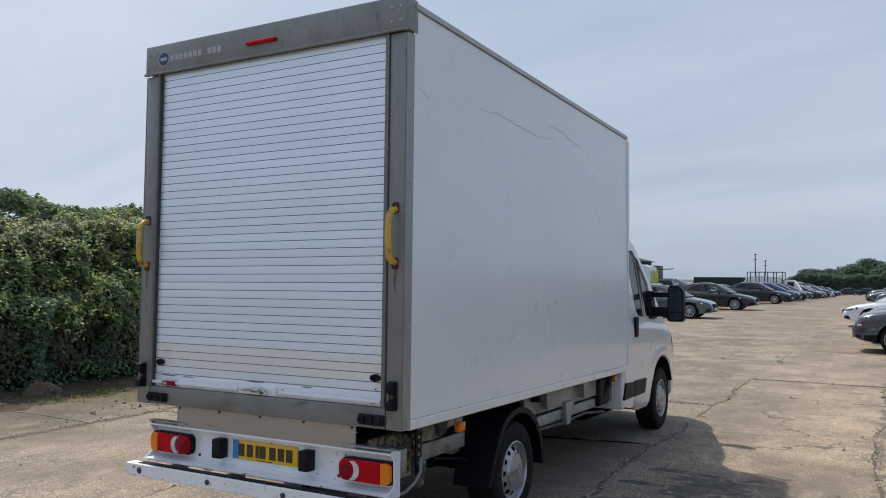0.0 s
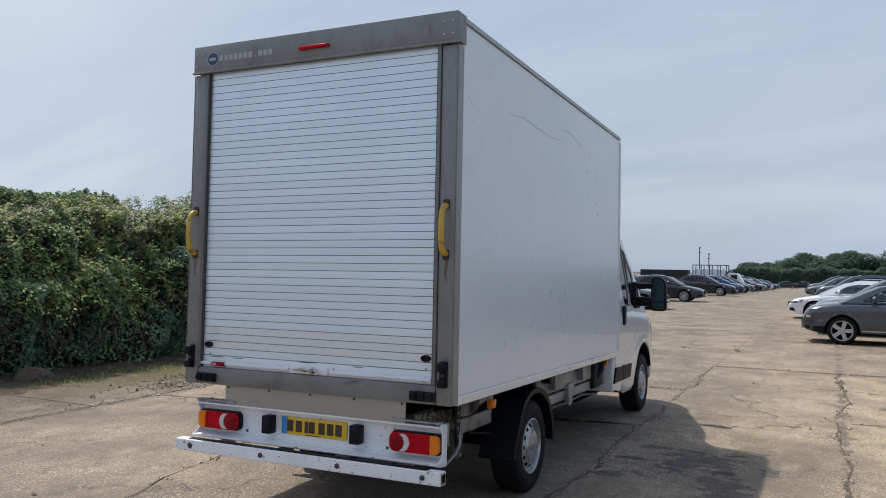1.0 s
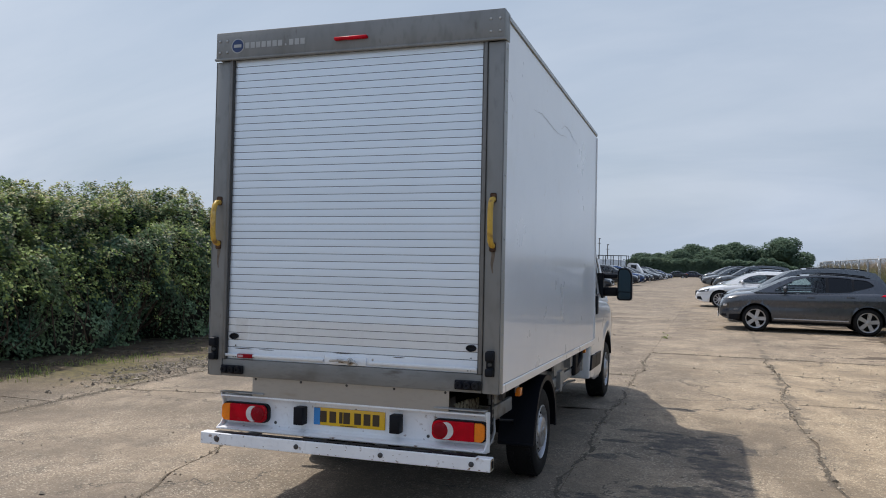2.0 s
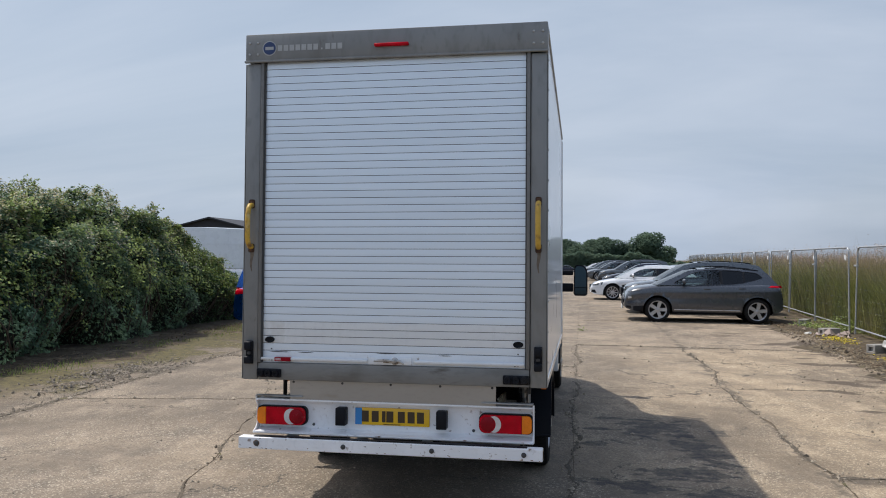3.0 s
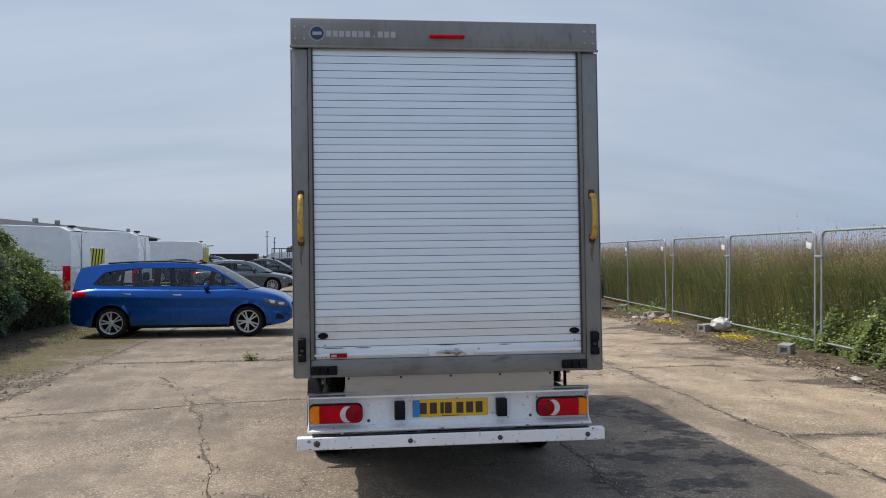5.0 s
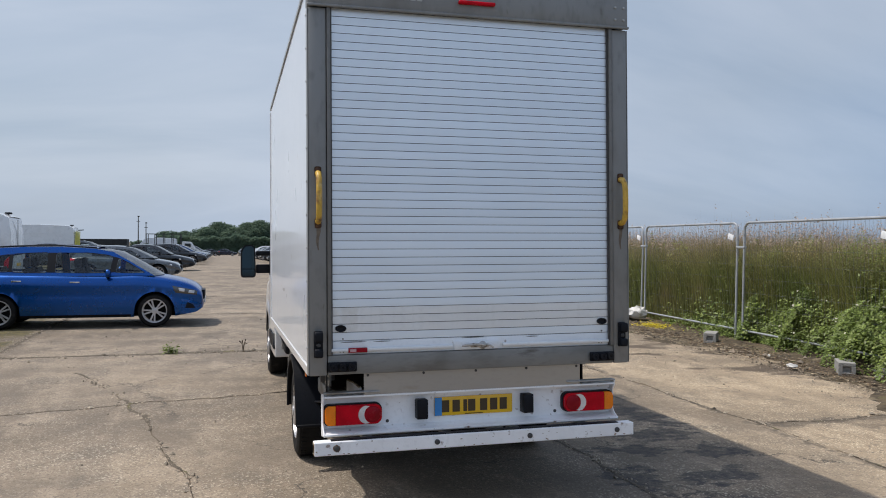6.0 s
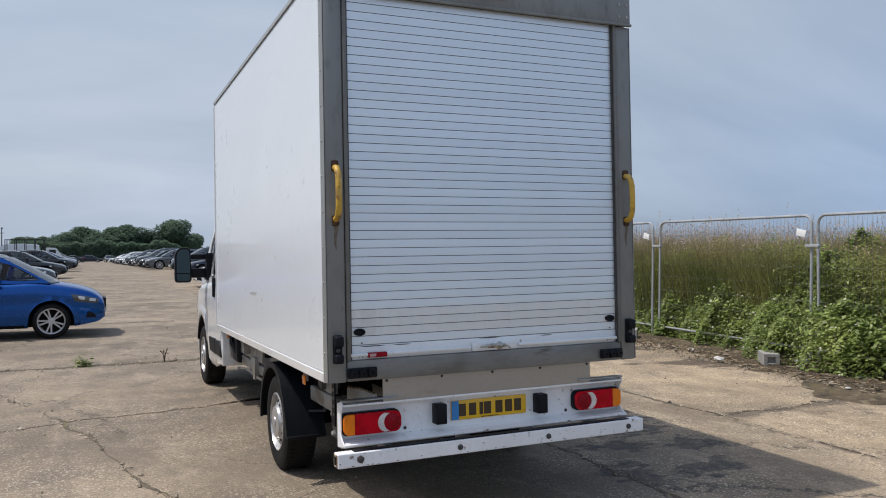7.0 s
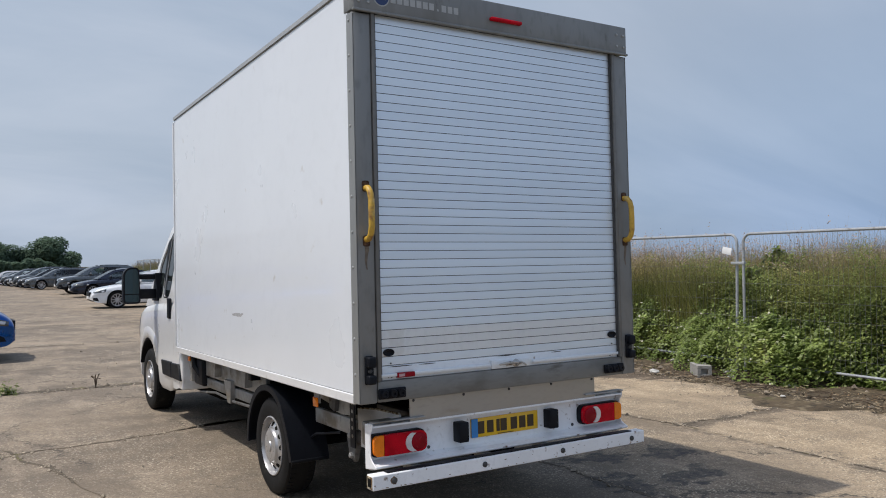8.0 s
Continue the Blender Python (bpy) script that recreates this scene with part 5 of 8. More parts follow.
def car(name, label, sp, body_mat, at, group="", parent=None, full=True, category="car", wheels=True):
    sh = Shell(sp)
    L = sp["L"]
    if parent is None:
        top = thing(name, label, category, group, at=at)
        top_off = -L / 2
    else:
        top, top_off = parent, sp.get("y0", 0.0)
    shift = Matrix.Translation((0, top_off, 0))

    def put(nm, bm, m, owner=top, lab="", smooth=35):
        bmesh.ops.transform(bm, matrix=shift, verts=bm.verts)
        return part(nm, bm, m, owner, lab, smooth)

    body = put(sp.get("body_name", "body"), sh.mesh(), [body_mat, M_BLACK], smooth=50)
    g = sp["gh"]
    nr, nw = sp["gh_rear"], sp["gh_front"]
    zb = min(g[0][1], g[-1][1])
    zt = max(z for _, z in g)

    def gx(u, z):
        f = min(1, max(0, (z - zb) / (zt - zb)))
        wbelt = sh.side(min(max(u, 0.2), L - 0.2), sh.top(min(max(u, 0.2), L - 0.2)) - 0.045) * 0.985
        taper = 1.0 - sp.get("taper", 0.05) * max(0, abs(u - L * 0.45) / (L * 0.5)) ** 2
        return (wbelt * (1 - f) + sp["wr"] * f) * taper - 0.02 * f * f

    wins = [soften(w, 0.05) for w in sp["win"]]
    for s in (-1, 1):
        bm = fill_polys([dense(g, 0.15)] + [dense(w, 0.15) for w in wins])
        for v in bm.verts:
            v.co = Vector((s * gx(v.co.x, v.co.y), v.co.x, v.co.y))
        ext = bmesh.ops.extrude_face_region(bm, geom=bm.faces[:])
        for v in ext["geom"]:
            if isinstance(v, bmesh.types.BMVert):
                v.co.x -= s * 0.03
        bmesh.ops.recalc_face_normals(bm, faces=bm.faces)
        put("cabin_side", bm, body_mat, smooth=25)
        for k, w in enumerate(wins):
            bm = fill_polys([dense(w, 0.15)])
            for v in bm.verts:
                v.co = Vector((s * (gx(v.co.x, v.co.y) - 0.008), v.co.x, v.co.y))
            bm.normal_update()
            for f in bm.faces:
                if f.normal.x * s < 0:
                    f.normal_flip()
            put("side_window", bm, M_DGLASS if k in sp.get("privacy", ()) else M_GLASS, smooth=0)
            # dark window surround
            bm = bmesh.new()
            wd = dense(w, 0.15)
            cu, cz = sum(p[0] for p in w) / len(w), sum(p[1] for p in w) / len(w)
            vs = []
            for u, z in wd:
                d = Vector((u - cu, z - cz)).normalized() * 0.016
                vs.append((bm.verts.new((s * (gx(u, z) + 0.003), u, z)), bm.verts.new((s * (gx(u + d.x, z + d.y) + 0.003), u + d.x, z + d.y))))
            for i in range(len(vs)):
                a, b = vs[i], vs[(i + 1) % len(vs)]
                bm.faces.new((a[0], a[1], b[1], b[0]))
            put("window_seal", bm, M_BLACK, smooth=0)

    # dark pillars between neighbouring windows
    for wa, wb in zip(sp["win"], sp["win"][1:]):
        ea = sorted(sorted(wa, key=lambda p: -p[0])[:2], key=lambda p: p[1])
        eb = sorted(sorted(wb, key=lambda p: p[0])[:2], key=lambda p: p[1])
        quad = [ea[0], eb[0], eb[1], ea[1]]
        for s in (-1, 1):
            bm = bmesh.new()
            rows = []
            for k in range(5):
                f = k / 4
                l = [(quad[0][i] * (1 - f) + quad[3][i] * f) for i in (0, 1)]
                r = [(quad[1][i] * (1 - f) + quad[2][i] * f) for i in (0, 1)]
                rows.append([bm.verts.new((s * (gx(*p) + 0.005), p[0], p[1])) for p in (l, r)])
            for a, b in zip(rows, rows[1:]):
                bm.faces.new((a[0], a[1], b[1], b[0]))
            put("pillar_trim", bm, M_BLACK, smooth=0)

    def strip(pts, bulge, crown):
        bm = bmesh.new()
        rows = []
        for i, (u, z) in enumerate(pts):
            w = gx(u, z) - 0.006
            row = []
            for k in range(13):
                f = -1 + 2 * k / 12
                row.append(bm.verts.new((w * f, u + bulge * (1 - f * f), z + crown * (1 - f * f))))
            rows.append(row)
        for a, b in zip(rows, rows[1:]):
            for i in range(12):
                bm.faces.new((a[i], a[i + 1], b[i + 1], b[i]))
        bm.normal_update()
        for f in bm.faces:
            c = f.calc_center_median()
            if f.normal.y * (c.y - L * 0.45) + f.normal.z * (c.z - 0.8) < 0:
                f.normal_flip()
        return bm

    put("rear_window" if not sp.get("flat_tail") else "cab_back", strip(g[:nr + 1], -0.05 if not sp.get("flat_tail") else 0, 0.0), M_DGLASS if not sp.get("flat_tail") else body_mat)
    roof_pts = g[nr:len(g) - nw]
    if len(roof_pts) > 1:
        bm = strip(roof_pts, 0.0, 0.035)
        put("roof", bm, body_mat, smooth=60)
    put("windscreen", strip(g[len(g) - nw - 1:], sp.get("bow", 0.07), 0.0), M_GLASS)

    # projected patches on the skin: lamps, seams, trim
    def patch(nm, c, m, lift=0.006, nu=10, nz=4, both=True, lab=""):
        for s in (-1, 1) if both else (1,):
            bm = bmesh.new()
            gr = []
            for i in range(nu + 1):
                row = []
                for j in range(nz + 1):
                    f, h = i / nu, j / nz
                    u = (c[0][0] * (1 - f) + c[1][0] * f) * (1 - h) + (c[3][0] * (1 - f) + c[2][0] * f) * h
                    z = (c[0][1] * (1 - f) + c[1][1] * f) * (1 - h) + (c[3][1] * (1 - f) + c[2][1] * f) * h
                    edge = 0 if 0 < i < nu and 0 < j < nz else 0.005
                    row.append(bm.verts.new((s * (sh.side(u, z) + lift - edge), u, z)))
                gr.append(row)
            for i in range(nu):
                for j in range(nz):
                    bm.faces.new((gr[i][j], gr[i + 1][j], gr[i + 1][j + 1], gr[i][j + 1]))
            put(nm, bm, m, body if nm.endswith("seam") else top, lab)

    for c in sp.get("head", ()):
        patch("headlight", c, M_HEADLAMP, 0.008)
    for c in sp.get("head_inner", ()):
        patch("lamp_reflector", c, M_CLEAR, 0.011)
    for c in sp.get("tail", ()):
        patch("tail_light", c, M_RED, 0.010)
    for c in sp.get("fog", ()):
        patch("bumper_vent", c, M_BLACK, 0.005)
    for c in sp.get("trim", ()):
        patch("sill_trim", c, sp.get("trim_mat", M_BLACK), 0.008)
    for u0, z0, u1, z1 in sp.get("seams", ()):
        patch("door_seam", [(u0, z0), (u0 + 0.009, z0), (u1 + 0.009, z1), (u1, z1)], M_SEAL, 0.0015, 1, 10)
    for u, z in sp.get("handles", ()):
        for s in (-1, 1):
            x = sh.side(u, z)
            bm = box(bmesh.new(), s * (x + 0.012) - 0.012, s * (x + 0.012) + 0.012, u - 0.09, u + 0.09, z - 0.014, z + 0.014, bevel=0.009)
            put("door_handle", bm, sp.get("handle_mat", body_mat))
    if sp.get("mirror"):
        u, z = sp["mirror"]
        for s in (-1, 1):
            x = gx(u, z)
            bm = bmesh.new()
            bmesh.ops.create_uvsphere(bm, u_segments=14, v_segments=8, radius=1)
            for v in bm.verts:
                p = v.co
                v.co = Vector((s * (x + 0.13) + p.x * 0.10, u + p.y * (0.07 if p.y > 0 else 0.035), z + 0.06 + p.z * 0.075))
            mr = put("door_mirror", bm, body_mat)
            bm = box(bmesh.new(), min(s * (x - 0.02), s * (x + 0.10)), max(s * (x - 0.02), s * (x + 0.10)), u - 0.03, u + 0.03, z - 0.03, z + 0.03, bevel=0.01)
            put("mirror_arm", bm, M_BLACK, mr)
    if full:
        # nose: grille and plate; tail: plate
        z = sp.get("grille_z", (0.45, 0.68))
        w = sp.get("grille_w", 0.38)
        bm = bmesh.new()
        for k in range(5):
            zz = z[0] + (z[1] - z[0]) * k / 4
            box(bm, -w, w, L - 0.03, L + 0.028, zz - 0.012, zz + 0.012, bevel=0.004)
        box(bm, -w - 0.02, w + 0.02, L - 0.05, L + 0.022, z[0] - 0.02, z[1] + 0.02, bevel=0.01)
        put("grille", bm, M_BLACK)
        put("front_plate", box(bmesh.new(), -0.26, 0.26, L, L + 0.034, z[0] - 0.10, z[0] + 0.01, bevel=0.003), M_PLATEW)
        put("rear_plate", box(bmesh.new(), -0.26, 0.26, -0.03, 0.03, 0.55 if sp.get("low_plate") else 0.78, 0.66 if sp.get("low_plate") else 0.89, bevel=0.003), M_PLATE)
        # seats
        for x in (-0.36, 0.36):
            for u in sp.get("seats", ()):
                st = put("seat", box(bmesh.new(), x - 0.24, x + 0.24, u - 0.25, u + 0.25, 0.35, 0.62, bevel=0.05), M_SEAT)
                bm = bmesh.new()
                extrude_outline(bm, [(u - 0.24, 0.6), (u - 0.36, 1.12), (u - 0.25, 1.14), (u - 0.10, 0.6)], "x", x - 0.23, x + 0.23)
                put("seat_back", bm, M_SEAT, st)
                put("headrest", box(bmesh.new(), x - 0.13, x + 0.13, u - 0.37, u - 0.27, 1.14, 1.32, bevel=0.03), M_SEAT, st)
        if sp.get("rails"):
            for s in (-1, 1):
                a, b = sp["rails"]
                pts = [(s * (gx(u, zt) - 0.03), u, float(np.interp(u, [p[0] for p in g[1:-1]], [p[1] for p in g[1:-1]])) + 0.022) for u in np.linspace(a, b, 10)]
                put("roof_rail", tube(bmesh.new(), pts, 0.016, 8), M_BLACK)
    for a in sp["axles"]:
        put("wheel_well", box(bmesh.new(), -sp["W"] / 2 + 0.27, sp["W"] / 2 - 0.27, a - sp["r"] - 0.08, a + sp["r"] + 0.08, sp["sill"], 2 * sp["r"] + 0.06), M_DARK, smooth=0)
    if wheels:
        for a in sp["axles"]:
            for s in (-1, 1):
                alloy_wheel(top, s * (sp["W"] / 2 - 0.125), a + top_off, sp["r"], s, sp.get("style", STYLE5), sp.get("rim_mat", M_ALLOY))
    return top


P_BLUE = paint("metallic_blue_paint", (0.0015, 0.074, 0.32), 0.8, 0.5)
P_GREY = paint("dark_grey_paint", (0.055, 0.063, 0.077), 0.35)
P_BLACK = paint("black_car_paint", (0.008, 0.013, 0.019), 0.1, 0.6)
P_NAVY = paint("navy_car_paint", (0.006, 0.011, 0.030), 0.2, 0.5)
P_SILVER = paint("silver_car_paint", (0.38, 0.39, 0.40), 0.6)
P_MID = paint("mid_grey_paint", (0.088, 0.102, 0.116), 0.45)
P_WHITE = paint("white_car_paint", (0.74, 0.76, 0.79), 0.0)
P_BLUE2 = paint("deep_blue_paint", (0.015, 0.05, 0.16), 0.4)

MPV = dict(L=4.47, W=1.80, sill=0.20, r=0.315, bow=0.13, axles=(0.845, 3.58), wr=0.60,
    top=[(0, 0.62), (0.03, 0.80), (0.06, 0.98), (0.5, 1.03), (1.5, 1.02), (2.8, 1.0), (3.25, 1.01), (3.5, 0.99), (3.7, 0.96), (4.0, 0.90), (4.2, 0.84), (4.34, 0.77), (4.42, 0.70), (4.455, 0.61), (4.47, 0.50)],
    gh=[(0.07, 0.99), (0.11, 1.22), (0.17, 1.43), (0.50, 1.495), (1.2, 1.535), (1.9, 1.54), (2.5, 1.505), (2.8, 1.45), (3.15, 1.25), (3.57, 0.995)], gh_rear=3, gh_front=3,
    win=[[(0.46, 1.10), (0.66, 1.33), (1.00, 1.395), (1.00, 1.07)], [(1.06, 1.07), (1.06, 1.40), (1.66, 1.43), (1.66, 1.06)], [(1.80, 1.06), (1.80, 1.43), (2.35, 1.42), (2.66, 1.395), (2.81, 1.36), (2.76, 1.06)], [(2.86, 1.06), (2.91, 1.335), (3.12, 1.215), (3.40, 1.055)]],
    handle_mat=M_CHROME, seats=(0.9, 1.55, 2.45), privacy=(), mirror=(2.74, 0.99), rails=(0.7, 2.5), handles=((1.16, 0.90), (2.16, 0.875)),
    head=[[(3.965, 0.66), (4.36, 0.61), (4.37, 0.70), (3.90, 0.80)]], head_inner=[[(4.03, 0.69), (4.13, 0.675), (4.14, 0.735), (4.01, 0.76)], [(4.20, 0.655), (4.31, 0.64), (4.32, 0.695), (4.21, 0.715)]], tail=[[(0.02, 0.83), (0.38, 0.86), (0.30, 0.985), (0.05, 1.0)]],
    fog=[[(4.14, 0.36), (4.33, 0.35), (4.29, 0.43), (4.18, 0.48)]], trim=[[(1.22, 0.20), (3.15, 0.20), (3.15, 0.255), (1.22, 0.255)]],
    seams=((1.22, 0.40, 1.05, 1.0), (1.73, 0.28, 1.73, 1.0), (2.86, 0.30, 2.80, 0.97), (0.62, 0.62, 0.45, 0.98)), grille_z=(0.52, 0.66), grille_w=0.30, style=STYLE5, low_plate=True)
SUV = dict(L=4.17, W=1.80, sill=0.24, r=0.335, axles=(0.68, 3.28), wr=0.56, clad=0.29,
    top=[(0, 0.66), (0.03, 0.86), (0.08, 1.03), (0.5, 1.06), (1.4, 1.04), (2.4, 1.01), (2.95, 1.005), (3.4, 0.985), (3.8, 0.93), (4.02, 0.86), (4.11, 0.76), (4.15, 0.64), (4.17, 0.52)],
    gh=[(0.12, 1.03), (0.30, 1.25), (0.40, 1.37), (0.70, 1.425), (1.2, 1.465), (1.75, 1.475), (2.2, 1.445), (2.45, 1.405), (2.85, 1.215), (3.30, 1.01)], gh_rear=3, gh_front=3,
    win=[[(0.52, 1.24), (0.66, 1.355), (0.98, 1.395), (0.98, 1.11)], [(1.03, 1.09), (1.03, 1.40), (1.56, 1.43), (1.56, 1.05)], [(1.63, 1.05), (1.63, 1.43), (2.02, 1.415), (2.32, 1.34), (2.80, 1.11), (2.83, 1.04)]],
    seats=(1.2, 2.05), privacy=(0, 1), mirror=(2.58, 1.06), rails=(0.6, 2.0), handles=((1.08, 0.95), (1.98, 0.92)),
    head=[[(3.72, 0.865), (4.08, 0.795), (4.07, 0.825), (3.68, 0.905)], [(3.92, 0.60), (4.12, 0.58), (4.11, 0.71), (3.94, 0.73)]], head_inner=[[(3.97, 0.63), (4.08, 0.615), (4.07, 0.685), (3.98, 0.695)]], tail=[[(0.02, 0.97), (0.40, 0.99), (0.34, 1.03), (0.05, 1.045)]],
    fog=[[(3.98, 0.36), (4.12, 0.38), (4.11, 0.44), (4.0, 0.43)]], trim=[[(1.12, 0.33), (2.85, 0.33), (2.85, 0.36), (1.12, 0.36)]], trim_mat=M_SILVER,
    seams=((1.10, 0.46, 0.96, 1.03), (1.57, 0.30, 1.57, 1.02), (2.70, 0.32, 2.66, 0.99)), grille_z=(0.42, 0.58), style=STYLE5W, rim_mat=M_SILVER)
HATCH = dict(SUV, L=4.42, W=1.80, sill=0.18, r=0.325, axles=(0.78, 3.51), wr=0.56, clad=0,
    top=[(0, 0.58), (0.03, 0.78), (0.08, 0.94), (0.6, 0.98), (1.5, 0.96), (2.5, 0.93), (3.0, 0.92), (3.5, 0.86), (4.0, 0.77), (4.25, 0.70), (4.38, 0.58), (4.42, 0.48)],
    gh=[(0.10, 0.95), (0.34, 1.14), (0.55, 1.34), (0.85, 1.39), (1.3, 1.42), (1.8, 1.425), (2.2, 1.40), (2.5, 1.34), (2.9, 1.15), (3.35, 0.93)], gh_rear=3, gh_front=3,
    win=[[(0.90, 1.03), (0.98, 1.25), (1.20, 1.30), (1.65, 1.32), (1.65, 1.00)], [(1.75, 1.0), (1.75, 1.32), (2.15, 1.30), (2.42, 1.23), (2.80, 1.04), (2.82, 0.98)]],
    privacy=(0,), mirror=(2.68, 0.98), handles=((1.22, 0.87), (2.08, 0.84)), rails=None,
    head=[[(3.95, 0.62), (4.36, 0.58), (4.34, 0.64), (3.88, 0.75)]], tail=[[(0.02, 0.80), (0.40, 0.84), (0.34, 0.90), (0.04, 0.92)]],
    fog=[[(4.15, 0.28), (4.37, 0.32), (4.36, 0.42), (4.22, 0.42)]], trim=[[(1.2, 0.19), (3.1, 0.19), (3.1, 0.22), (1.2, 0.22)]], trim_mat=M_BLACK,
    seams=((1.22, 0.40, 1.05, 0.95), (1.70, 0.25, 1.70, 0.94), (2.80, 0.28, 2.76, 0.92)), grille_z=(0.45, 0.60), style=STYLE10, rim_mat=M_ALLOY)
SALOON = dict(HATCH, L=4.78, W=1.83, axles=(0.98, 3.77), wr=0.55,
    top=[(0, 0.60), (0.03, 0.82), (0.08, 0.99), (0.35, 1.03), (0.8, 1.02), (1.6, 0.97), (2.7, 0.94), (3.2, 0.93), (3.8, 0.86), (4.3, 0.76), (4.6, 0.68), (4.74, 0.56), (4.78, 0.46)],
    gh=[(0.62, 1.0), (0.85, 1.14), (1.18, 1.33), (1.5, 1.40), (1.9, 1.44), (2.3, 1.44), (2.6, 1.40), (2.8, 1.35), (3.15, 1.16), (3.55, 0.94)], gh_rear=3, gh_front=3,
    win=[[(1.22, 1.06), (1.40, 1.24), (1.65, 1.31), (1.95, 1.33), (1.95, 1.02)], [(2.04, 1.01), (2.04, 1.33), (2.45, 1.31), (2.72, 1.23), (3.05, 1.05), (3.06, 0.99)]],
    seats=(1.6, 2.4), mirror=(2.92, 0.99), handles=((1.45, 0.90), (2.35, 0.87)),
    head=[[(4.25, 0.60), (4.70, 0.58), (4.68, 0.65), (4.18, 0.74)]], tail=[[(0.02, 0.84), (0.42, 0.86), (0.40, 0.94), (0.04, 0.96)]], fog=[[(4.45, 0.28), (4.72, 0.32), (4.71, 0.42), (4.52, 0.42)]],
    seams=((1.45, 0.42, 1.28, 0.98), (2.0, 0.25, 2.0, 0.95), (3.05, 0.28, 3.0, 0.93)), trim=[[(1.45, 0.19), (3.35, 0.19), (3.35, 0.22), (1.45, 0.22)]])
ESTATE = dict(SALOON,
    gh=[(0.10, 1.0), (0.30, 1.22), (0.52, 1.38), (0.9, 1.44), (1.5, 1.46), (2.2, 1.46), (2.6, 1.42), (2.8, 1.37), (3.15, 1.18), (3.55, 0.94)],
    win=[[(0.55, 1.10), (0.72, 1.30), (1.28, 1.34), (1.28, 1.05)], [(1.34, 1.04), (1.34, 1.345), (1.95, 1.35), (1.95, 1.02)], [(2.04, 1.01), (2.04, 1.35), (2.45, 1.33), (2.72, 1.25), (3.05, 1.05), (3.06, 0.99)]], rails=(0.8, 2.4), privacy=(0, 1))
BIGSUV = dict(SUV, L=4.6, W=1.88, r=0.36, axles=(0.85, 3.68), clad=0.38, wr=0.62,
    top=[(0, 0.70), (0.03, 0.92), (0.08, 1.08), (0.6, 1.10), (1.6, 1.08), (2.7, 1.06), (3.2, 1.05), (3.7, 1.01), (4.2, 0.94), (4.45, 0.84), (4.55, 0.70), (4.6, 0.58)],
    gh=[(0.12, 1.07), (0.30, 1.34), (0.48, 1.54), (0.8, 1.60), (1.3, 1.635), (1.9, 1.64), (2.4, 1.60), (2.7, 1.54), (3.1, 1.32), (3.5, 1.06)],
    win=[[(0.62, 1.18), (0.76, 1.44), (1.12, 1.48), (1.12, 1.15)], [(1.18, 1.15), (1.18, 1.49), (1.78, 1.52), (1.78, 1.13)], [(1.88, 1.13), (1.88, 1.52), (2.3, 1.50), (2.6, 1.41), (2.95, 1.20), (2.98, 1.11)]],
    seats=(1.4, 2.3), mirror=(2.84, 1.10), rails=(0.7, 2.3), handles=((1.28, 1.0), (2.2, 0.97)),
    head=[[(4.15, 0.80), (4.53, 0.76), (4.52, 0.84), (4.1, 0.92)]], tail=[[(0.02, 0.95), (0.38, 0.98), (0.34, 1.05), (0.05, 1.08)]], fog=[[(4.3, 0.42), (4.53, 0.44), (4.52, 0.54), (4.35, 0.54)]],
    seams=((1.3, 0.48, 1.12, 1.06), (1.83, 0.30, 1.83, 1.05), (2.98, 0.32, 2.94, 1.03)), trim=[[(1.35, 0.30), (3.2, 0.30), (3.2, 0.33), (1.35, 0.33)]], trim_mat=M_BLACK, grille_z=(0.55, 0.78), style=STYLE5, rim_mat=M_ALLOY)

# the box van's cab
CAB = dict(L=2.42, W=2.04, sill=0.42, r=0.36, axles=(1.43,), wr=0.90, flat_tail=True, slab=True, y0=4.17, round=0.8, taper=0.0, body_name="cab_body", arch=(0.49, 0.455),
    top=[(0, 1.36), (0.6, 1.36), (1.2, 1.33), (1.6, 1.30), (1.9, 1.22), (2.15, 1.08), (2.32, 0.95), (2.38, 0.85), (2.42, 0.7)],
    gh=[(0.0, 1.36), (0.0, 1.8), (0.0, 2.22), (0.30, 2.27), (0.58, 2.23), (0.74, 2.15), (1.10, 1.84), (1.66, 1.30)], gh_rear=2, gh_front=3,
    win=[[(0.80, 1.42), (0.58, 1.42), (0.50, 1.50), (0.41, 1.95), (0.43, 2.08), (0.60, 2.10), (0.68, 2.06)], [(1.16, 1.40), (0.87, 1.42), (0.745, 2.03), (0.80, 2.0), (1.06, 1.75)]], privacy=(0, 1),
    seams=((0.14, 0.55, 0.14, 1.36), (0.98, 0.80, 1.08, 1.34)),
    head=[[(1.95, 0.95), (2.33, 0.85), (2.30, 0.92), (1.85, 1.22)]])
car("cab", "", CAB, M_WHITE, None, parent=van, full=False, wheels=False)
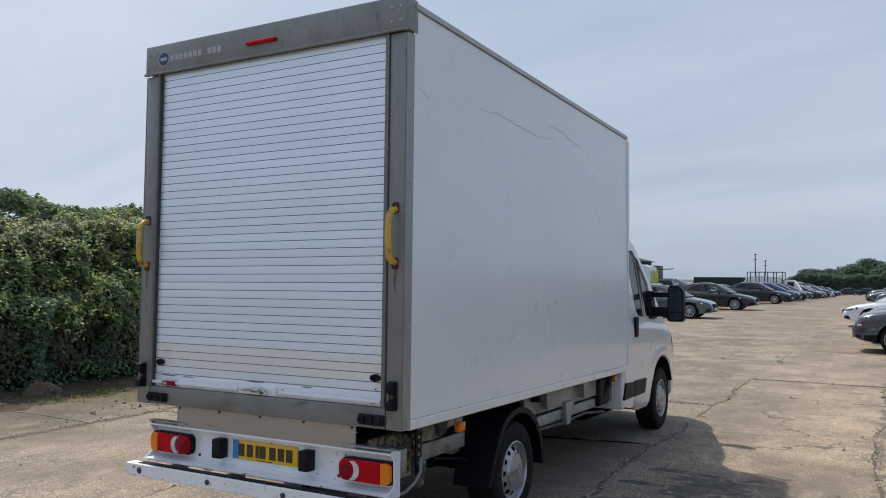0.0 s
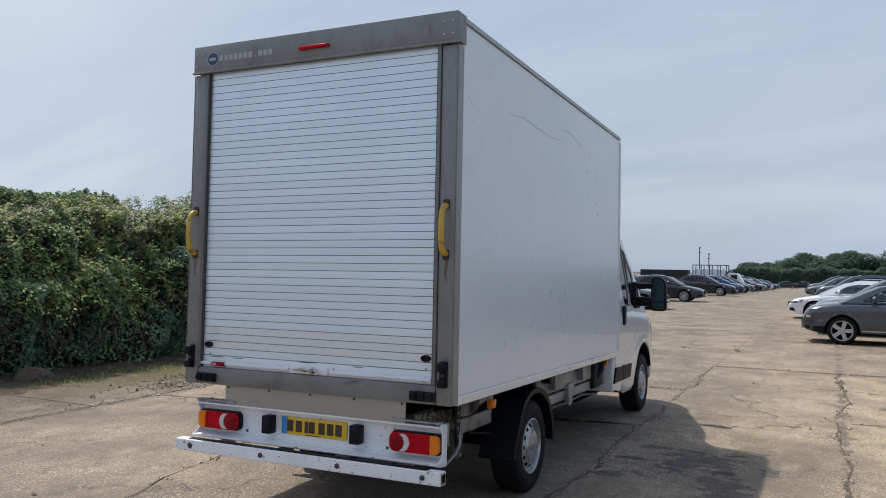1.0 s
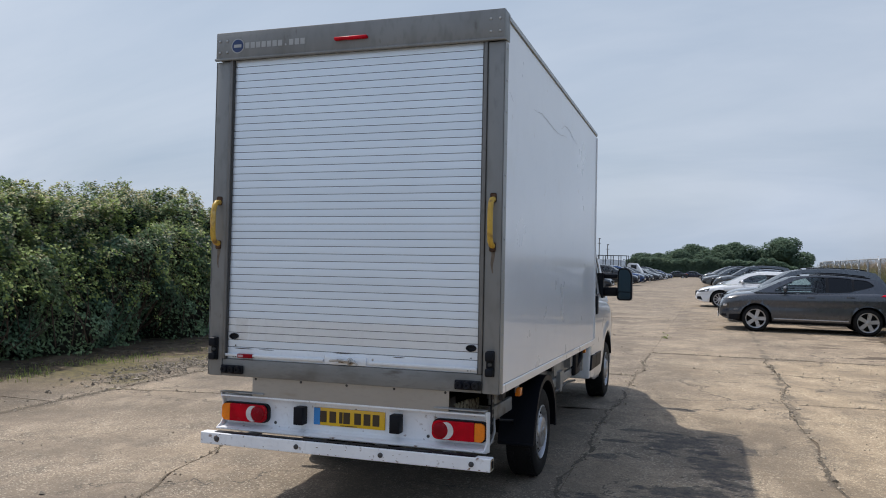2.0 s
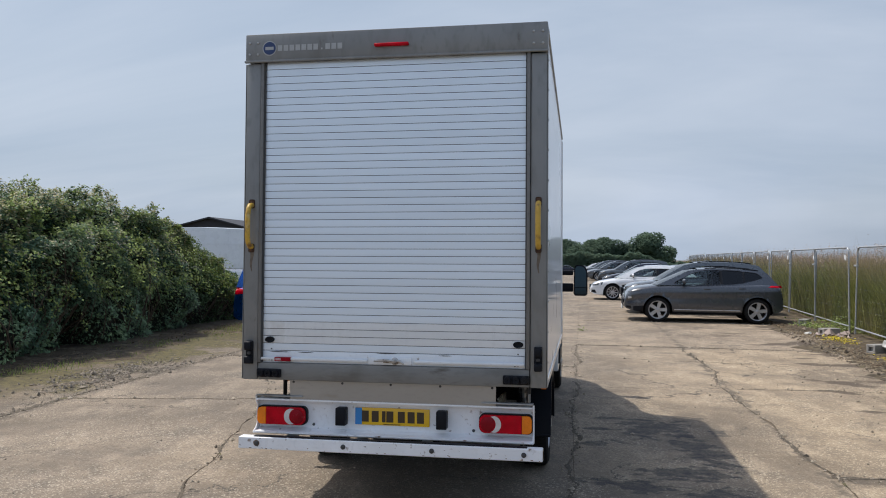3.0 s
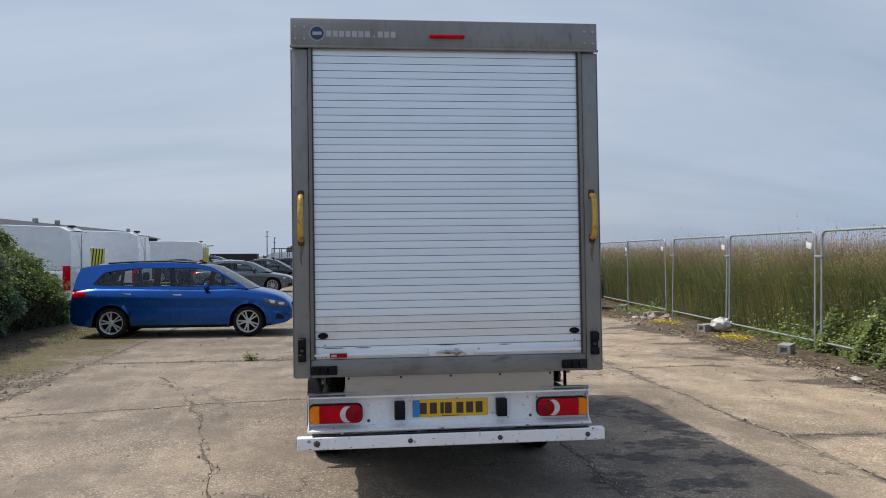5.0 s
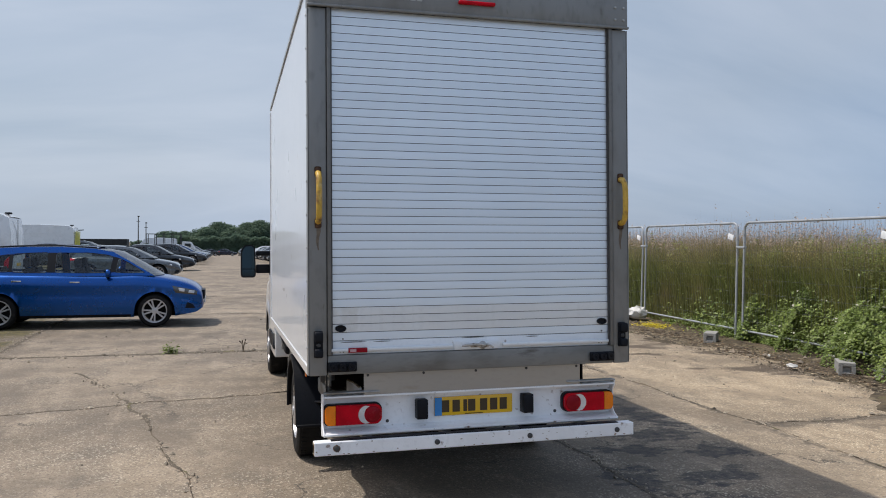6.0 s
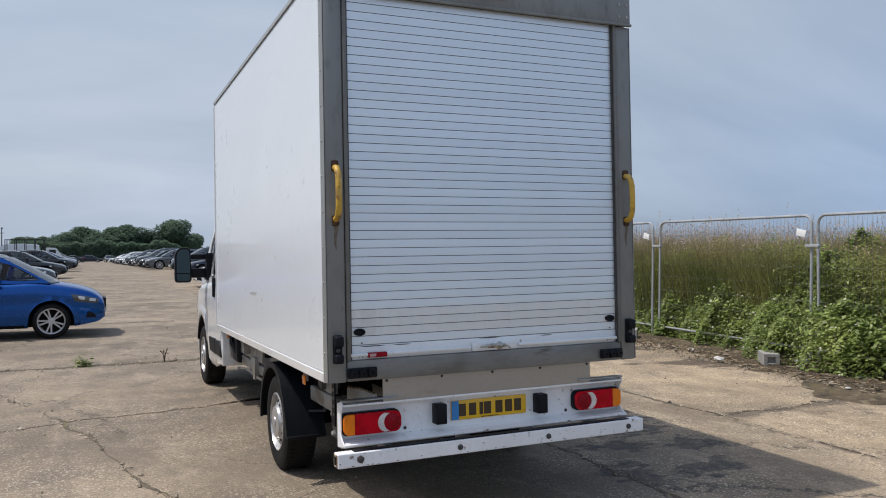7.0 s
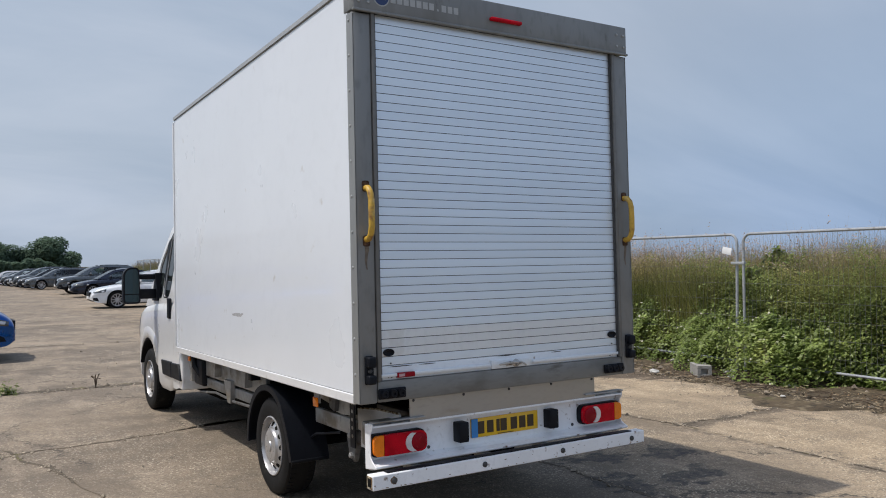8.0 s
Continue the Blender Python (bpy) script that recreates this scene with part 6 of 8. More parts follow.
for s in (-1, 1):
    # tall door mirror on two arms, door handle, seat
    def mirror_outline(k, z0, z1):
        """Tall rounded plate, broadly curved at its outer top corner; k shrinks it."""
        out = []
        for cx, cz, r, a0 in ((0.10 - 0.035, 1.345 + 0.035, 0.035, 0), (-0.095 + 0.04, 1.345 + 0.04, 0.04, -90), (-0.085 + 0.05, 1.745 - 0.05, 0.05, -180), (0.085 - 0.075, 1.745 - 0.105, 0.09, -270)):
            for i in range(7):
                a = radians(a0 - 90 * i / 6)
                px, pz = 0.92 * (cx + r * math.cos(a)), cz + r * (1.0 if r < 0.06 else 1.15) * math.sin(a)
                out.append((s * (1.26 + px * k), min(z1, max(z0, 1.545 + (pz - 1.545) * (0.5 + 0.5 * k)))))
        return out

    bm = extrude_outline(bmesh.new(), mirror_outline(1.0, 0, 9), "y", 5.20, 5.335)
    bmesh.ops.bevel(bm, geom=[e for e in bm.edges if e.verts[0].co.y > 5.3 and e.verts[1].co.y > 5.3], offset=0.045, segments=4, affect="EDGES")
    mir = part("door_mirror", bm, M_BLACK, van, "tall black door mirror")
    for z0, z1 in ((1.455, 9), (0, 1.445)):
        part("mirror_glass", extrude_outline(bmesh.new(), mirror_outline(0.82, z0, z1), "y", 5.194, 5.202), M_MIRROR, mir)
    for z, hh in ((1.45, 0.055), (1.64, 0.03)):
        a = sorted((s * 0.97, s * 1.17))
        part("mirror_arm", bx(a[0], a[1], 5.24, 5.32, z - hh, z + hh, bevel=0.015), M_BLACK, mir)
    bm = bmesh.new()
    extrude_outline(bm, [(5.16, 1.37), (5.42, 1.37), (5.36, 1.50), (5.26, 1.68), (5.22, 1.68)], "x", *sorted((s * 0.95, s * 1.005)))
    part("mirror_base", bm, M_BLACK, mir)
    part("cab_door_handle", bx(s * 1.018 - 0.016, s * 1.018 + 0.016, 4.495, 4.60, 1.195, 1.41, bevel=0.0155, seg=4), M_BLACK, van, "black upright door handle")
    part("seat", bx(s * 0.45 - 0.25, s * 0.45 + 0.25, 4.35, 4.55, 0.9, 1.75, bevel=0.06), M_SEAT, van)
    # black lip of the front wheel arch
    bm = bmesh.new()
    zc, yc = 0.455, 5.60
    arc = [(yc + 0.492 * math.cos(a), zc + 0.492 * math.sin(a)) for a in np.linspace(0.35, math.pi - 0.75, 22)]
    lip = [(yc + 0.468 * math.cos(a), zc + 0.468 * math.sin(a)) for a in np.linspace(math.pi - 0.75, 0.35, 22)]
    extrude_outline(bm, arc + lip, "x", *sorted((s * 0.80, s * 1.012)))
    part("arch_lip", bm, M_BLACK, van)
    # swelling of the wing over the wheel
    bm = bmesh.new()
    ring = []
    for k in range(19):
        a = 0.45 + (math.pi - 1.0) * k / 18
        row = []
        for r, d in ((0.485, 0.005), (0.50, 0.022), (0.55, 0.026), (0.61, 0.016), (0.68, -0.006)):
            taper = math.sin(math.pi * (k + 1.5) / 21) ** 0.6
            yy = yc + r * math.cos(a)
            fl = 0.26 * max(0.0, (yy - 5.79) / 0.8) ** 2.4 * 1.02
            row.append(bm.verts.new((s * (1.005 - fl + d * taper), yy, zc + r * math.sin(a))))
        ring.append(row)
    for p, q in zip(ring, ring[1:]):
        for k in range(4):
            bm.faces.new((p[k], p[k + 1], q[k + 1], q[k]))
    part("wing_flare", bm, M_WHITE, van, smooth=60)
    # lower rear corner of the cab and the black rubbing strip in two pieces
    part("cab_corner", bx(*sorted((s * 0.55, s * 1.012)), 4.075, 4.20, 0.50, 0.872, bevel=0.02, seg=3), M_WHITE, van)
    part("inner_arch", bx(*sorted((s * 0.62, s * 0.78)), 5.1, 6.1, 0.45, 0.97), M_DARK, van)
    for ya, yb, za, zb in ((4.085, 4.45, 0.0, 0.0), (4.46, 4.90, 0.0, -0.004)):
        bm = bmesh.new()
        sk = 0.08 if ya < 4.2 else 0.0
        ek = 0.0 if ya < 4.2 else 0.07
        extrude_outline(bm, [(ya, 0.592), (yb - ek, 0.596), (yb, 0.747), (ya + sk, 0.755)], "x", *sorted((s * 1.0, s * 1.032)))
        bmesh.ops.bevel(bm, geom=bm.edges[:], offset=0.006, segments=1, affect="EDGES")
        part("rubbing_strip", bm, M_BLACK, van, "black plastic rubbing strip")
# air deflector that joins the cab roof to the cargo box
bm = bmesh.new()
rows = []
for i in range(9):
    f = i / 8
    z = 2.33 + f * 0.80
    y = Y1 + 0.035 + 0.55 * (1 - f) ** 1.6
    w = 0.80 + 0.14 * f
    rows.append([bm.verts.new((w * g, y - 0.12 * g * g * (1 - f * 0.6), z)) for g in np.linspace(-1, 1, 13)] + [bm.verts.new((w, Y1 + 0.03, z)), bm.verts.new((-w, Y1 + 0.03, z))])
for a, b in zip(rows, rows[1:]):
    n = len(a)
    for i in range(n):
        bm.faces.new((a[i], a[(i + 1) % n], b[(i + 1) % n], b[i]))
bm.faces.new(rows[-1])
bmesh.ops.recalc_face_normals(bm, faces=bm.faces)
part("air_deflector", bm, M_WHITE, van, "white moulded air deflector over the cab")
# square-edged fairing on the front of the cargo box, rounded below
for x0, x1 in ((-BW + 0.01, BW - 0.01),):
    bm = bmesh.new()
    pts = [(Y1 + 0.029, 2.05), (Y1 + 0.029, ZF - 0.02), (Y1 + 0.13, ZF - 0.03), (Y1 + 0.14, ZF - 0.08), (Y1 + 0.14, 2.30), (Y1 + 0.12, 2.18), (Y1 + 0.08, 2.08)]
    extrude_outline(bm, pts, "x", x0, x1)
    bmesh.ops.bevel(bm, geom=bm.edges[:], offset=0.02, segments=2, affect="EDGES")
    part("front_fairing", bm, M_WHITE, van)


# ---- parked cars ----
RIGHT, LEFT = 90, -90
car("blue_people_carrier", "shiny metallic blue people carrier with silver alloy wheels", MPV, P_BLUE, pose(-2.865 + 4.47 / 2 - 3.58, 11.66 + 0.77, 0, 0, 0, LEFT), "parked cars")
car("grey_crossover", "dark grey crossover car with black wheel arches", SUV, P_GREY, pose(3.34 + 3.28 - 4.17 / 2, 17.42 + 0.77, 0, 0, 0, RIGHT), "parked cars")
protos = {}


def park(key, sp, pm, label, x_front, y, facing):
    """A car whose nose is at x_front; alike cars share their meshes."""
    x = x_front + (sp["L"] / 2 if facing == RIGHT else -sp["L"] / 2)
    m = pose(x, y, fall(y), 0, 0, facing + random.uniform(-1.2, 1.2))
    if (key, pm.name) in protos:
        return copy_thing(protos[key, pm.name], m)
    protos[key, pm.name] = car(key, label, sp, pm, m, "parked cars")
    return protos[key, pm.name]


park("sport_utility", BIGSUV, P_MID, "mid grey sport utility car parked beside the crossover", 2.55, 21.4, RIGHT)
park("white_hatchback", HATCH, P_WHITE, "white hatchback with multi-spoke wheels", 1.65, 29.2, RIGHT)
park("hatchback", HATCH, P_MID, "grey hatchback on concrete", 3.1, 33.0, RIGHT)
park("coupe", SALOON, P_NAVY, "dark navy saloon with glossy paint", 2.4, 41.0, RIGHT)
park("sport_utility", BIGSUV, P_MID, "grey sport utility car", 2.3, 46.5, RIGHT)
park("estate_car", ESTATE, P_MID, "mid grey estate car with roof rails", 1.5, 57.5, RIGHT)
park("saloon", SALOON, P_BLACK, "black saloon with alloy wheels", -3.2, 42.3, LEFT)
park("hatchback", HATCH, P_MID, "grey hatchback on the far side of the yard", -3.4, 31.8, LEFT)
park("saloon", SALOON, P_BLACK, "black saloon with alloy wheels", -2.85, 55.3, LEFT)
park("hatchback", HATCH, P_BLUE2, "deep blue hatchback parked on concrete", -2.9, 61.5, LEFT)
rows_right = [(62, "estate_car", ESTATE, P_BLACK), (66, "sport_utility", BIGSUV, P_MID), (70, "hatchback", HATCH, P_SILVER), (75, "saloon", SALOON, P_BLACK), (80, "sport_utility", BIGSUV, P_MID), (86, "hatchback", HATCH, P_WHITE), (92, "saloon", SALOON, P_NAVY), (98, "hatchback", HATCH, P_SILVER), (105, "sport_utility", BIGSUV, P_WHITE), (112, "hatchback", HATCH, P_MID), (120, "saloon", SALOON, P_BLACK), (128, "hatchback", HATCH, P_WHITE)]
for y, key, sp, pm in rows_right:
    park(key, sp, pm, "car in a long row on the concrete yard", 1.4 - (y - 62) * 0.01, y, RIGHT)
for y, key, sp, pm in [(67, "saloon", SALOON, P_NAVY), (72, "hatchback", HATCH, P_MID), (84, "saloon", SALOON, P_BLACK), (90, "hatchback", HATCH, P_SILVER), (97, "sport_utility", BIGSUV, P_MID), (104, "hatchback", HATCH, P_WHITE), (112, "saloon", SALOON, P_BLACK), (121, "hatchback", HATCH, P_BLUE2)]:
    park(key, sp, pm, "car in a long row on the concrete yard", -2.9 - (y - 62) * 0.01, y, LEFT)
for i, (x, y) in enumerate(((-9.0, 47.5), (-9.4, 53.0), (-9.2, 58.5), (-10.0, 68.0), (-10.3, 75.0), (-17.5, 64.0), (-17.8, 72.0), (-18.2, 81.0), (-18.6, 92.0), (-11.0, 88.0), (-25.0, 96.0), (-22.0, 110.0))):
    key, sp, pm = [("saloon", SALOON, P_BLACK), ("hatchback", HATCH, P_MID), ("sport_utility", BIGSUV, P_MID), ("hatchback", HATCH, P_SILVER)][i % 4]
    park(key, sp, pm, "car in a second row on the concrete yard", x, y, LEFT)
for i in range(19):
    key, sp, pm = [("hatchback", HATCH, P_MID), ("saloon", SALOON, P_BLACK), ("hatchback", HATCH, P_SILVER), ("saloon", SALOON, P_BLACK), ("saloon", SALOON, P_NAVY)][i % 5]
    ob = park(key, sp, pm, "car in a far row across the yard", 0, 0, RIGHT)
    ob.matrix_basis = pose(-16 + i * 3.6, 172 + 2 * math.sin(i * 1.7), fall(172), 0, 0, (90, -90, 180)[i % 3] + random.uniform(-6, 6))


# ---- fence ----
M_FENCE = mat("galvanised_fence_tube", (0.38, 0.40, 0.42), 0.5, 0.35, 0.12, 6.0, 30.0, spots=[((0.2, 0.18, 0.15), 0.3, 9.0)])
M_WIRE = mat("dull_fence_wire", (0.26, 0.265, 0.27), 0.6, 0.5, 0.15, 6.0)
M_TAG = mat("white_plastic_tag", (0.74, 0.75, 0.76), 0.5, 0, 0.05, 9.0)
M_BLOCK = mat("hollow_concrete_block", (0.30, 0.29, 0.27), 0.9, 0, 0.15, 6.0, 50.0, bump=0.4, bscale=60)
M_BAG = mat("white_sack", (0.62, 0.61, 0.58), 0.6, 0, 0.1, 6.0, 30.0, bump=0.4, bscale=14)


def fence_x(y):
    return 6.60 + 0.057 * y


def fence_panel():
    p = thing("mesh_fence", "galvanised steel mesh fence panel with rounded top corners", "fence", "temporary fence")
    w, h, r = 3.42, 2.04, 0.13
    pts = [(0, 0, 0.06), (0, 0, h - r)] + [(0, r - r * math.cos(a), h - r + r * math.sin(a)) for a in np.linspace(0.2, math.pi / 2, 6)]
    pts += [(0, w - r + r * math.sin(a), h - r + r * math.cos(a)) for a in np.linspace(0.0, math.pi / 2, 6)] + [(0, w, h - r), (0, w, 0.06)]
    part("tube_outline", tube(bmesh.new(), pts, 0.021, 8), M_FENCE, p)
    part("bottom_tube", tube(bmesh.new(), [(0, 0, 0.20), (0, w, 0.20)], 0.018, 8), M_FENCE, p)
    vs, fs = [], []

    def wire(a, b, t):
        n = len(vs)
        vs.extend([(t, a[0], a[1]), (-t, a[0], a[1]), (-t, b[0], b[1]), (t, b[0], b[1])])
        fs.append((n, n + 1, n + 2, n + 3))
        n = len(vs)
        if abs(a[0] - b[0]) < 1e-6:
            vs.extend([(0, a[0] - t, a[1]), (0, a[0] + t, a[1]), (0, b[0] + t, b[1]), (0, b[0] - t, b[1])])
        else:
            vs.extend([(0, a[0], a[1] - t), (0, a[0], a[1] + t), (0, b[0], b[1] + t), (0, b[0], b[1] - t)])
        fs.append((n, n + 1, n + 2, n + 3))
    k = int(w / 0.07)
    for i in range(1, k):
        y = w * i / k
        wire((y, 0.14), (y, h - 0.01 if r < y < w - r else h - 0.06), 0.0015)
    for i in range(1, 8):
        z = 0.14 + (h - 0.14) * i / 8
        wire((0, z), (w, z), 0.0015)
    part("clamp", bx(-0.03, 0.03, w - 0.03, w + 0.21, 1.60, 1.64, bevel=0.008), M_FENCE, p)
    tag = part("tag", bx(-0.004, 0.004, -0.085, 0.085, -0.05, 0.05, bevel=0.002), M_TAG, p, "small white plastic tag")
    tag.matrix_basis = pose(-0.030, 0.16, 1.80, 12, 0, 0)
    ob = raw_mesh("wire_mesh", vs, fs, M_WIRE, p)
    ob["kind"] = "stuff"
    return p


panel = fence_panel()
ends = [-3.55, 0.0, 3.56, 7.18, 10.82, 14.62, 18.2, 21.8, 25.4, 29.0, 32.6, 36.2, 39.8, 43.4, 47.0, 50.6, 54.2, 57.8, 61.4, 65.0]
for i, (a, b) in enumerate(zip(ends, ends[1:])):
    xa, xb = fence_x(a), fence_x(b)
    ang = -math.degrees(math.atan2(xb - xa, b - a)) + random.uniform(-0.6, 0.6)
    m = pose(xa, a + 0.07, fall(a), 0, random.uniform(-1.2, 1.2), ang)
    if i == 0:
        panel.matrix_basis = m
    else:
        copy_thing(panel, m)


def hollow_block(name, label, m, category="block"):
    bm = bmesh.new()
    w, d, h, t = 0.20, 0.42, 0.17, 0.045
    box(bm, -w / 2, w / 2, -d / 2, d / 2, 0, t, bevel=0.006)
    box(bm, -w / 2, w / 2, -d / 2, d / 2, h - t, h, bevel=0.006)
    for x in (-w / 2, w / 2 - 0.05):
        box(bm, x, x + 0.05, -d / 2, d / 2, t, h - t, bevel=0.004)
    box(bm, -w / 2 + 0.05, w / 2 - 0.05, -d / 2 + 0.05, d / 2 - 0.05, t, h - t)
    ob = link_mesh(name, bm, M_BLOCK, None, smooth=20)
    ob.matrix_basis = m
    return tagged(ob, label, category, "fence blocks")


for x, y, rz in ((6.12, 3.72, -35), (6.36, 7.0, -40), (6.72, 10.72, -62), (6.85, 14.2, -70), (7.05, 17.0, -30)):
    hollow_block("concrete_block", "grey hollow concrete fence foot lying on soil", pose(x, y, 0.02, 0, 0, rz))
bm = bmesh.new()
bmesh.ops.create_icosphere(bm, subdivisions=3, radius=1)
for v in bm.verts:
    n = noise.noise(v.co * 2.1) * 0.25 + noise.noise(v.co * 5.0) * 0.10
    v.co = Vector((v.co.x * 0.21, v.co.y * 0.16, max(-0.02, v.co.z * 0.14 + 0.09))) * (1 + 1.3 * n)
bag = link_mesh("sack", bm, M_BAG, None)
bag.location = (6.95, 10.55, 0.10)
tagged(bag, "crumpled white plastic sack on a fence foot", "sack")

# ---- vans and other vehicles behind the blue car ----
VANSP = dict(L=5.9, W=2.0, sill=0.32, r=0.35, axles=(1.05, 4.75), wr=0.86, taper=0.02, flat_tail=True,
    top=[(0, 1.28), (4.0, 1.28), (4.6, 1.26), (5.1, 1.2), (5.5, 1.06), (5.8, 0.92), (5.86, 0.8), (5.9, 0.66)],
    gh=[(0.02, 1.28), (0.03, 1.9), (0.10, 2.40), (0.35, 2.52), (2.0, 2.58), (3.4, 2.56), (3.8, 2.46), (4.4, 1.85), (5.0, 1.27)], gh_rear=2, gh_front=3,
    win=[[(3.35, 1.38), (3.35, 1.95), (3.8, 1.97), (4.2, 1.75), (4.42, 1.38)]],
    tail=[[(0.01, 0.85), (0.16, 0.85), (0.16, 1.24), (0.01, 1.24)]], head=[[(5.45, 0.8), (5.82, 0.76), (5.8, 0.86), (5.4, 1.0)]],
    seams=((0.35, 0.45, 0.35, 1.26), (3.2, 0.45, 3.2, 1.26)), mirror=(4.4, 1.35), trim=[[(1.5, 0.42), (4.3, 0.42), (4.3, 0.52), (1.5, 0.52)]], style=STYLE10, rim_mat=M_SILVER, seats=(3.6,), body_name="body")
M_CHEVRON = mat("yellow_reflective_panel", (0.70, 0.62, 0.03), 0.4, 0, 0.05, 6.0)


def panel_van(label, x_tail, y, mirrored=False, lamp=True):
    v = car("panel_van", label, VANSP, P_WHITE, pose(x_tail - 5.9 / 2, y, 0, 0, 0, 90), "panel vans", category="van")
    for s in (-1, 1):
        bm = bx(s * 0.985 - 0.02, s * 0.985 + 0.005, -2.955, -2.74, 0.70, 1.40, bevel=0.008)
        part("tail_lamp", bm, M_RED, v, "tall red tail lamp")
    part("rear_door_seam", bx(-0.003, 0.003, -2.952, -2.93, 0.45, 2.35), M_STEEL, v)
    part("roof_aerial", bx(-0.12, 0.12, -2.75, -2.55, 2.53, 2.60, bevel=0.03), M_BLACK, v)
    for z, l in ((2.05, 3.0), (1.42, 3.0)):
        for s in (-1, 1):
            part("side_crease", bx(s * 0.93 - 0.004 if z > 1.5 else s * 0.975 - 0.004, s * 0.93 + 0.004 if z > 1.5 else s * 0.975 + 0.004, -2.4, 0.3, z - 0.006, z + 0.006), P_WHITE, v)
    return v


panel_van("tall white panel van with red tail lamps, parked nose away", -8.75, 19.5)
panel_van("tall white panel van beside another white van", -8.36, 25.2)
v3 = panel_van("white panel van with yellow chevrons on its tail", -10.3, 48.0)
for i in range(6):
    bm = bmesh.new()
    x = -0.95 + i * 0.32
    extrude_outline(bm, [(x - 0.02, 0.9), (x + 0.14, 0.9), (min(0.93, x + 0.62), 2.2), (min(0.90, x + 0.46), 2.2)], "y", -2.975, -2.958)
    part("chevron", bm, M_CHEVRON, v3)
v4 = panel_van("white van with yellow and black chevrons on its tail", -9.2, 22.2)
v4.matrix_basis = v4.matrix_basis @ Matrix.Diagonal((0.98, 1, 0.80, 1))
for i in range(6):
    bm = bmesh.new()
    x = -0.95 + i * 0.32
    extrude_outline(bm, [(x - 0.02, 0.9), (x + 0.14, 0.9), (min(0.93, x + 0.62), 2.42), (min(0.90, x + 0.46), 2.42)], "y", -2.975, -2.958)
    part("chevron", bm, M_CHEVRON, v4)
part("chevron_panel", bx(-0.93, 0.93, -2.962, -2.945, 0.88, 2.40), M_BLACK, v4, "black tail panel behind the chevrons")

# truck with a cage body
M_FRAME = mat("grey_cage_tube", (0.04, 0.04, 0.042), 0.5, 0.4, 0.1, 5.0)
cage = thing("cage_truck", "white truck with an open steel cage body", "truck", at=pose(-6.0, 76, fall(76)))
part("load_bed", bx(-2.85, 0.3, -1.0, 1.0, 0.75, 0.95, bevel=0.02), M_FRAME, cage)
for x in np.linspace(-2.80, 0.25, 5):
    for y in (-0.98, 0.98):
        part("cage_post", bx(x - 0.035, x + 0.035, y - 0.035, y + 0.035, 0.95, 2.57), M_FRAME, cage)
for z in (1.5, 2.54):
    for y in (-0.98, 0.98):
        part("cage_bar", bx(-2.83, 0.28, y - 0.025, y + 0.025, z - 0.03, z + 0.03), M_FRAME, cage)
bm = bmesh.new()
extrude_outline(bm, [(0.4, 0.5), (1.75, 0.5), (1.75, 0.95), (1.6, 1.15), (1.2, 1.8), (0.4, 1.85)], "y", -0.95, 0.95)
bmesh.ops.bevel(bm, geom=bm.edges[:], offset=0.05, segments=2, affect="EDGES")
part("cab", bm, M_WHITE, cage)
part("cab_window", bx(0.65, 1.2, -0.965, -0.94, 1.2, 1.65, bevel=0.01), M_DGLASS, cage)
for x in (-2.3, 1.6):
    for y in (-0.88, 0.88):
        part("wheel", lathe(bmesh.new(), [(0.2, -0.1), (0.36, -0.1), (0.36, 0.1), (0.2, 0.1)], 24, "y", (x, y, 0.36)), M_RUBBER, cage)
v5 = panel_van("distant white panel van in the row", -11.5, 176.0)
v5.matrix_basis = pose(-14.45, 176, fall(176), 0, 0, -90)
v6 = panel_van("white panel van standing behind the cage truck", -5.9, 79.5)
v6.matrix_basis = pose(-8.6, 79.5, fall(79.5), 0, 0, 90) @ Matrix.Diagonal((1, 0.80, 0.86, 1))
M_CONT = mat("dark_container_steel", (0.025, 0.028, 0.03), 0.6, 0.2, 0.2, 2.0)
c = thing("container", "long dark steel container behind the parked cars", "container", at=pose(-16.5, 103, fall(103)))
part("container_wall", bx(-3.0, 3.0, -1.2, 1.2, 0.0, 2.43, bevel=0.03), M_CONT, c)
for i in range(24):
    part("rib", bx(-2.9 + i * 0.25, -2.8 + i * 0.25, -1.24, -1.19, 0.1, 2.33), M_CONT, c)
M_GREENSTEEL = mat("dark_green_steel", (0.018, 0.030, 0.026), 0.5, 0.2, 0.2, 2.0)
g = thing("green_container", "dark green steel container with a slim arm", "container", at=pose(-14.1, 59.5, fall(61)))
part("container_wall", bx(-0.9, 1.05, -1.5, 1.5, 0.0, 2.72, bevel=0.03), M_GREENSTEEL, g)
for i in range(6):
    part("rib", bx(-0.85 + i * 0.32, -0.75 + i * 0.32, -1.54, -1.49, 0.1, 2.6), M_GREENSTEEL, g)
part("arm", tube(bmesh.new(), [(1.05, -1.0, 2.45), (2.0, -1.0, 2.42), (2.5, -1.0, 2.46)], 0.035, 6), M_GREENSTEEL, g)
M_WOODPOLE = mat("pole_timber", (0.08, 0.07, 0.06), 0.8, 0, 0.2, 4.0)
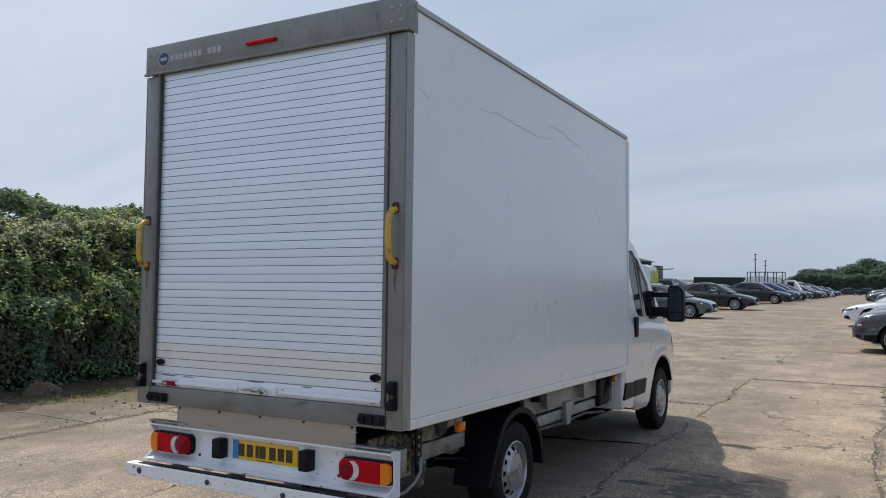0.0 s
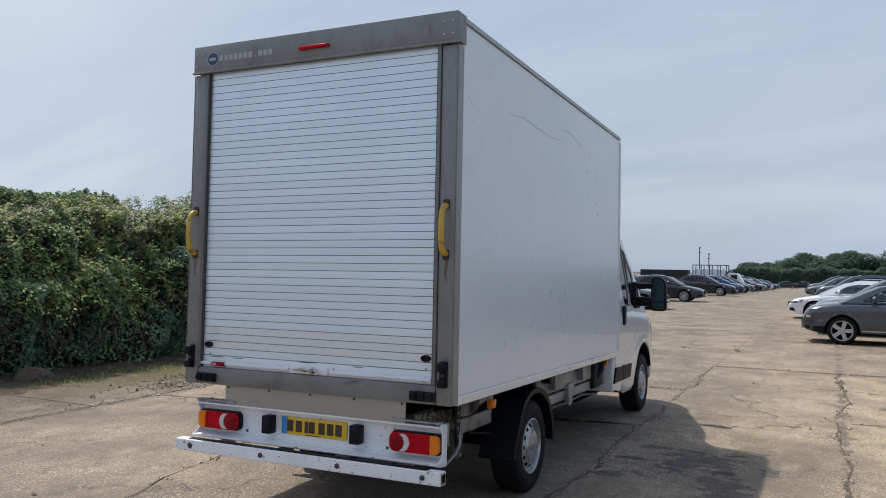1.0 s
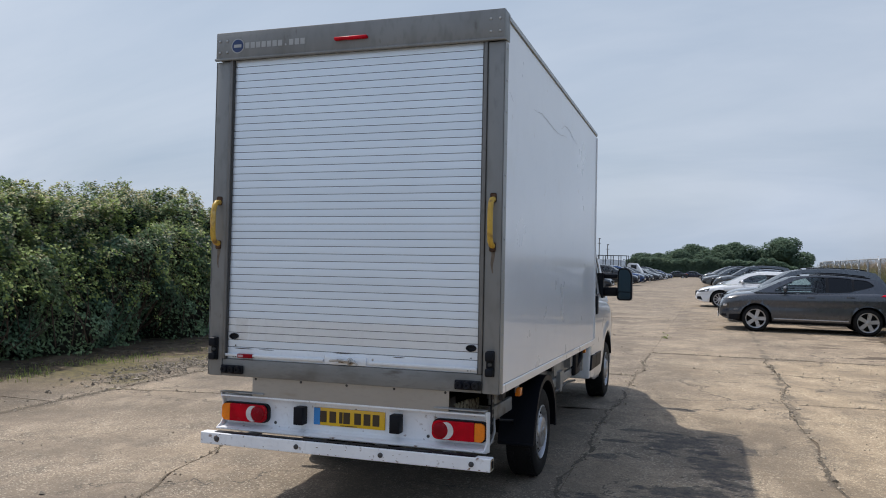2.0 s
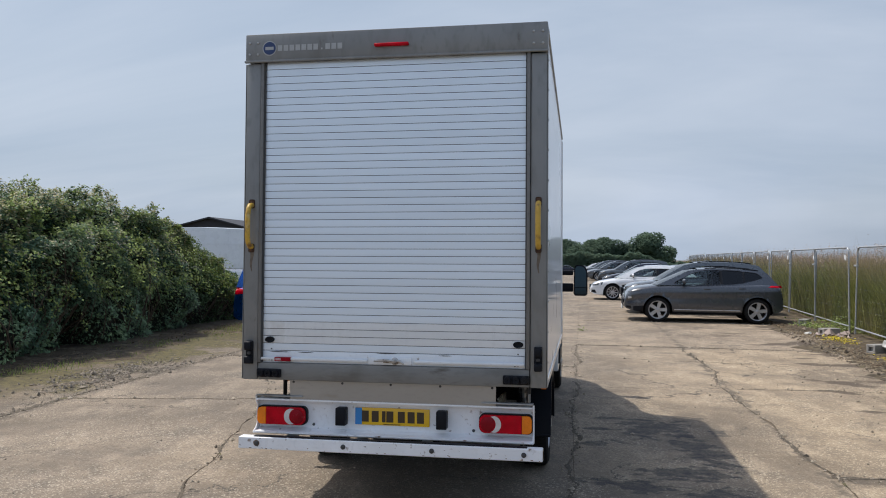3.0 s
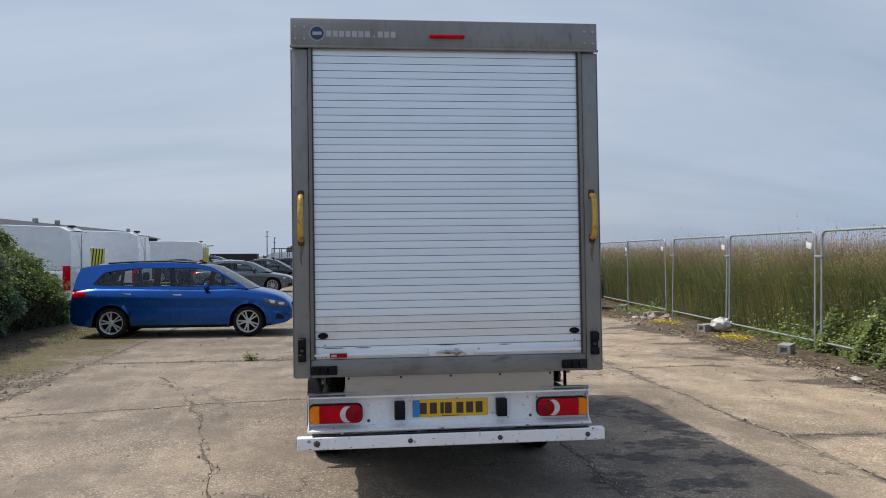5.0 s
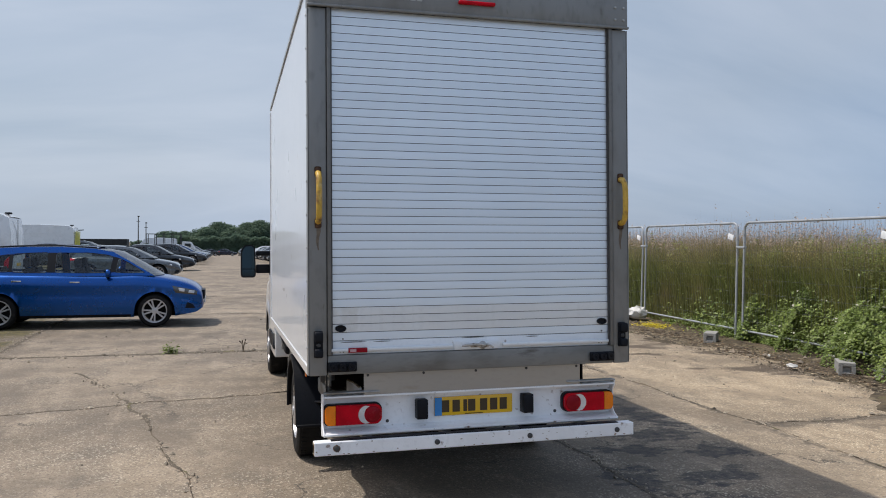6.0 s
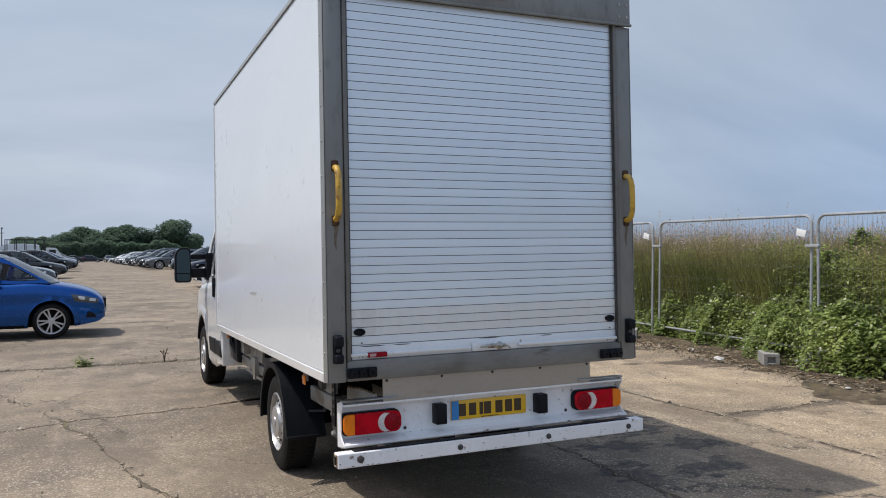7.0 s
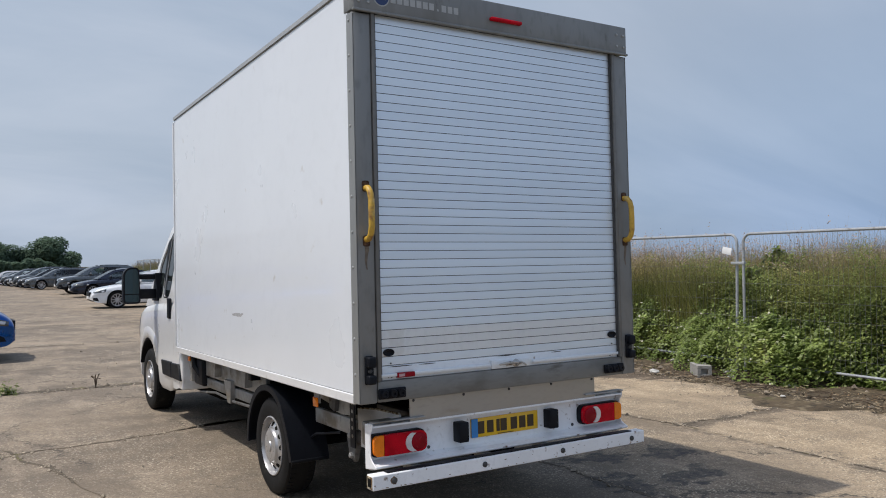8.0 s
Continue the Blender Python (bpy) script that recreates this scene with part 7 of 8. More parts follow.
for x, y, h in ((-12.6, 106, 5.47), (-12.2, 112, 4.84)):
    p = thing("pole", "tall dark pole with small fittings", "pole", "poles", at=pose(x, y, fall(y)))
    part("shaft", lathe(bmesh.new(), [(0.09, 0), (0.05, h)], 10, "z"), M_WOODPOLE, p)
    part("crossarm", bx(-0.22, 0.22, -0.03, 0.03, h - 0.7, h - 0.63), M_WOODPOLE, p)
    part("fitting", bx(-0.10, 0.16, -0.06, 0.06, h - 0.10, h + 0.04), M_WOODPOLE, p)

# long dark shed
M_SHED = mat("dark_shed_sheet", (0.035, 0.037, 0.045), 0.7, 0.1, 0.15, 0.5, 5.0)
shed = thing("shed", "long low shed with a dark pitched roof", "building", at=pose(-40.5, 0, 0))
bm = bmesh.new()
extrude_outline(bm, [(-4.8, -1.0), (4.8, -1.0), (4.8, 4.6), (0, 5.75), (-4.8, 4.6)], "y", 80, 142)
part("wall", bm, M_SHED, shed, smooth=0)
for s in (-1, 1):
    bm = bmesh.new()
    extrude_outline(bm, [(0, 5.77), (s * 5.2, 4.50), (s * 5.2, 4.64), (0, 5.95)], "y", 79.5, 142.5)
    part("roof", bm, M_SHED, shed, smooth=0)
for y, dx in ((99, 0.3), (105, 0.8), (140, 0.3)):
    part("roof_vent", bx(dx - 0.25, dx + 0.25, y - 0.35, y + 0.35, 5.5, 6.4, bevel=0.05), M_GALV, shed)


# ---- planting ----
def leaf_mat(name, low, high, tip, scale=0.9, trans=0.3, rough=0.38, spread=(0.5, 1.6), spec=0.22):
    m = bpy.data.materials.new(name)
    m.use_nodes = True
    nt = m.node_tree
    b = nt.nodes["Principled BSDF"]
    tc = nt.nodes.new("ShaderNodeTexCoord")
    n = nt.nodes.new("ShaderNodeTexNoise")
    n.inputs["Scale"].default_value = scale
    n.inputs["Detail"].default_value = 5
    nt.links.new(tc.outputs["Object"], n.inputs["Vector"])
    r = nt.nodes.new("ShaderNodeValToRGB")
    e = r.color_ramp.elements
    e[0].position, e[0].color = 0.34, (*low, 1)
    e[1].position, e[1].color = 0.60, (*high, 1)
    x = e.new(0.72)
    x.color = (*tip, 1)
    nt.links.new(n.outputs["Fac"], r.inputs[0])
    g = nt.nodes.new("ShaderNodeNewGeometry")
    mr = nt.nodes.new("ShaderNodeMapRange")
    mr.inputs["To Min"].default_value, mr.inputs["To Max"].default_value = spread
    nt.links.new(g.outputs["Random Per Island"], mr.inputs["Value"])
    hs = nt.nodes.new("ShaderNodeHueSaturation")
    nt.links.new(r.outputs[0], hs.inputs["Color"])
    nt.links.new(mr.outputs[0], hs.inputs["Value"])
    nt.links.new(hs.outputs[0], b.inputs["Base Color"])
    b.inputs["Roughness"].default_value = rough
    b.inputs["Specular IOR Level"].default_value = spec
    tr = nt.nodes.new("ShaderNodeBsdfTranslucent")
    nt.links.new(hs.outputs[0], tr.inputs["Color"])
    ms = nt.nodes.new("ShaderNodeMixShader")
    ms.inputs[0].default_value = trans
    nt.links.new(b.outputs[0], ms.inputs[1])
    nt.links.new(tr.outputs[0], ms.inputs[2])
    nt.links.new(ms.outputs[0], nt.nodes["Material Output"].inputs["Surface"])
    return m


M_HEDGE = leaf_mat("hedge_leaf", (0.066, 0.126, 0.074), (0.165, 0.240, 0.120), (0.32, 0.36, 0.165), 0.9, 0.20, 0.50, (0.5, 1.75), 0.32)
# thicket leaves lightened, with haze put into their colour
M_BACKTREE = leaf_mat("hazy_back_tree_leaf", (0.16, 0.23, 0.12), (0.24, 0.315, 0.155), (0.31, 0.37, 0.18), 0.35, 0.45, 0.75, (0.75, 1.25))
M_SPRAY = leaf_mat("young_bramble_leaf", (0.17, 0.23, 0.07), (0.28, 0.345, 0.105), (0.43, 0.46, 0.16), 1.2, 0.3, 0.55)
M_BRAMBLE = leaf_mat("bramble_leaf", (0.145, 0.200, 0.052), (0.255, 0.318, 0.088), (0.39, 0.425, 0.145), 1.3, 0.42, 0.42, (0.55, 1.5), 0.4)
# skyline leaves paler, bluer and flatter: distance haze put into the colour
M_HAZELEAF = leaf_mat("tree_leaf", (0.098, 0.150, 0.104), (0.125, 0.182, 0.122), (0.155, 0.208, 0.134), 0.25, 0.45, 0.9, (0.9, 1.12))
M_TIP = leaf_mat("flowering_bramble_tip", (0.30, 0.29, 0.14), (0.48, 0.44, 0.26), (0.60, 0.54, 0.37), 1.4, 0.3, 0.6, (0.6, 1.4))
M_BLOSSOM = mat("cream_blossom", (0.55, 0.52, 0.42), 0.7, 0, 0.1, 6.0, trans=0.2)
M_YELLOWFL = mat("yellow_stonecrop", (0.62, 0.50, 0.02), 0.7, 0, 0.2, 9.0, trans=0.2)
# near-black colour that stands in for shade inside the hedge and thicket
M_SHADECORE = mat("hedge_painted_shade", (0.018, 0.020, 0.010), 0.95, 0, 0.4, 3.0, 20.0)
M_TWIG = mat("bramble_twig", (0.085, 0.06, 0.04), 0.85, 0, 0.25, 8.0)
M_BARK = mat("tree_bark", (0.07, 0.055, 0.04), 0.9, 0, 0.25, 4.0, 20.0, bump=0.3, bscale=12)


def leaves(name, P, N, size, material, parent=None, rs=None, aspect=0.55, droop=0.25):
    """Many small folded leaves at points P that face roughly along N."""
    n = len(P)
    rnd = rs.normal(size=(n, 3))
    N = N + 0.42 * rnd + np.array([0, 0, 0.45])
    N /= np.linalg.norm(N, axis=1)[:, None]
    A = np.cross(N, rs.normal(size=(n, 3)))
    A /= np.linalg.norm(A, axis=1)[:, None]
    B = np.cross(N, A)
    S = (size * rs.uniform(0.6, 1.4, n))[:, None]
    a = P - A * S * 0.5
    b = P + A * S * 0.5 - N * S * droop
    c = P + B * S * aspect * 0.5 - N * S * 0.08
    d = P - B * S * aspect * 0.5 - N * S * 0.08
    V = np.stack([a, c, b, d], 1).reshape(-1, 3)
    me = bpy.data.meshes.new(name)
    me.vertices.add(4 * n)
    me.vertices.foreach_set("co", V.ravel())
    me.loops.add(6 * n)
    idx = (np.arange(n)[:, None] * 4 + np.array([0, 1, 2, 0, 2, 3])[None]).ravel()
    me.loops.foreach_set("vertex_index", idx)
    me.polygons.add(2 * n)
    me.polygons.foreach_set("loop_start", np.arange(2 * n) * 3)
    me.update(calc_edges=True)
    me.materials.append(material)
    ob = new(name, me)
    if parent is not None:
        ob.parent = parent
    return ob


rs = np.random.RandomState(5)


def fbm(x, y, z=0.0):
    return noise.fractal(Vector((x, y, z)), 0.9, 2.0, 4)


def hedge_point(y, s, depth):
    """s 0..1 runs up the face and over the top of the hedge."""
    h = float(np.interp(y, [-1.5, 3.5, 4.7, 5.9, 6.8, 7.4, 8.4, 9.5, 11.2, 12.3, 13.2, 14.0, 14.8, 15.4], [2.50, 2.54, 2.47, 2.46, 2.56, 2.69, 2.74, 2.68, 2.56, 2.32, 2.06, 1.74, 1.25, 0.55]))
    end = max(0.0, (y - 9.5) / 5.3)
    base = -7.2 + 0.015 * (y - 3) - 0.30 * min(1.0, max(0.0, (y - 8.5) / 4))
    a = s * 1.571 / 0.72
    if a < 1.571:
        x = base - 1.45 * (1 - math.cos(a)) - 0.12 * math.sin(6.28 * s)
        z = h * math.sin(a) ** 0.85
        n = Vector((math.cos(a) + 0.15, 0.15 * end, math.sin(a) + 0.1))
    else:
        x, z = base - 1.45 - (a - 1.571) * 3.2, h
        n = Vector((0.1, 0.2 * end, 1.0))
    if end > 0.5:
        n.y += end
    g = fbm(y * 0.6, s * 4.0, 3.0) * 0.55 + fbm(y * 1.7, s * 9.0, 8.0) * 0.30
    g += 0.30 * max(0.0, 1 - s / 0.55) * noise.noise(Vector((y * 0.85, s * 1.1, 31.0)))
    x -= 0.45 * max(0.0, 1 - s / 0.24)
    n.normalize()
    p = Vector((x, y, z)) + n * (g - depth)
    p.z = max(0.03, p.z)
    return p, n


hedge = thing("hedge", "tall overgrown bramble hedge beside the concrete yard", "hedge")
P, N = [], []
for i in range(175000):
    y = rs.uniform(-1.5, 15.4)
    s = rs.beta(1.0, 1.15)
    if s < 0.34 and rs.uniform() < 0.26 - 0.9 * s + 0.9 * fbm(y * 0.8, 0.0, 17):
        continue
    p, n = hedge_point(y, s, abs(rs.normal()) * 0.13)
    if fbm(p.y * 1.3, p.z * 1.3, 20) < -0.30 and rs.uniform() < 0.7:
        continue
    P.append(p)
    N.append(n)
leaves("foliage", np.array(P), np.array(N), 0.062, M_HEDGE, hedge, rs, 0.62)
# dark sheet behind the leaves: the hedge's inner shade put into its colour
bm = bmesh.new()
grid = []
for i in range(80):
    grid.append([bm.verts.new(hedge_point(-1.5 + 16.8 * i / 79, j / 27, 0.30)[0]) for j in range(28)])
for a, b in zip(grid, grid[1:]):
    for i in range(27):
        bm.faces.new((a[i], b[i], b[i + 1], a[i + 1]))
part("inner_growth", bm, M_SHADECORE, hedge)
# arching sprays of young growth that stand out from the face
P, N = [], []
canes = bmesh.new()
for i in range(1300):
    y, s = rs.uniform(-1.0, 14.2), rs.uniform(0.14, 0.95)
    p, n = hedge_point(y, s, 0.05)
    side = Vector((rs.normal() * 0.3, rs.normal() * 0.8, rs.normal() * 0.3))
    d = (n * 0.9 + side + Vector((0, 0, 0.35))).normalized()
    ln = rs.uniform(0.30, 0.85) * (1.0 if s < 0.45 else 0.28)
    path = []
    for k in range(7):
        f = k / 6
        path.append(p + d * ln * f + Vector((0.10 * f * f, 0, -0.80 * ln * f * f * (1.0 if s < 0.7 else 0.3))))
    if i % 3 == 0:
        tube(canes, path, 0.003, 3, False)
    for k in range(26):
        f = rs.uniform(0.1, 1.0) * 6
        a = int(min(5, f))
        q = path[a].lerp(path[a + 1], f - a)
        P.append(q + Vector(rs.normal(size=3)) * 0.035)
        N.append(n * 0.6 + d * 0.4)
leaves("young_sprays", np.array(P), np.array(N), 0.058, M_SPRAY, hedge, rs, 0.6)
part("cane_growth", canes, M_TWIG, hedge)["kind"] = "stuff"
bm = bmesh.new()
for i in range(150):
    y = rs.uniform(0, 14.5)
    p, n = hedge_point(y, 0.02, 0.10)
    q, _ = hedge_point(y + rs.normal() * 0.5, rs.uniform(0.10, 0.30), 0.0)
    mid = (p + q) / 2 + Vector((rs.uniform(0.0, 0.25), rs.normal() * 0.15, 0))
    k = rs.uniform(0.7, 1.9)
    tube(bm, [p, mid, q], [0.008 * k, 0.006 * k, 0.003], 4, False)
part("twig_growth", bm, M_TWIG, hedge)["kind"] = "stuff"
# flowering shoots and blossom, thick towards the top
P, N = [], []
while len(P) < 26000:
    y, s = rs.uniform(-1, 14.5), rs.uniform(0.16, 0.95)
    if rs.uniform() < 0.15 + 1.1 * min(1.0, max(0.0, (s - 0.26) / 0.3)) * (0.5 + 1.2 * fbm(y * 1.0, s * 5.0, 27)):
        p, n = hedge_point(y, s, -0.02 + abs(rs.normal()) * 0.03)
        P.append(p)
        N.append(n)
leaves("flowering_growth", np.array(P), np.array(N), 0.054, M_TIP, hedge, rs, 0.6)
P = []
while len(P) < 4200:
    y, s = rs.uniform(-1, 14.5), rs.uniform(0.26, 0.92)
    if fbm(y * 1.1, s * 5.0, 27) > 0.02 or rs.uniform() < 0.15:
        P.append(hedge_point(y, s, -0.03)[0])
P = np.array(P)
leaves("blossom", P, np.tile([0.5, 0, 1.0], (len(P), 1)), 0.033, M_BLOSSOM, hedge, rs, 0.9)


def tree(h, w, seed, name="tree", label="broad green tree in full leaf on the skyline", n_leaf=13000, size=0.42):
    r = np.random.RandomState(seed)
    t = thing(name, label, "tree", "skyline trees")
    bm = bmesh.new()
    tube(bm, [(0, 0, -0.3), (0.05 * h, 0.02 * h, h * 0.25), (0, 0, h * 0.55), (0.03 * h, 0, h * 0.8)], [h * 0.035, h * 0.026, h * 0.016, h * 0.006], 8)
    blobs = []
    for k in range(16):
        a = k * 2.4 + r.uniform(-0.3, 0.3)
        rad = w * r.uniform(0.25, 0.75) * (1 if k < 12 else 0.35)
        z = h * (r.uniform(0.18, 0.70) if k < 12 else r.uniform(0.70, 0.84))
        c = np.array([rad * math.cos(a), rad * math.sin(a), z])
        blobs.append((c, w * r.uniform(0.30, 0.48)))
        tube(bm, [(0, 0, h * r.uniform(0.2, 0.45)), tuple(c * 0.6 + np.array([0, 0, 0.12 * h])), tuple(c)], [h * 0.014, h * 0.008, h * 0.003], 5, False)
    part("trunk", bm, M_BARK, t)
    P, N = [], []
    for i in range(n_leaf):
        c, rad = blobs[r.randint(len(blobs))]
        d = r.normal(size=3)
        d /= np.linalg.norm(d)
        k = r.uniform(0.5, 1.08) ** 0.5
        p = c + d * rad * k * np.array([1, 1, 0.85])
        if p[2] < h * 0.02:
            continue
        P.append(p)
        N.append(d + np.array([0, 0, 0.5]))
    leaves("crown", np.array(P), np.array(N), size, M_HAZELEAF, t, r, 0.8)
    return t


trees = [tree(7.6, 4.6, 3), tree(8.8, 5.4, 4), tree(6.6, 5.0, 6)]
wood = [(-20, 250, 0.68, 0), (-16.5, 238, 0.71, 2), (-13.5, 246, 0.84, 0), (-9.8, 240, 0.92, 2), (-6.5, 236, 0.95, 0), (-3.2, 243, 0.87, 1), (-0.5, 236, 0.83, 2), (2.3, 246, 0.83, 0), (5.0, 238, 0.82, 1), (8.5, 236, 0.88, 1), (11.8, 240, 0.92, 0), (14.5, 236, 1.04, 2), (17.5, 250, 0.98, 0), (20.6, 234, 1.02, 1)]
used = set()
for x, y, k, i in wood:
    m = pose(x, y, fall(y), 0, 0, random.uniform(0, 360)) @ Matrix.Diagonal((k * 1.28, k * 1.28, k * 1.20, 1))
    t = trees[i]
    if i not in used:
        used.add(i)
        t.matrix_basis = m
    else:
        copy_thing(t, m)
# low hedge along the horizon
n = 30000
xx = rs.uniform(-26, 60, n)
tall = np.interp(xx, [-26, -18, 18, 22, 60], [2.9, 4.3, 4.5, 2.4, 2.2])
P = np.stack([xx, 222 + rs.uniform(-1.5, 1.5, n), fall(222) + np.abs(rs.uniform(0, 1, n)) * (tall + 0.35 * np.sin(xx * 0.37 + 1.0) + 0.3 * np.sin(xx * 0.93) + 0.2 * np.sin(xx * 2.3))], 1)
far = leaves("far_hedge", P, np.tile([0, -0.8, 0.5], (n, 1)), 0.62, M_HAZELEAF, None, rs, 0.8)
tagged(far, "dark hedge and undergrowth along the far edge of the yard", "hedge", kind="stuff")
# taller thicket far behind the hedge
P, N = [], []
for i in range(42000):
    y, x = rs.uniform(9.5, 25.6), rs.uniform(-33.5, -28.0)
    top = float(np.interp(y, [9.5, 14.0, 17.9, 19.2, 20.5, 22.4, 23.6, 24.5, 25.0, 25.6], [5.0, 5.12, 5.22, 4.92, 4.70, 4.78, 4.98, 5.12, 4.70, 3.6]))
    top += 0.32 * fbm(y * 0.9, x * 0.9, 41) + 0.22 * fbm(y * 2.6, x * 2.6, 43)
    front = (x + 28.0) / 5.5
    z = top * (1 - 0.55 * max(0.0, 1 + front * 3.0) ** 2) if front > -0.333 else top
    z -= abs(rs.normal()) * 0.28
    if fbm(y * 1.4, z * 1.4, 45) < -0.32:
        continue
    P.append((x, y, z))
    N.append((0.7 + 0.6 * front, 0.1, 0.8))
g = leaves("thicket", np.array(P), np.array(N), 0.17, M_BACKTREE, None, rs, 0.75)
tagged(g, "tall green thicket of small trees behind the hedge", "trees", kind="stuff")
# dark solid under the leaves, painted as the thicket's inner shade
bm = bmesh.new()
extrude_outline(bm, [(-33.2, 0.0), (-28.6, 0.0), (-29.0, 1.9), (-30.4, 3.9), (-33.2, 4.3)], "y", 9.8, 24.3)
g = link_mesh("thicket_core", bm, M_SHADECORE, None)
tagged(g, "dark solid that stands in for shade inside the thicket", "trees", kind="stuff")


# ---- field and verge beyond the fence ----
M_FIELD = mat("meadow_floor", (0.15, 0.135, 0.055), 0.95, 0, 0.3, 0.6, 6.0, bump=0.5, bscale=8)
bm = bmesh.new()
cols = [0.35, 0.8, 1.6, 3.0, 6.0, 14.0, 40.0, 120.0, 400.0]
zs = [-0.04, 0.02, 0.15, 0.30, 0.40, 0.45, 0.5, 0.5, 0.5]
prev = None
for j in range(90):
    y = -30 + j * 1.2 if j < 84 else -30 + 83 * 1.2 + (j - 83) * 60
    row = [bm.verts.new((fence_x(min(y, 80)) + c, y, z + fall(y) + (0.08 * fbm(c, y * 0.7, 2) if 0.5 < c < 50 else 0))) for c, z in zip(cols, zs)]
    if prev:
        for a in range(len(cols) - 1):
            bm.faces.new((prev[a], prev[a + 1], row[a + 1], row[a]))
    prev = row
field = link_mesh("field", bm, M_FIELD, None)
tagged(field, "rough meadow ground beyond the fence", "field", kind="structure")


def grass_mat():
    m = leaf_mat("tall_grass", (0.19, 0.225, 0.066), (0.29, 0.285, 0.098), (0.38, 0.325, 0.145), 0.9, 0.55, 0.6, (0.45, 1.6))
    nt = m.node_tree
    hs = [n for n in nt.nodes if n.bl_idname == "ShaderNodeHueSaturation"][0]
    src = hs.inputs["Color"].links[0].from_socket
    tc = [n for n in nt.nodes if n.bl_idname == "ShaderNodeTexCoord"][0]
    sp = nt.nodes.new("ShaderNodeSeparateXYZ")
    nt.links.new(tc.outputs["Object"], sp.inputs[0])
    mr = nt.nodes.new("ShaderNodeMapRange")
    mr.inputs["From Min"].default_value, mr.inputs["From Max"].default_value = 1.15, 1.8
    nt.links.new(sp.outputs[2], mr.inputs["Value"])
    x = nt.nodes.new("ShaderNodeMix")
    x.data_type = "RGBA"
    x.inputs[7].default_value = (0.35, 0.27, 0.15, 1)
    nt.links.new(mr.outputs[0], x.inputs["Factor"])
    nt.links.new(src, x.inputs[6])
    nt.links.new(x.outputs[2], hs.inputs["Color"])
    return m


M_GRASS = grass_mat()


def blades(name, XY, Z, H, W, lean, material, rs):
    """Tapered grass blades, each bent once."""
    n = len(XY)
    a = rs.uniform(0, 6.283, n)
    D = np.stack([np.cos(a), np.sin(a), np.zeros(n)], 1)
    b = rs.uniform(0, 6.283, n)
    Lv = np.stack([np.cos(b), np.sin(b), np.zeros(n)], 1) * (lean * H * rs.uniform(0.2, 1.3, n))[:, None]
    base = np.concatenate([XY, Z[:, None]], 1)
    up = np.zeros((n, 3))
    up[:, 2] = H
    w = (W * rs.uniform(0.6, 1.4, n))[:, None]
    V = np.stack([base - D * w, base + D * w, base + up * 0.6 + Lv * 0.3 + D * w * 0.8, base + up * 0.6 + Lv * 0.3 - D * w * 0.8, base + up + Lv], 1).reshape(-1, 3)
    me = bpy.data.meshes.new(name)
    me.vertices.add(5 * n)
    me.vertices.foreach_set("co", V.ravel())
    tri = np.array([0, 1, 2, 0, 2, 3, 3, 2, 4])
    me.loops.add(9 * n)
    me.loops.foreach_set("vertex_index", (np.arange(n)[:, None] * 5 + tri[None]).ravel())
    me.polygons.add(3 * n)
    me.polygons.foreach_set("loop_start", np.arange(3 * n) * 3)
    me.update(calc_edges=True)
    me.materials.append(material)
    return new(name, me)


def meadow(n, y0, y1, c0, c1, hmin, hmax, w):
    y = rs.uniform(y0, y1, n)
    c = c0 + (c1 - c0) * rs.uniform(0, 1, n) ** 1.6
    x = 6.60 + 0.057 * y + c
    z = np.interp(c, cols, zs) - 0.05 - 0.0130 * np.clip(y - 58, 0, 116)
    wave = 0.10 * np.sin(y * 0.83 + x) + 0.08 * np.sin(y * 2.1 + 2 * x) + 0.05 * np.sin(y * 5.3)
    top = 0.05 + (hmin + hmax) / 2 + wave + rs.normal(0, (hmax - hmin) * 0.34, n)
    ok = (y > 4.4) | (c > 0.8)
    return np.stack([x, y], 1)[ok], z[ok], np.maximum(0.3, top - z)[ok], w


for args in ((140000, -4, 20, 0.30, 6.0, 1.28, 1.84, 0.0035), (40000, -4, 4.8, 0.30, 5.0, 1.45, 2.0, 0.0035), (70000, 20, 70, 0.3, 6.0, 1.32, 1.86, 0.008)):
    XY, Z, H, W = meadow(*args)
    g = blades("tall_grass", XY, Z, H, W, 0.30, M_GRASS, rs)
    tagged(g, "tall dry meadow grass with straw-coloured tops", "grass", kind="stuff")
# thin flowering stalks with seed heads at their tips
M_SEED = mat("grass_seed", (0.42, 0.325, 0.26), 0.8, 0, 0.2, 3.0, trans=0.2)
XY, Z, H, W = meadow(10000, -4, 40, 0.35, 4.5, 1.45, 1.92, 0.0024)
g = blades("seed_stalks", XY, Z, H, W, 0.02, M_SEED, rs)
tagged(g, "thin dry flowering stalks above the meadow grass", "grass", kind="stuff")
k = np.repeat(np.arange(len(XY)), 5)
P = np.concatenate([XY[k], (Z + H)[k][:, None]], 1) + rs.normal(size=(len(k), 3)) * np.array([0.012, 0.012, 0.05]) - np.array([0, 0, 0.05])
g = leaves("seed_heads", P, np.tile([-0.4, 0, 0.2], (len(P), 1)), 0.036, M_SEED, None, rs, 0.5)
tagged(g, "brown grass seed heads above the meadow", "grass", kind="stuff")

# broad leaves of nettles and docks among the grass
n = 42000
yy = -4 + 13 * rs.uniform(0, 1, n) ** 1.15
cc = 0.15 + 3.2 * rs.uniform(0, 1, n) ** 1.5
zz = np.interp(cc, cols, zs) + np.abs(rs.normal(0, 0.38, n)) * np.where(yy < 5, 1.35, 1.0) * (0.75 + 0.4 * np.sin(yy * 0.9) * np.sin(yy * 2.3 + 1))
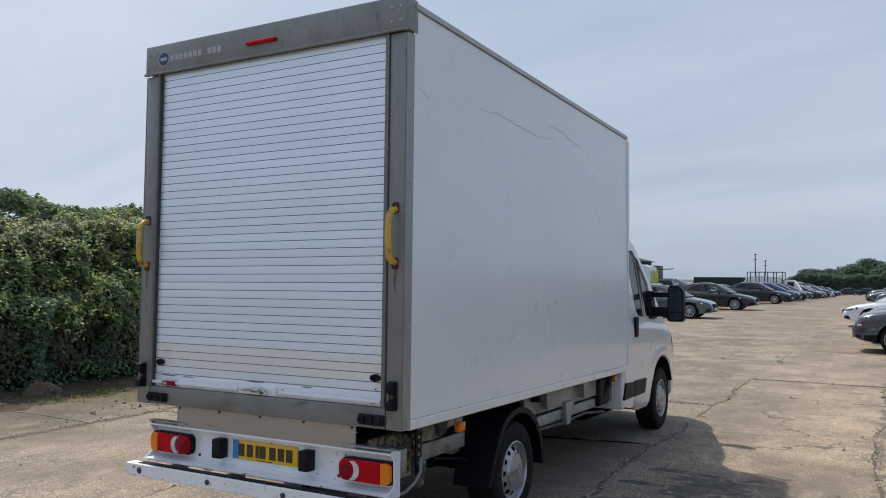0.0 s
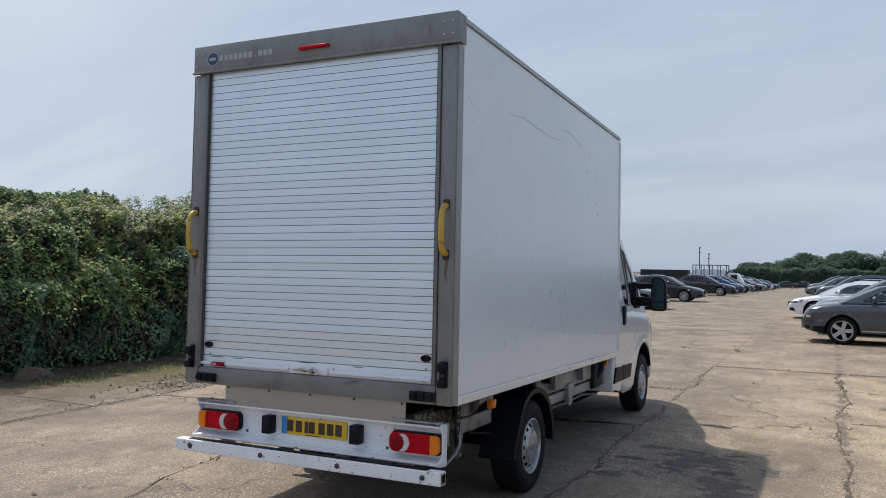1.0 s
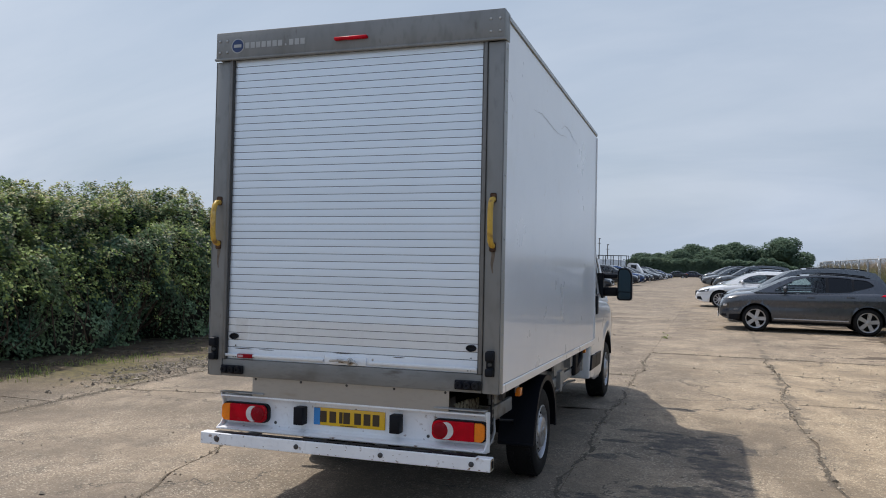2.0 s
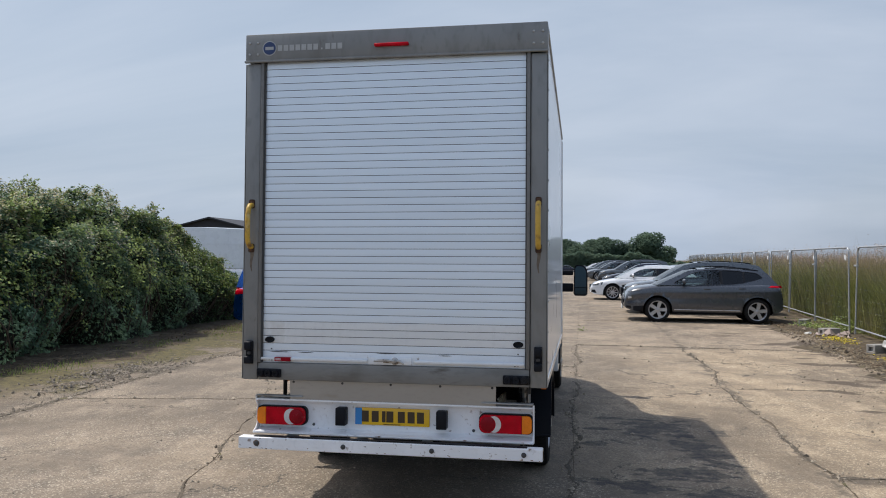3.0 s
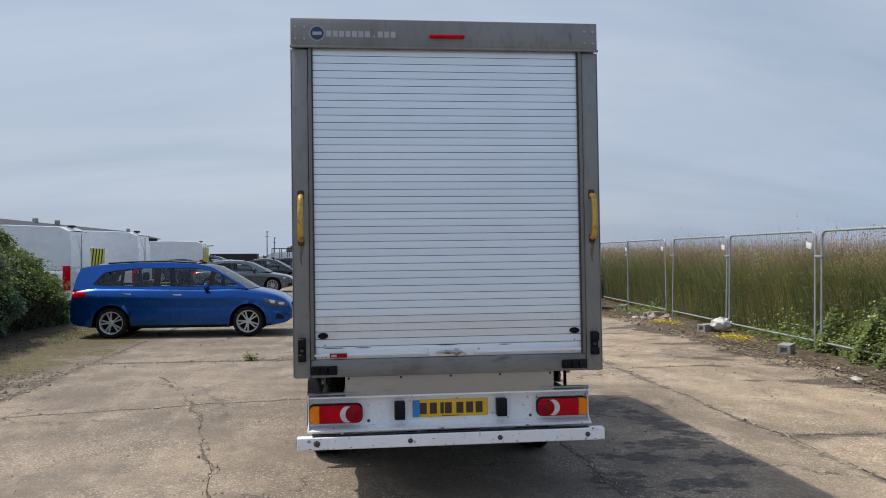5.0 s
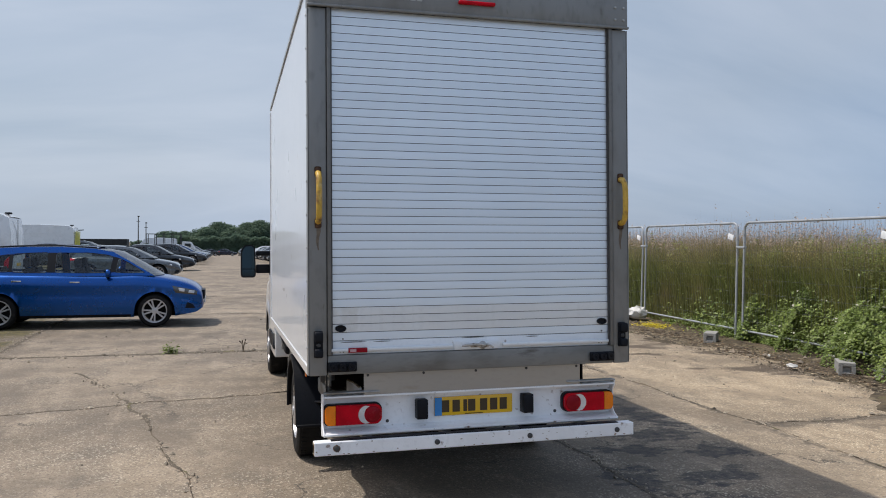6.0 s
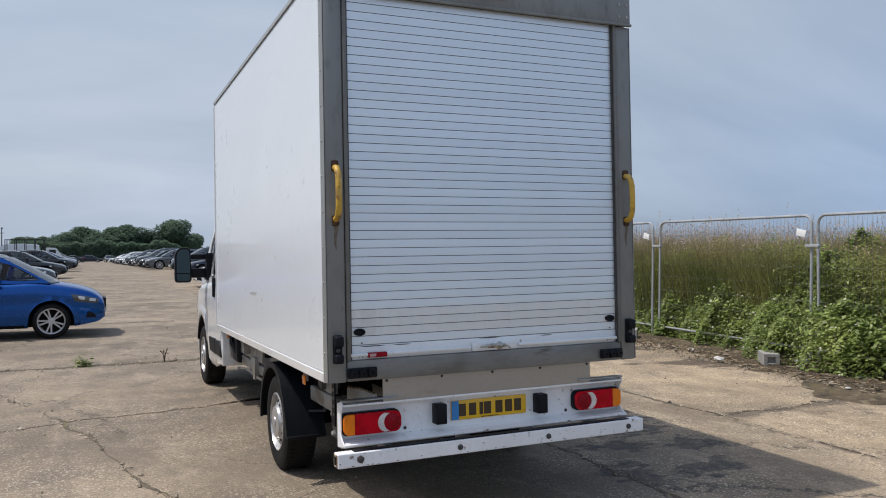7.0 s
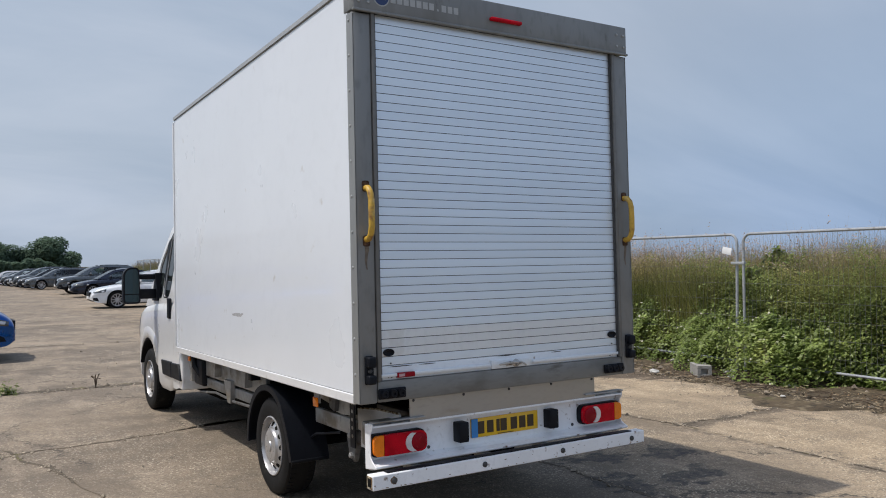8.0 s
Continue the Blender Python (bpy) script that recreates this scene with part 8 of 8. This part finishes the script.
P = np.stack([6.60 + 0.057 * yy + cc, yy, np.clip(zz, 0.03, 1.75)], 1)
g = leaves("nettles", P, np.tile([-0.6, 0, 0.6], (n, 1)), 0.075, M_BRAMBLE, None, rs, 0.42)
tagged(g, "green nettles and docks among the meadow grass", "weeds", kind="stuff")

# leafy meadow weeds that fill the grass
M_WEED = leaf_mat("meadow_weed", (0.17, 0.215, 0.060), (0.27, 0.285, 0.092), (0.38, 0.31, 0.15), 1.1, 0.55, 0.6, (0.5, 1.65))
for n, y0, y1, c1, size in ((130000, -4, 8, 2.2, 0.040), (90000, 8, 40, 2.8, 0.065)):
    yy = rs.uniform(y0, y1, n)
    cc = 0.2 + c1 * rs.uniform(0, 1, n) ** 1.5
    xx = 6.60 + 0.057 * yy + cc
    top = np.array([1.40 + 0.55 * fbm(a * 0.9, b * 0.9, 6) + (0.16 if b < 4.8 else 0.0) for a, b in zip(xx, yy)])
    zz = top - np.abs(rs.normal(0, 0.55, n))
    ok = zz > 0.1
    P = np.stack([xx, yy, zz], 1)[ok]
    g = leaves("meadow_weeds", P, np.tile([-0.5, 0, 0.7], (len(P), 1)), size, M_WEED, None, rs, 0.34)
    tagged(g, "olive and brown meadow weeds among the tall grass", "weeds", kind="stuff")

# tall dark weeds that stand above the grass
def tall_weed(h, seed):
    r = np.random.RandomState(seed)
    o = thing("tall_weed", "tall dark green weed standing in the meadow", "plant", "tall weeds")
    bm, P, N, F = bmesh.new(), [], [], []
    for k in range(7):
        a, lean = r.uniform(0, 6.28), r.uniform(0.05, 0.26)
        tip = Vector((lean * math.cos(a), lean * math.sin(a), h * r.uniform(0.75, 1.0)))
        mid = tip * 0.5 + Vector((0, 0, 0.06 * h))
        path = [Vector((0.02 * math.cos(a), 0.02 * math.sin(a), 0)), mid, tip]
        tube(bm, path, [0.006, 0.005, 0.002], 4, False)
        for i in range(90):
            f = r.uniform(0.25, 1.0) ** 0.8
            q = path[0].lerp(mid, f * 2) if f < 0.5 else mid.lerp(tip, f * 2 - 1)
            w = 0.11 * (1.15 - f)
            P.append(q + Vector((r.normal() * w, r.normal() * w, r.normal() * 0.03)))
            N.append((math.cos(a) * 0.4 - 0.3, math.sin(a) * 0.4, 0.6))
        for i in range(16):
            F.append(tip + Vector((r.normal() * 0.03, r.normal() * 0.03, r.normal() * 0.04 - 0.02)))
    part("stems", bm, M_TWIG, o)
    leaves("foliage", np.array(P), np.array(N), 0.075, M_BRAMBLE, o, r, 0.45)
    leaves("flower_heads", np.array(F), np.tile([0, 0, 1.0], (len(F), 1)), 0.03, M_SEED, o, r, 0.7)["kind"] = "stuff"
    return o


weed_kinds = [tall_weed(1.65, 61), tall_weed(1.85, 62), tall_weed(1.5, 63)]
for i, (y, c) in enumerate(((5.2, 1.3), (5.6, 0.9), (6.6, 0.6), (7.9, 0.7), (8.2, 1.0), (9.6, 0.8), (4.6, 0.8), (3.6, 1.5), (2.9, 1.0), (2.2, 1.7), (1.2, 1.1), (6.1, 1.8), (10.8, 0.9), (12.6, 1.3), (0.4, 1.6), (14.4, 0.9), (3.2, 2.2))):
    m = pose(fence_x(y) + c, y, float(np.interp(c, cols, zs)) - 0.03, 0, 0, rs.uniform(0, 360)) @ Matrix.Scale(rs.uniform(0.88, 1.06), 4)
    if i < 3:
        weed_kinds[i].matrix_basis = m
    else:
        copy_thing(weed_kinds[i % 3], m).matrix_basis = m

# brambles and weeds that spill through the fence
def bramble_edge(y):
    """How far the bank reaches out on to the yard."""
    e = np.interp(y, [-3.5, 1.2, 1.7, 2.2, 2.9, 3.6, 4.4, 5.4, 6.4, 8.0, 10.5], [7.30, 7.25, 6.95, 6.35, 5.98, 6.05, 6.38, 6.66, 6.85, 7.15, 7.5])
    return e + 0.10 * np.sin(y * 4.1 + 0.6) + 0.06 * np.sin(y * 9.7)


n = 215000
yy = rs.uniform(-3.5, 10.2, n)
edge = bramble_edge(yy)
dd = rs.uniform(0, 1, n) ** 0.85 * 2.5
P, N, big = [], [], []
for y, e, d in zip(yy, edge, dd):
    x = e + d
    swell = 0.55 * fbm(x * 0.9, y * 0.9, 5) + 0.30 * fbm(x * 2.6, y * 2.6, 9)
    tall = min(1.0, max(0.72, (10.5 - y) / 3.2))
    hgt = ((1.24 if y > 1.9 else 1.0) * (1 - math.exp(-d / 0.58)) ** 0.9 + swell * min(1, d * 1.8)) * tall
    gap = fbm(x * 2.1, y * 2.1, 31)
    if gap < -0.25 and rs.uniform() < 0.65:
        continue
    P.append((x, y, max(0.02, hgt - abs(rs.normal()) * (0.10 if d > 0.3 else 0.03))))
    N.append((-0.55, 0.0, 0.75))
    big.append(fbm(x * 0.7, y * 0.7, 44) > 0.0)
for i in range(50000):
    y = rs.uniform(-3.5, 9.5)
    d = abs(rs.normal(0, 0.30))
    x = max(6.78 + 0.057 * y, float(bramble_edge(y)) + 0.25) + d + 0.10 * fbm(0, y * 1.5, 3)
    top = 0.90 + 0.50 * fbm(1.0, y * 1.3, 7)
    z = top * rs.uniform(0, 1) ** 0.8
    P.append((x + 0.25 * (z / top) ** 2 + 0.12 * fbm(z * 2.5, y * 2.5, 4), y, max(0.03, z)))
    N.append((-0.75, 0.0, 0.6))
    big.append(False)
br = thing("bramble_bank", "low bank of green brambles and weeds along the fence", "shrub")
big = np.array(big)
leaves("foliage", np.array(P)[~big], np.array(N)[~big], 0.042, M_BRAMBLE, br, rs, 0.66)
leaves("broad_foliage", np.array(P)[big], np.array(N)[big], 0.064, M_BRAMBLE, br, rs, 0.72)
# arching bramble sprays
SP, SN = [], []
canes = bmesh.new()
for i in range(420):
    j = rs.randint(len(P))
    p = Vector(P[j])
    if p.z < 0.25:
        continue
    d = Vector((-0.7 + rs.normal() * 0.4, rs.normal() * 0.7, 0.75)).normalized()
    ln = rs.uniform(0.2, 0.5)
    path = [p + d * ln * f + Vector((-0.06 * f * f, 0, -0.7 * ln * f * f)) for f in np.linspace(0, 1, 6)]
    tube(canes, path, 0.0025, 3, False)
    for k in range(22):
        f = rs.uniform(0.1, 0.999) * 5
        a = int(f)
        SP.append(path[a].lerp(path[a + 1], f - a) + Vector(rs.normal(size=3)) * 0.03)
        SN.append((-0.4, 0.0, 0.8))
leaves("young_sprays", np.array(SP), np.array(SN), 0.056, M_SPRAY, br, rs, 0.62)
part("cane_growth", canes, M_TWIG, br)["kind"] = "stuff"
sel = rs.choice(len(P), 900)
leaves("blossom", np.array(P)[sel] + np.array([-0.05, 0, 0.05]), np.array(N)[sel], 0.036, M_BLOSSOM, br, rs, 0.9)
for x, y, n, hgt, sp in ((7.45, 9.0, 900, 0.55, 0.5), (7.2, 7.6, 1300, 0.50, 0.45), (7.5, 15.6, 1000, 0.4, 0.5), (7.1, 16.6, 500, 0.25, 0.4)):
    o = thing("weed_clump", "green weeds at the foot of the fence", "plant", "weeds", at=pose(x, y, 0))
    q = rs.normal(size=(n, 3)) * np.array([sp * 0.5, sp, hgt * 0.35])
    q[:, 2] = np.abs(q[:, 2])
    leaves("foliage", q, np.tile([-0.4, 0, 0.7], (n, 1)), 0.06, M_BRAMBLE, o, rs, 0.5)
for x, y, n, sx, sy in ((6.68, 9.45, 900, 0.15, 0.24), (6.7, 13.1, 600, 0.13, 0.4)):
    o = thing("stonecrop", "low mat of yellow flowering stonecrop", "plant", "stonecrop", at=pose(x, y, 0.02))
    q = rs.normal(size=(n, 3)) * np.array([sx, sy, 0.03])
    q[:, 2] = np.abs(q[:, 2])
    leaves("flowers", q, np.tile([0, 0, 1.0], (n, 1)), 0.035, M_YELLOWFL, o, rs, 0.8)


def verge(name, label, pts_fn, y0, y1, material, z=0.006):
    bm = bmesh.new()
    prev = None
    n = int((y1 - y0) / 0.06)
    for i in range(n + 1):
        y = y0 + (y1 - y0) * i / n
        xa, xb = pts_fn(y)
        xa += 0.10 * fbm(y * 3.1, 0.5, len(name) * 3.0)
        row = []
        for k in range(15):
            f = k / 14
            x = xa + (xb - xa) * f
            hgt = z + (0.03 + 0.035 * fbm(x * 2.0, y * 2.0, 1)) * min(1, f * 4) if f > 0 else -0.012
            row.append(bm.verts.new((x, y, hgt + fall(y))))
        if prev:
            for k in range(14):
                bm.faces.new((prev[k], prev[k + 1], row[k + 1], row[k]))
        prev = row
    ob = link_mesh(name, bm, material, None, smooth=60)
    return tagged(ob, label, "soil", kind="structure")


verge("soil_verge", "dark soil and litter along the fence", lambda y: (5.72 + 0.03 * y + wobble(44, y, 0.24, 0.9) - 0.75 * math.exp(-((y - 1.9) / 0.8) ** 2) - 0.5 * math.exp(-((y - 7.0) / 0.7) ** 2) - 0.6 * math.exp(-((y - 11.6) / 0.9) ** 2), fence_x(y) + 0.6), -12, 66, M_VERGE)
verge("hedge_verge", "dark mossy soil at the foot of the hedge", lambda y: (-6.25 + wobble(45, y, 0.26, 0.8), -9.5), -3, 17, M_VERGE)
# short grass at the hedge foot and in the joints
XY, Z, H = [], [], []
for i in range(5000):
    y = rs.uniform(3, 15)
    x = -6.75 + rs.normal() * 0.3
    if fbm(x * 0.8, y * 0.8, 4) < 0.02:
        continue
    XY.append((x, y)); Z.append(0.0); H.append(rs.uniform(0.02, 0.07))
g = blades("short_grass", np.array(XY), np.array(Z), np.array(H), 0.004, 0.5, M_BRAMBLE, rs)
tagged(g, "short grass tufts at the hedge foot", "grass", kind="stuff")
n = 2600
gx, gy = rs.normal(-8.6, 0.45, n), rs.normal(15.9, 0.9, n)
g = blades("rough_grass", np.stack([gx, gy], 1), np.zeros(n), rs.uniform(0.08, 0.32, n), 0.006, 0.4, M_SPRAY, rs)
tagged(g, "bright green rough grass at the end of the hedge", "grass", kind="stuff")
for x, y, n, r in ((-2.33, 7.68, 200, 0.085), (1.28, 14.0, 40, 0.06), (3.3, 22.5, 60, 0.12)):
    o = thing("joint_weed", "small green weed growing in a slab joint", "plant", "joint weeds", at=pose(x, y, 0))
    q = rs.normal(size=(n, 3)) * np.array([r * 0.7, r * 0.5, r * 0.85])
    q[:, 2] = np.abs(q[:, 2])
    leaves("foliage", q, np.tile([0, 0, 1.0], (n, 1)), 0.06, M_BRAMBLE, o, rs, 0.35)
o = thing("dead_stalk", "dry brown weed stalk in a slab joint", "plant", at=pose(-1.28, 7.66, 0))
bm = bmesh.new()
for k in range(7):
    a = k * 0.9
    tube(bm, [(0, 0, 0), (0.02 * math.cos(a), 0.02 * math.sin(a), 0.12), (0.06 * math.cos(a), 0.06 * math.sin(a), 0.12 + 0.012 * k)], [0.005, 0.004, 0.008], 5)
part("stalk", bm, M_TWIG, o)

# litter
M_LITTER = mat("pale_litter", (0.55, 0.54, 0.51), 0.7, 0, 0.15, 20.0)
for x, y, s in ((5.75, 4.25, 0.07), (6.25, 3.3, 0.05), (6.6, 3.6, 0.09), (6.1, 5.2, 0.04), (6.4, 14.2, 0.08), (6.2, 2.4, 0.05), (6.9, 4.9, 0.08), (5.4, 1.9, 0.03)):
    bm = bmesh.new()
    bmesh.ops.create_icosphere(bm, subdivisions=2, radius=s)
    for v in bm.verts:
        v.co *= 1 + 0.5 * noise.noise(v.co * 30 + Vector((x, y, 0)))
        v.co.z = max(-0.2 * s, v.co.z * 0.55)
    o = link_mesh("litter", bm, M_LITTER, None)
    o.location = (x, y, 0.05)
    tagged(o, "crumpled scrap of pale litter on the soil", "litter", "litter")
# broken slab under the hedge
M_RUBBLE = mat("earthy_concrete_lump", (0.17, 0.13, 0.095), 0.95, 0, 0.3, 5.0, 25.0, bump=0.8, bscale=16, spots=[((0.07, 0.05, 0.035), 0.45, 6.0)])
bm = bmesh.new()
extrude_outline(bm, [(-0.33, 0.0), (0.30, 0.0), (0.36, 0.10), (0.14, 0.24), (-0.15, 0.26), (-0.30, 0.12)], "y", -0.16, 0.16)
bmesh.ops.bevel(bm, geom=bm.edges[:], offset=0.02, segments=2, affect="EDGES")
o = link_mesh("rubble", bm, M_RUBBLE, None)
o.matrix_basis = pose(-7.1, 3.35, 0.0, 0, 0, 50) @ Matrix.Scale(0.75, 4)
tagged(o, "broken lump of concrete lying under the hedge", "rubble")

# loose stones and grit on the slabs
n = 7000
pick = rs.uniform(0, 1, n)
px = np.where(pick < 0.40, rs.uniform(-5.5, 6.8, n), np.where(pick < 0.88, rs.normal(5.3, 0.8, n), rs.normal(-5.25, 0.2, n)))
py = rs.uniform(-2.5, 13, n) ** 1.0
size = np.exp(rs.normal(-5.35, 0.5, n))
octa = np.array([(1, 0, 0), (-1, 0, 0), (0, 1, 0), (0, -1, 0), (0, 0, 0.8), (0, 0, -0.5)])
tri = [(0, 2, 4), (2, 1, 4), (1, 3, 4), (3, 0, 4), (2, 0, 5), (1, 2, 5), (3, 1, 5), (0, 3, 5)]
V = (octa[None] * (1 + 0.35 * rs.normal(size=(n, 6, 3)))) * size[:, None, None] + np.stack([px, py, size * 0.3], 1)[:, None, :]
F = [(a + 6 * i, b + 6 * i, c + 6 * i) for i in range(n) for a, b, c in tri]
M_GRIT = mat("loose_grit", (0.34, 0.29, 0.225), 0.9, 0, 0.2, 5.0, island=0.45)
g = raw_mesh("grit", V.reshape(-1, 3).tolist(), F, M_GRIT)
tagged(g, "loose grit and small stones scattered on the slabs", "gravel", kind="stuff")

# broken joints and cracks: earth lying in them and crumbs along them
M_CRACK = mat("earth_in_cracks", (0.112, 0.090, 0.064), 0.95, 0, 0.3, 9.0, 40.0, bump=0.5, bscale=60, spots=[((0.040, 0.032, 0.023), 0.42, 9.0), ((0.135, 0.125, 0.035), 0.30, 2.5)])


def stones(name, label, px, py, size, material, z=0.3):
    n = len(px)
    V = (octa[None] * (1 + 0.35 * rs.normal(size=(n, 6, 3)))) * size[:, None, None] + np.stack([px, py, size * z], 1)[:, None, :]
    F = [(a + 6 * i, b + 6 * i, c + 6 * i) for i in range(n) for a, b, c in tri]
    return tagged(raw_mesh(name, V.reshape(-1, 3).tolist(), F, material), label, "gravel", kind="stuff")


CROSS = (4.40, 0.07, 7, 0.20)
cracks = [
    (lambda t: (t, line_y(R(7.65), t)), -4.77, 1.2, 0.105, 1), (lambda t: (t, 7.74), -2.25, -0.45, 0.21, 17), (lambda t: (t, line_y(CROSS, t)), -4.77, 0.6, 0.034, 2), (lambda t: (line_x(CRL, t), t), -1.5, 3.9, 0.032, 3),
    (lambda t: (-2.42 - 0.44 * (t - 3.9) + wobble(61, t, 0.05, 2.0), t), 3.95, 6.1, 0.035, 4), (lambda t: (line_x(CR3, t), t), -4.0, 10.9, 0.030, 5),
    (lambda t: (t, line_y((1.55, 0.05, 9, 0.01), t)), 3.25, 5.9, 0.070, 6), (lambda t: (t, line_y(R(10.95), t)), 1.2, 6.6, 0.06, 7),
    (lambda t: (line_x(J(-4.77), t), t), -1.0, 14.0, 0.075, 9), (lambda t: (t, line_y(R(14.2), t)), -4.7, 1.2, 0.05, 10), (lambda t: (t, 6.05 + wobble(62, t, 0.06, 1.6)), 3.3, 5.2, 0.03, 11),
    (lambda t: (t, 9.05 - 0.1 * t + wobble(63, t, 0.05, 1.8)), 2.0, 4.6, 0.025, 12), (lambda t: (line_x(J(1.2), t) + wobble(71, t, 0.03, 2.2), t), -1.5, 10.9, 0.030, 16), (lambda t: (t, 20.2), -4.7, 7.0, 0.06, 14), (lambda t: (t, 17.25), 1.3, 7.0, 0.05, 15),
]
vs, fs, cx, cy = [], [], [], []
for fn, a, b, wd, sd in cracks:
    n = int((b - a) / 0.025)
    prev = None
    for i in range(n + 1):
        t = a + (b - a) * i / n
        p, q = Vector(fn(t)), Vector(fn(t + 0.02))
        d = (q - p).normalized()
        nrm = Vector((-d.y, d.x))
        k = noise.fractal(Vector((t * 1.3, sd * 7.1, 0)), 0.8, 2.0, 4)
        w = [max(0.0, wd * (0.38 + 0.75 * k + 0.55 * noise.noise(Vector((t * 17, sd * 3.3, s * 5))))) for s in (1, 2)]
        l, r = p + nrm * w[0], p - nrm * w[1]
        if w[0] + w[1] < 0.006:
            prev = None
            continue
        vs += [(l.x, l.y, 0.0022), (p.x, p.y, 0.004), (r.x, r.y, 0.0022)]
        m = len(vs) - 3
        if prev is not None:
            fs += [(prev, prev + 1, m + 1, m), (prev + 1, prev + 2, m + 2, m + 1)]
        prev = m
        for c in range(rs.poisson(1.7 * min(1.0, wd / 0.045))):
            o = nrm * rs.normal() * (wd * 0.9 + 0.01)
            cx.append(p.x + o.x)
            cy.append(p.y + o.y)
g = raw_mesh("crack_earth", vs, fs, M_CRACK)
tagged(g, "dark earth lying in the broken joints of the slabs", "soil", kind="stuff")
stones("crumbs", "crumbs of broken concrete along the cracks", np.array(cx), np.array(cy), np.exp(rs.normal(-4.9, 0.45, len(cx))), M_GRIT)
# gravel washed against the hedge-side joint
n = 2300
gx, gy = -5.30 + rs.normal(0, 0.30, n), 5.2 + rs.normal(0, 0.75, n)
ok = (gx < -4.72) & (np.array([fbm(a * 1.6, b * 1.6, 12) for a, b in zip(gx, gy)]) > -0.22)
M_PEBBLE = mat("pale_gravel", (0.25, 0.215, 0.17), 0.9, 0, 0.2, 5.0, island=0.5)
stones("gravel_patch", "pale gravel lying beside the hedge-side joint", gx[ok], gy[ok], np.exp(rs.normal(-4.35, 0.35, ok.sum())), M_PEBBLE)

# clods and stones on the soil
n = 2600
gy = rs.uniform(-3, 15, n)
gx = 5.35 + 0.035 * gy + np.abs(rs.normal(0, 0.6, n))
M_SOILSTONE = mat("earthy_stone", (0.20, 0.165, 0.125), 0.95, 0, 0.2, 5.0, island=0.6)
stones("soil_stones", "earthy stones and clods lying on the soil", gx, gy, np.exp(rs.normal(-4.5, 0.5, n)), M_SOILSTONE, 1.6)

# heap of pale broken blockwork by the fence
n = 90
M_HEAP = mat("pale_broken_block", (0.42, 0.34, 0.30), 0.9, 0, 0.2, 6.0, island=0.35)
g = stones("rubble_heap", "heap of pale pinkish broken blockwork by the fence", rs.normal(6.86, 0.16, n), rs.normal(14.15, 0.22, n), np.exp(rs.normal(-3.1, 0.35, n)), M_HEAP, 0.9)
g["category"] = "rubble"

# dead leaves and twigs on the soil
n = 13000
yy = rs.uniform(-4, 18, n)
side = rs.uniform(0, 1, n) < 0.7
xx = np.where(side, 5.55 + 0.04 * yy + np.abs(rs.normal(0, 0.5, n)), -6.75 - np.abs(rs.normal(0, 0.35, n)))
P = np.stack([xx, yy, 0.028 + rs.uniform(0, 0.03, n)], 1)
M_DEAD = mat("dead_leaf", (0.14, 0.095, 0.055), 0.9, 0, 0.2, 3.0, island=0.65)
g = leaves("leaf_litter", P, np.tile([0, 0, 1.0], (n, 1)), 0.035, M_DEAD, None, rs, 0.5, 0.1)
tagged(g, "dead leaves and scraps lying on the soil", "leaf litter", kind="stuff")
n = 1700
yy = rs.uniform(-2, 15, n)
xx = 5.25 + 0.05 * yy + np.abs(rs.normal(0, 0.55, n))
P = np.stack([xx, yy, 0.040 + rs.uniform(0, 0.02, n)], 1)
M_STRAW = mat("pale_straw", (0.29, 0.235, 0.155), 0.85, 0, 0.2, 3.0, island=0.5)
g = leaves("straw_litter", P, np.tile([0, 0, 3.0], (n, 1)), 0.085, M_STRAW, None, rs, 0.09, 0.05)
tagged(g, "pale straw and stalks lying on the soil", "straw", kind="stuff")
for i in range(52):
    y = rs.uniform(0.5, 9) if i < 26 else rs.uniform(1.0, 4.2)
    x = 5.7 + 0.04 * y + abs(rs.normal(0, 0.35))
    a = rs.uniform(0, 3.14)
    l = rs.uniform(0.15, 0.5)
    bm = tube(bmesh.new(), [(0, 0, 0.0), (l * 0.5 * math.cos(a), l * 0.5 * math.sin(a), 0.02), (l * math.cos(a + 0.2), l * math.sin(a + 0.2), 0.005)], [0.006, 0.005, 0.003], 5)
    o = link_mesh("twig", bm, M_TWIG, None)
    o.location = (x, y, 0.045)
    tagged(o, "dry pale twig lying on the soil", "twig", "twigs by the fence")
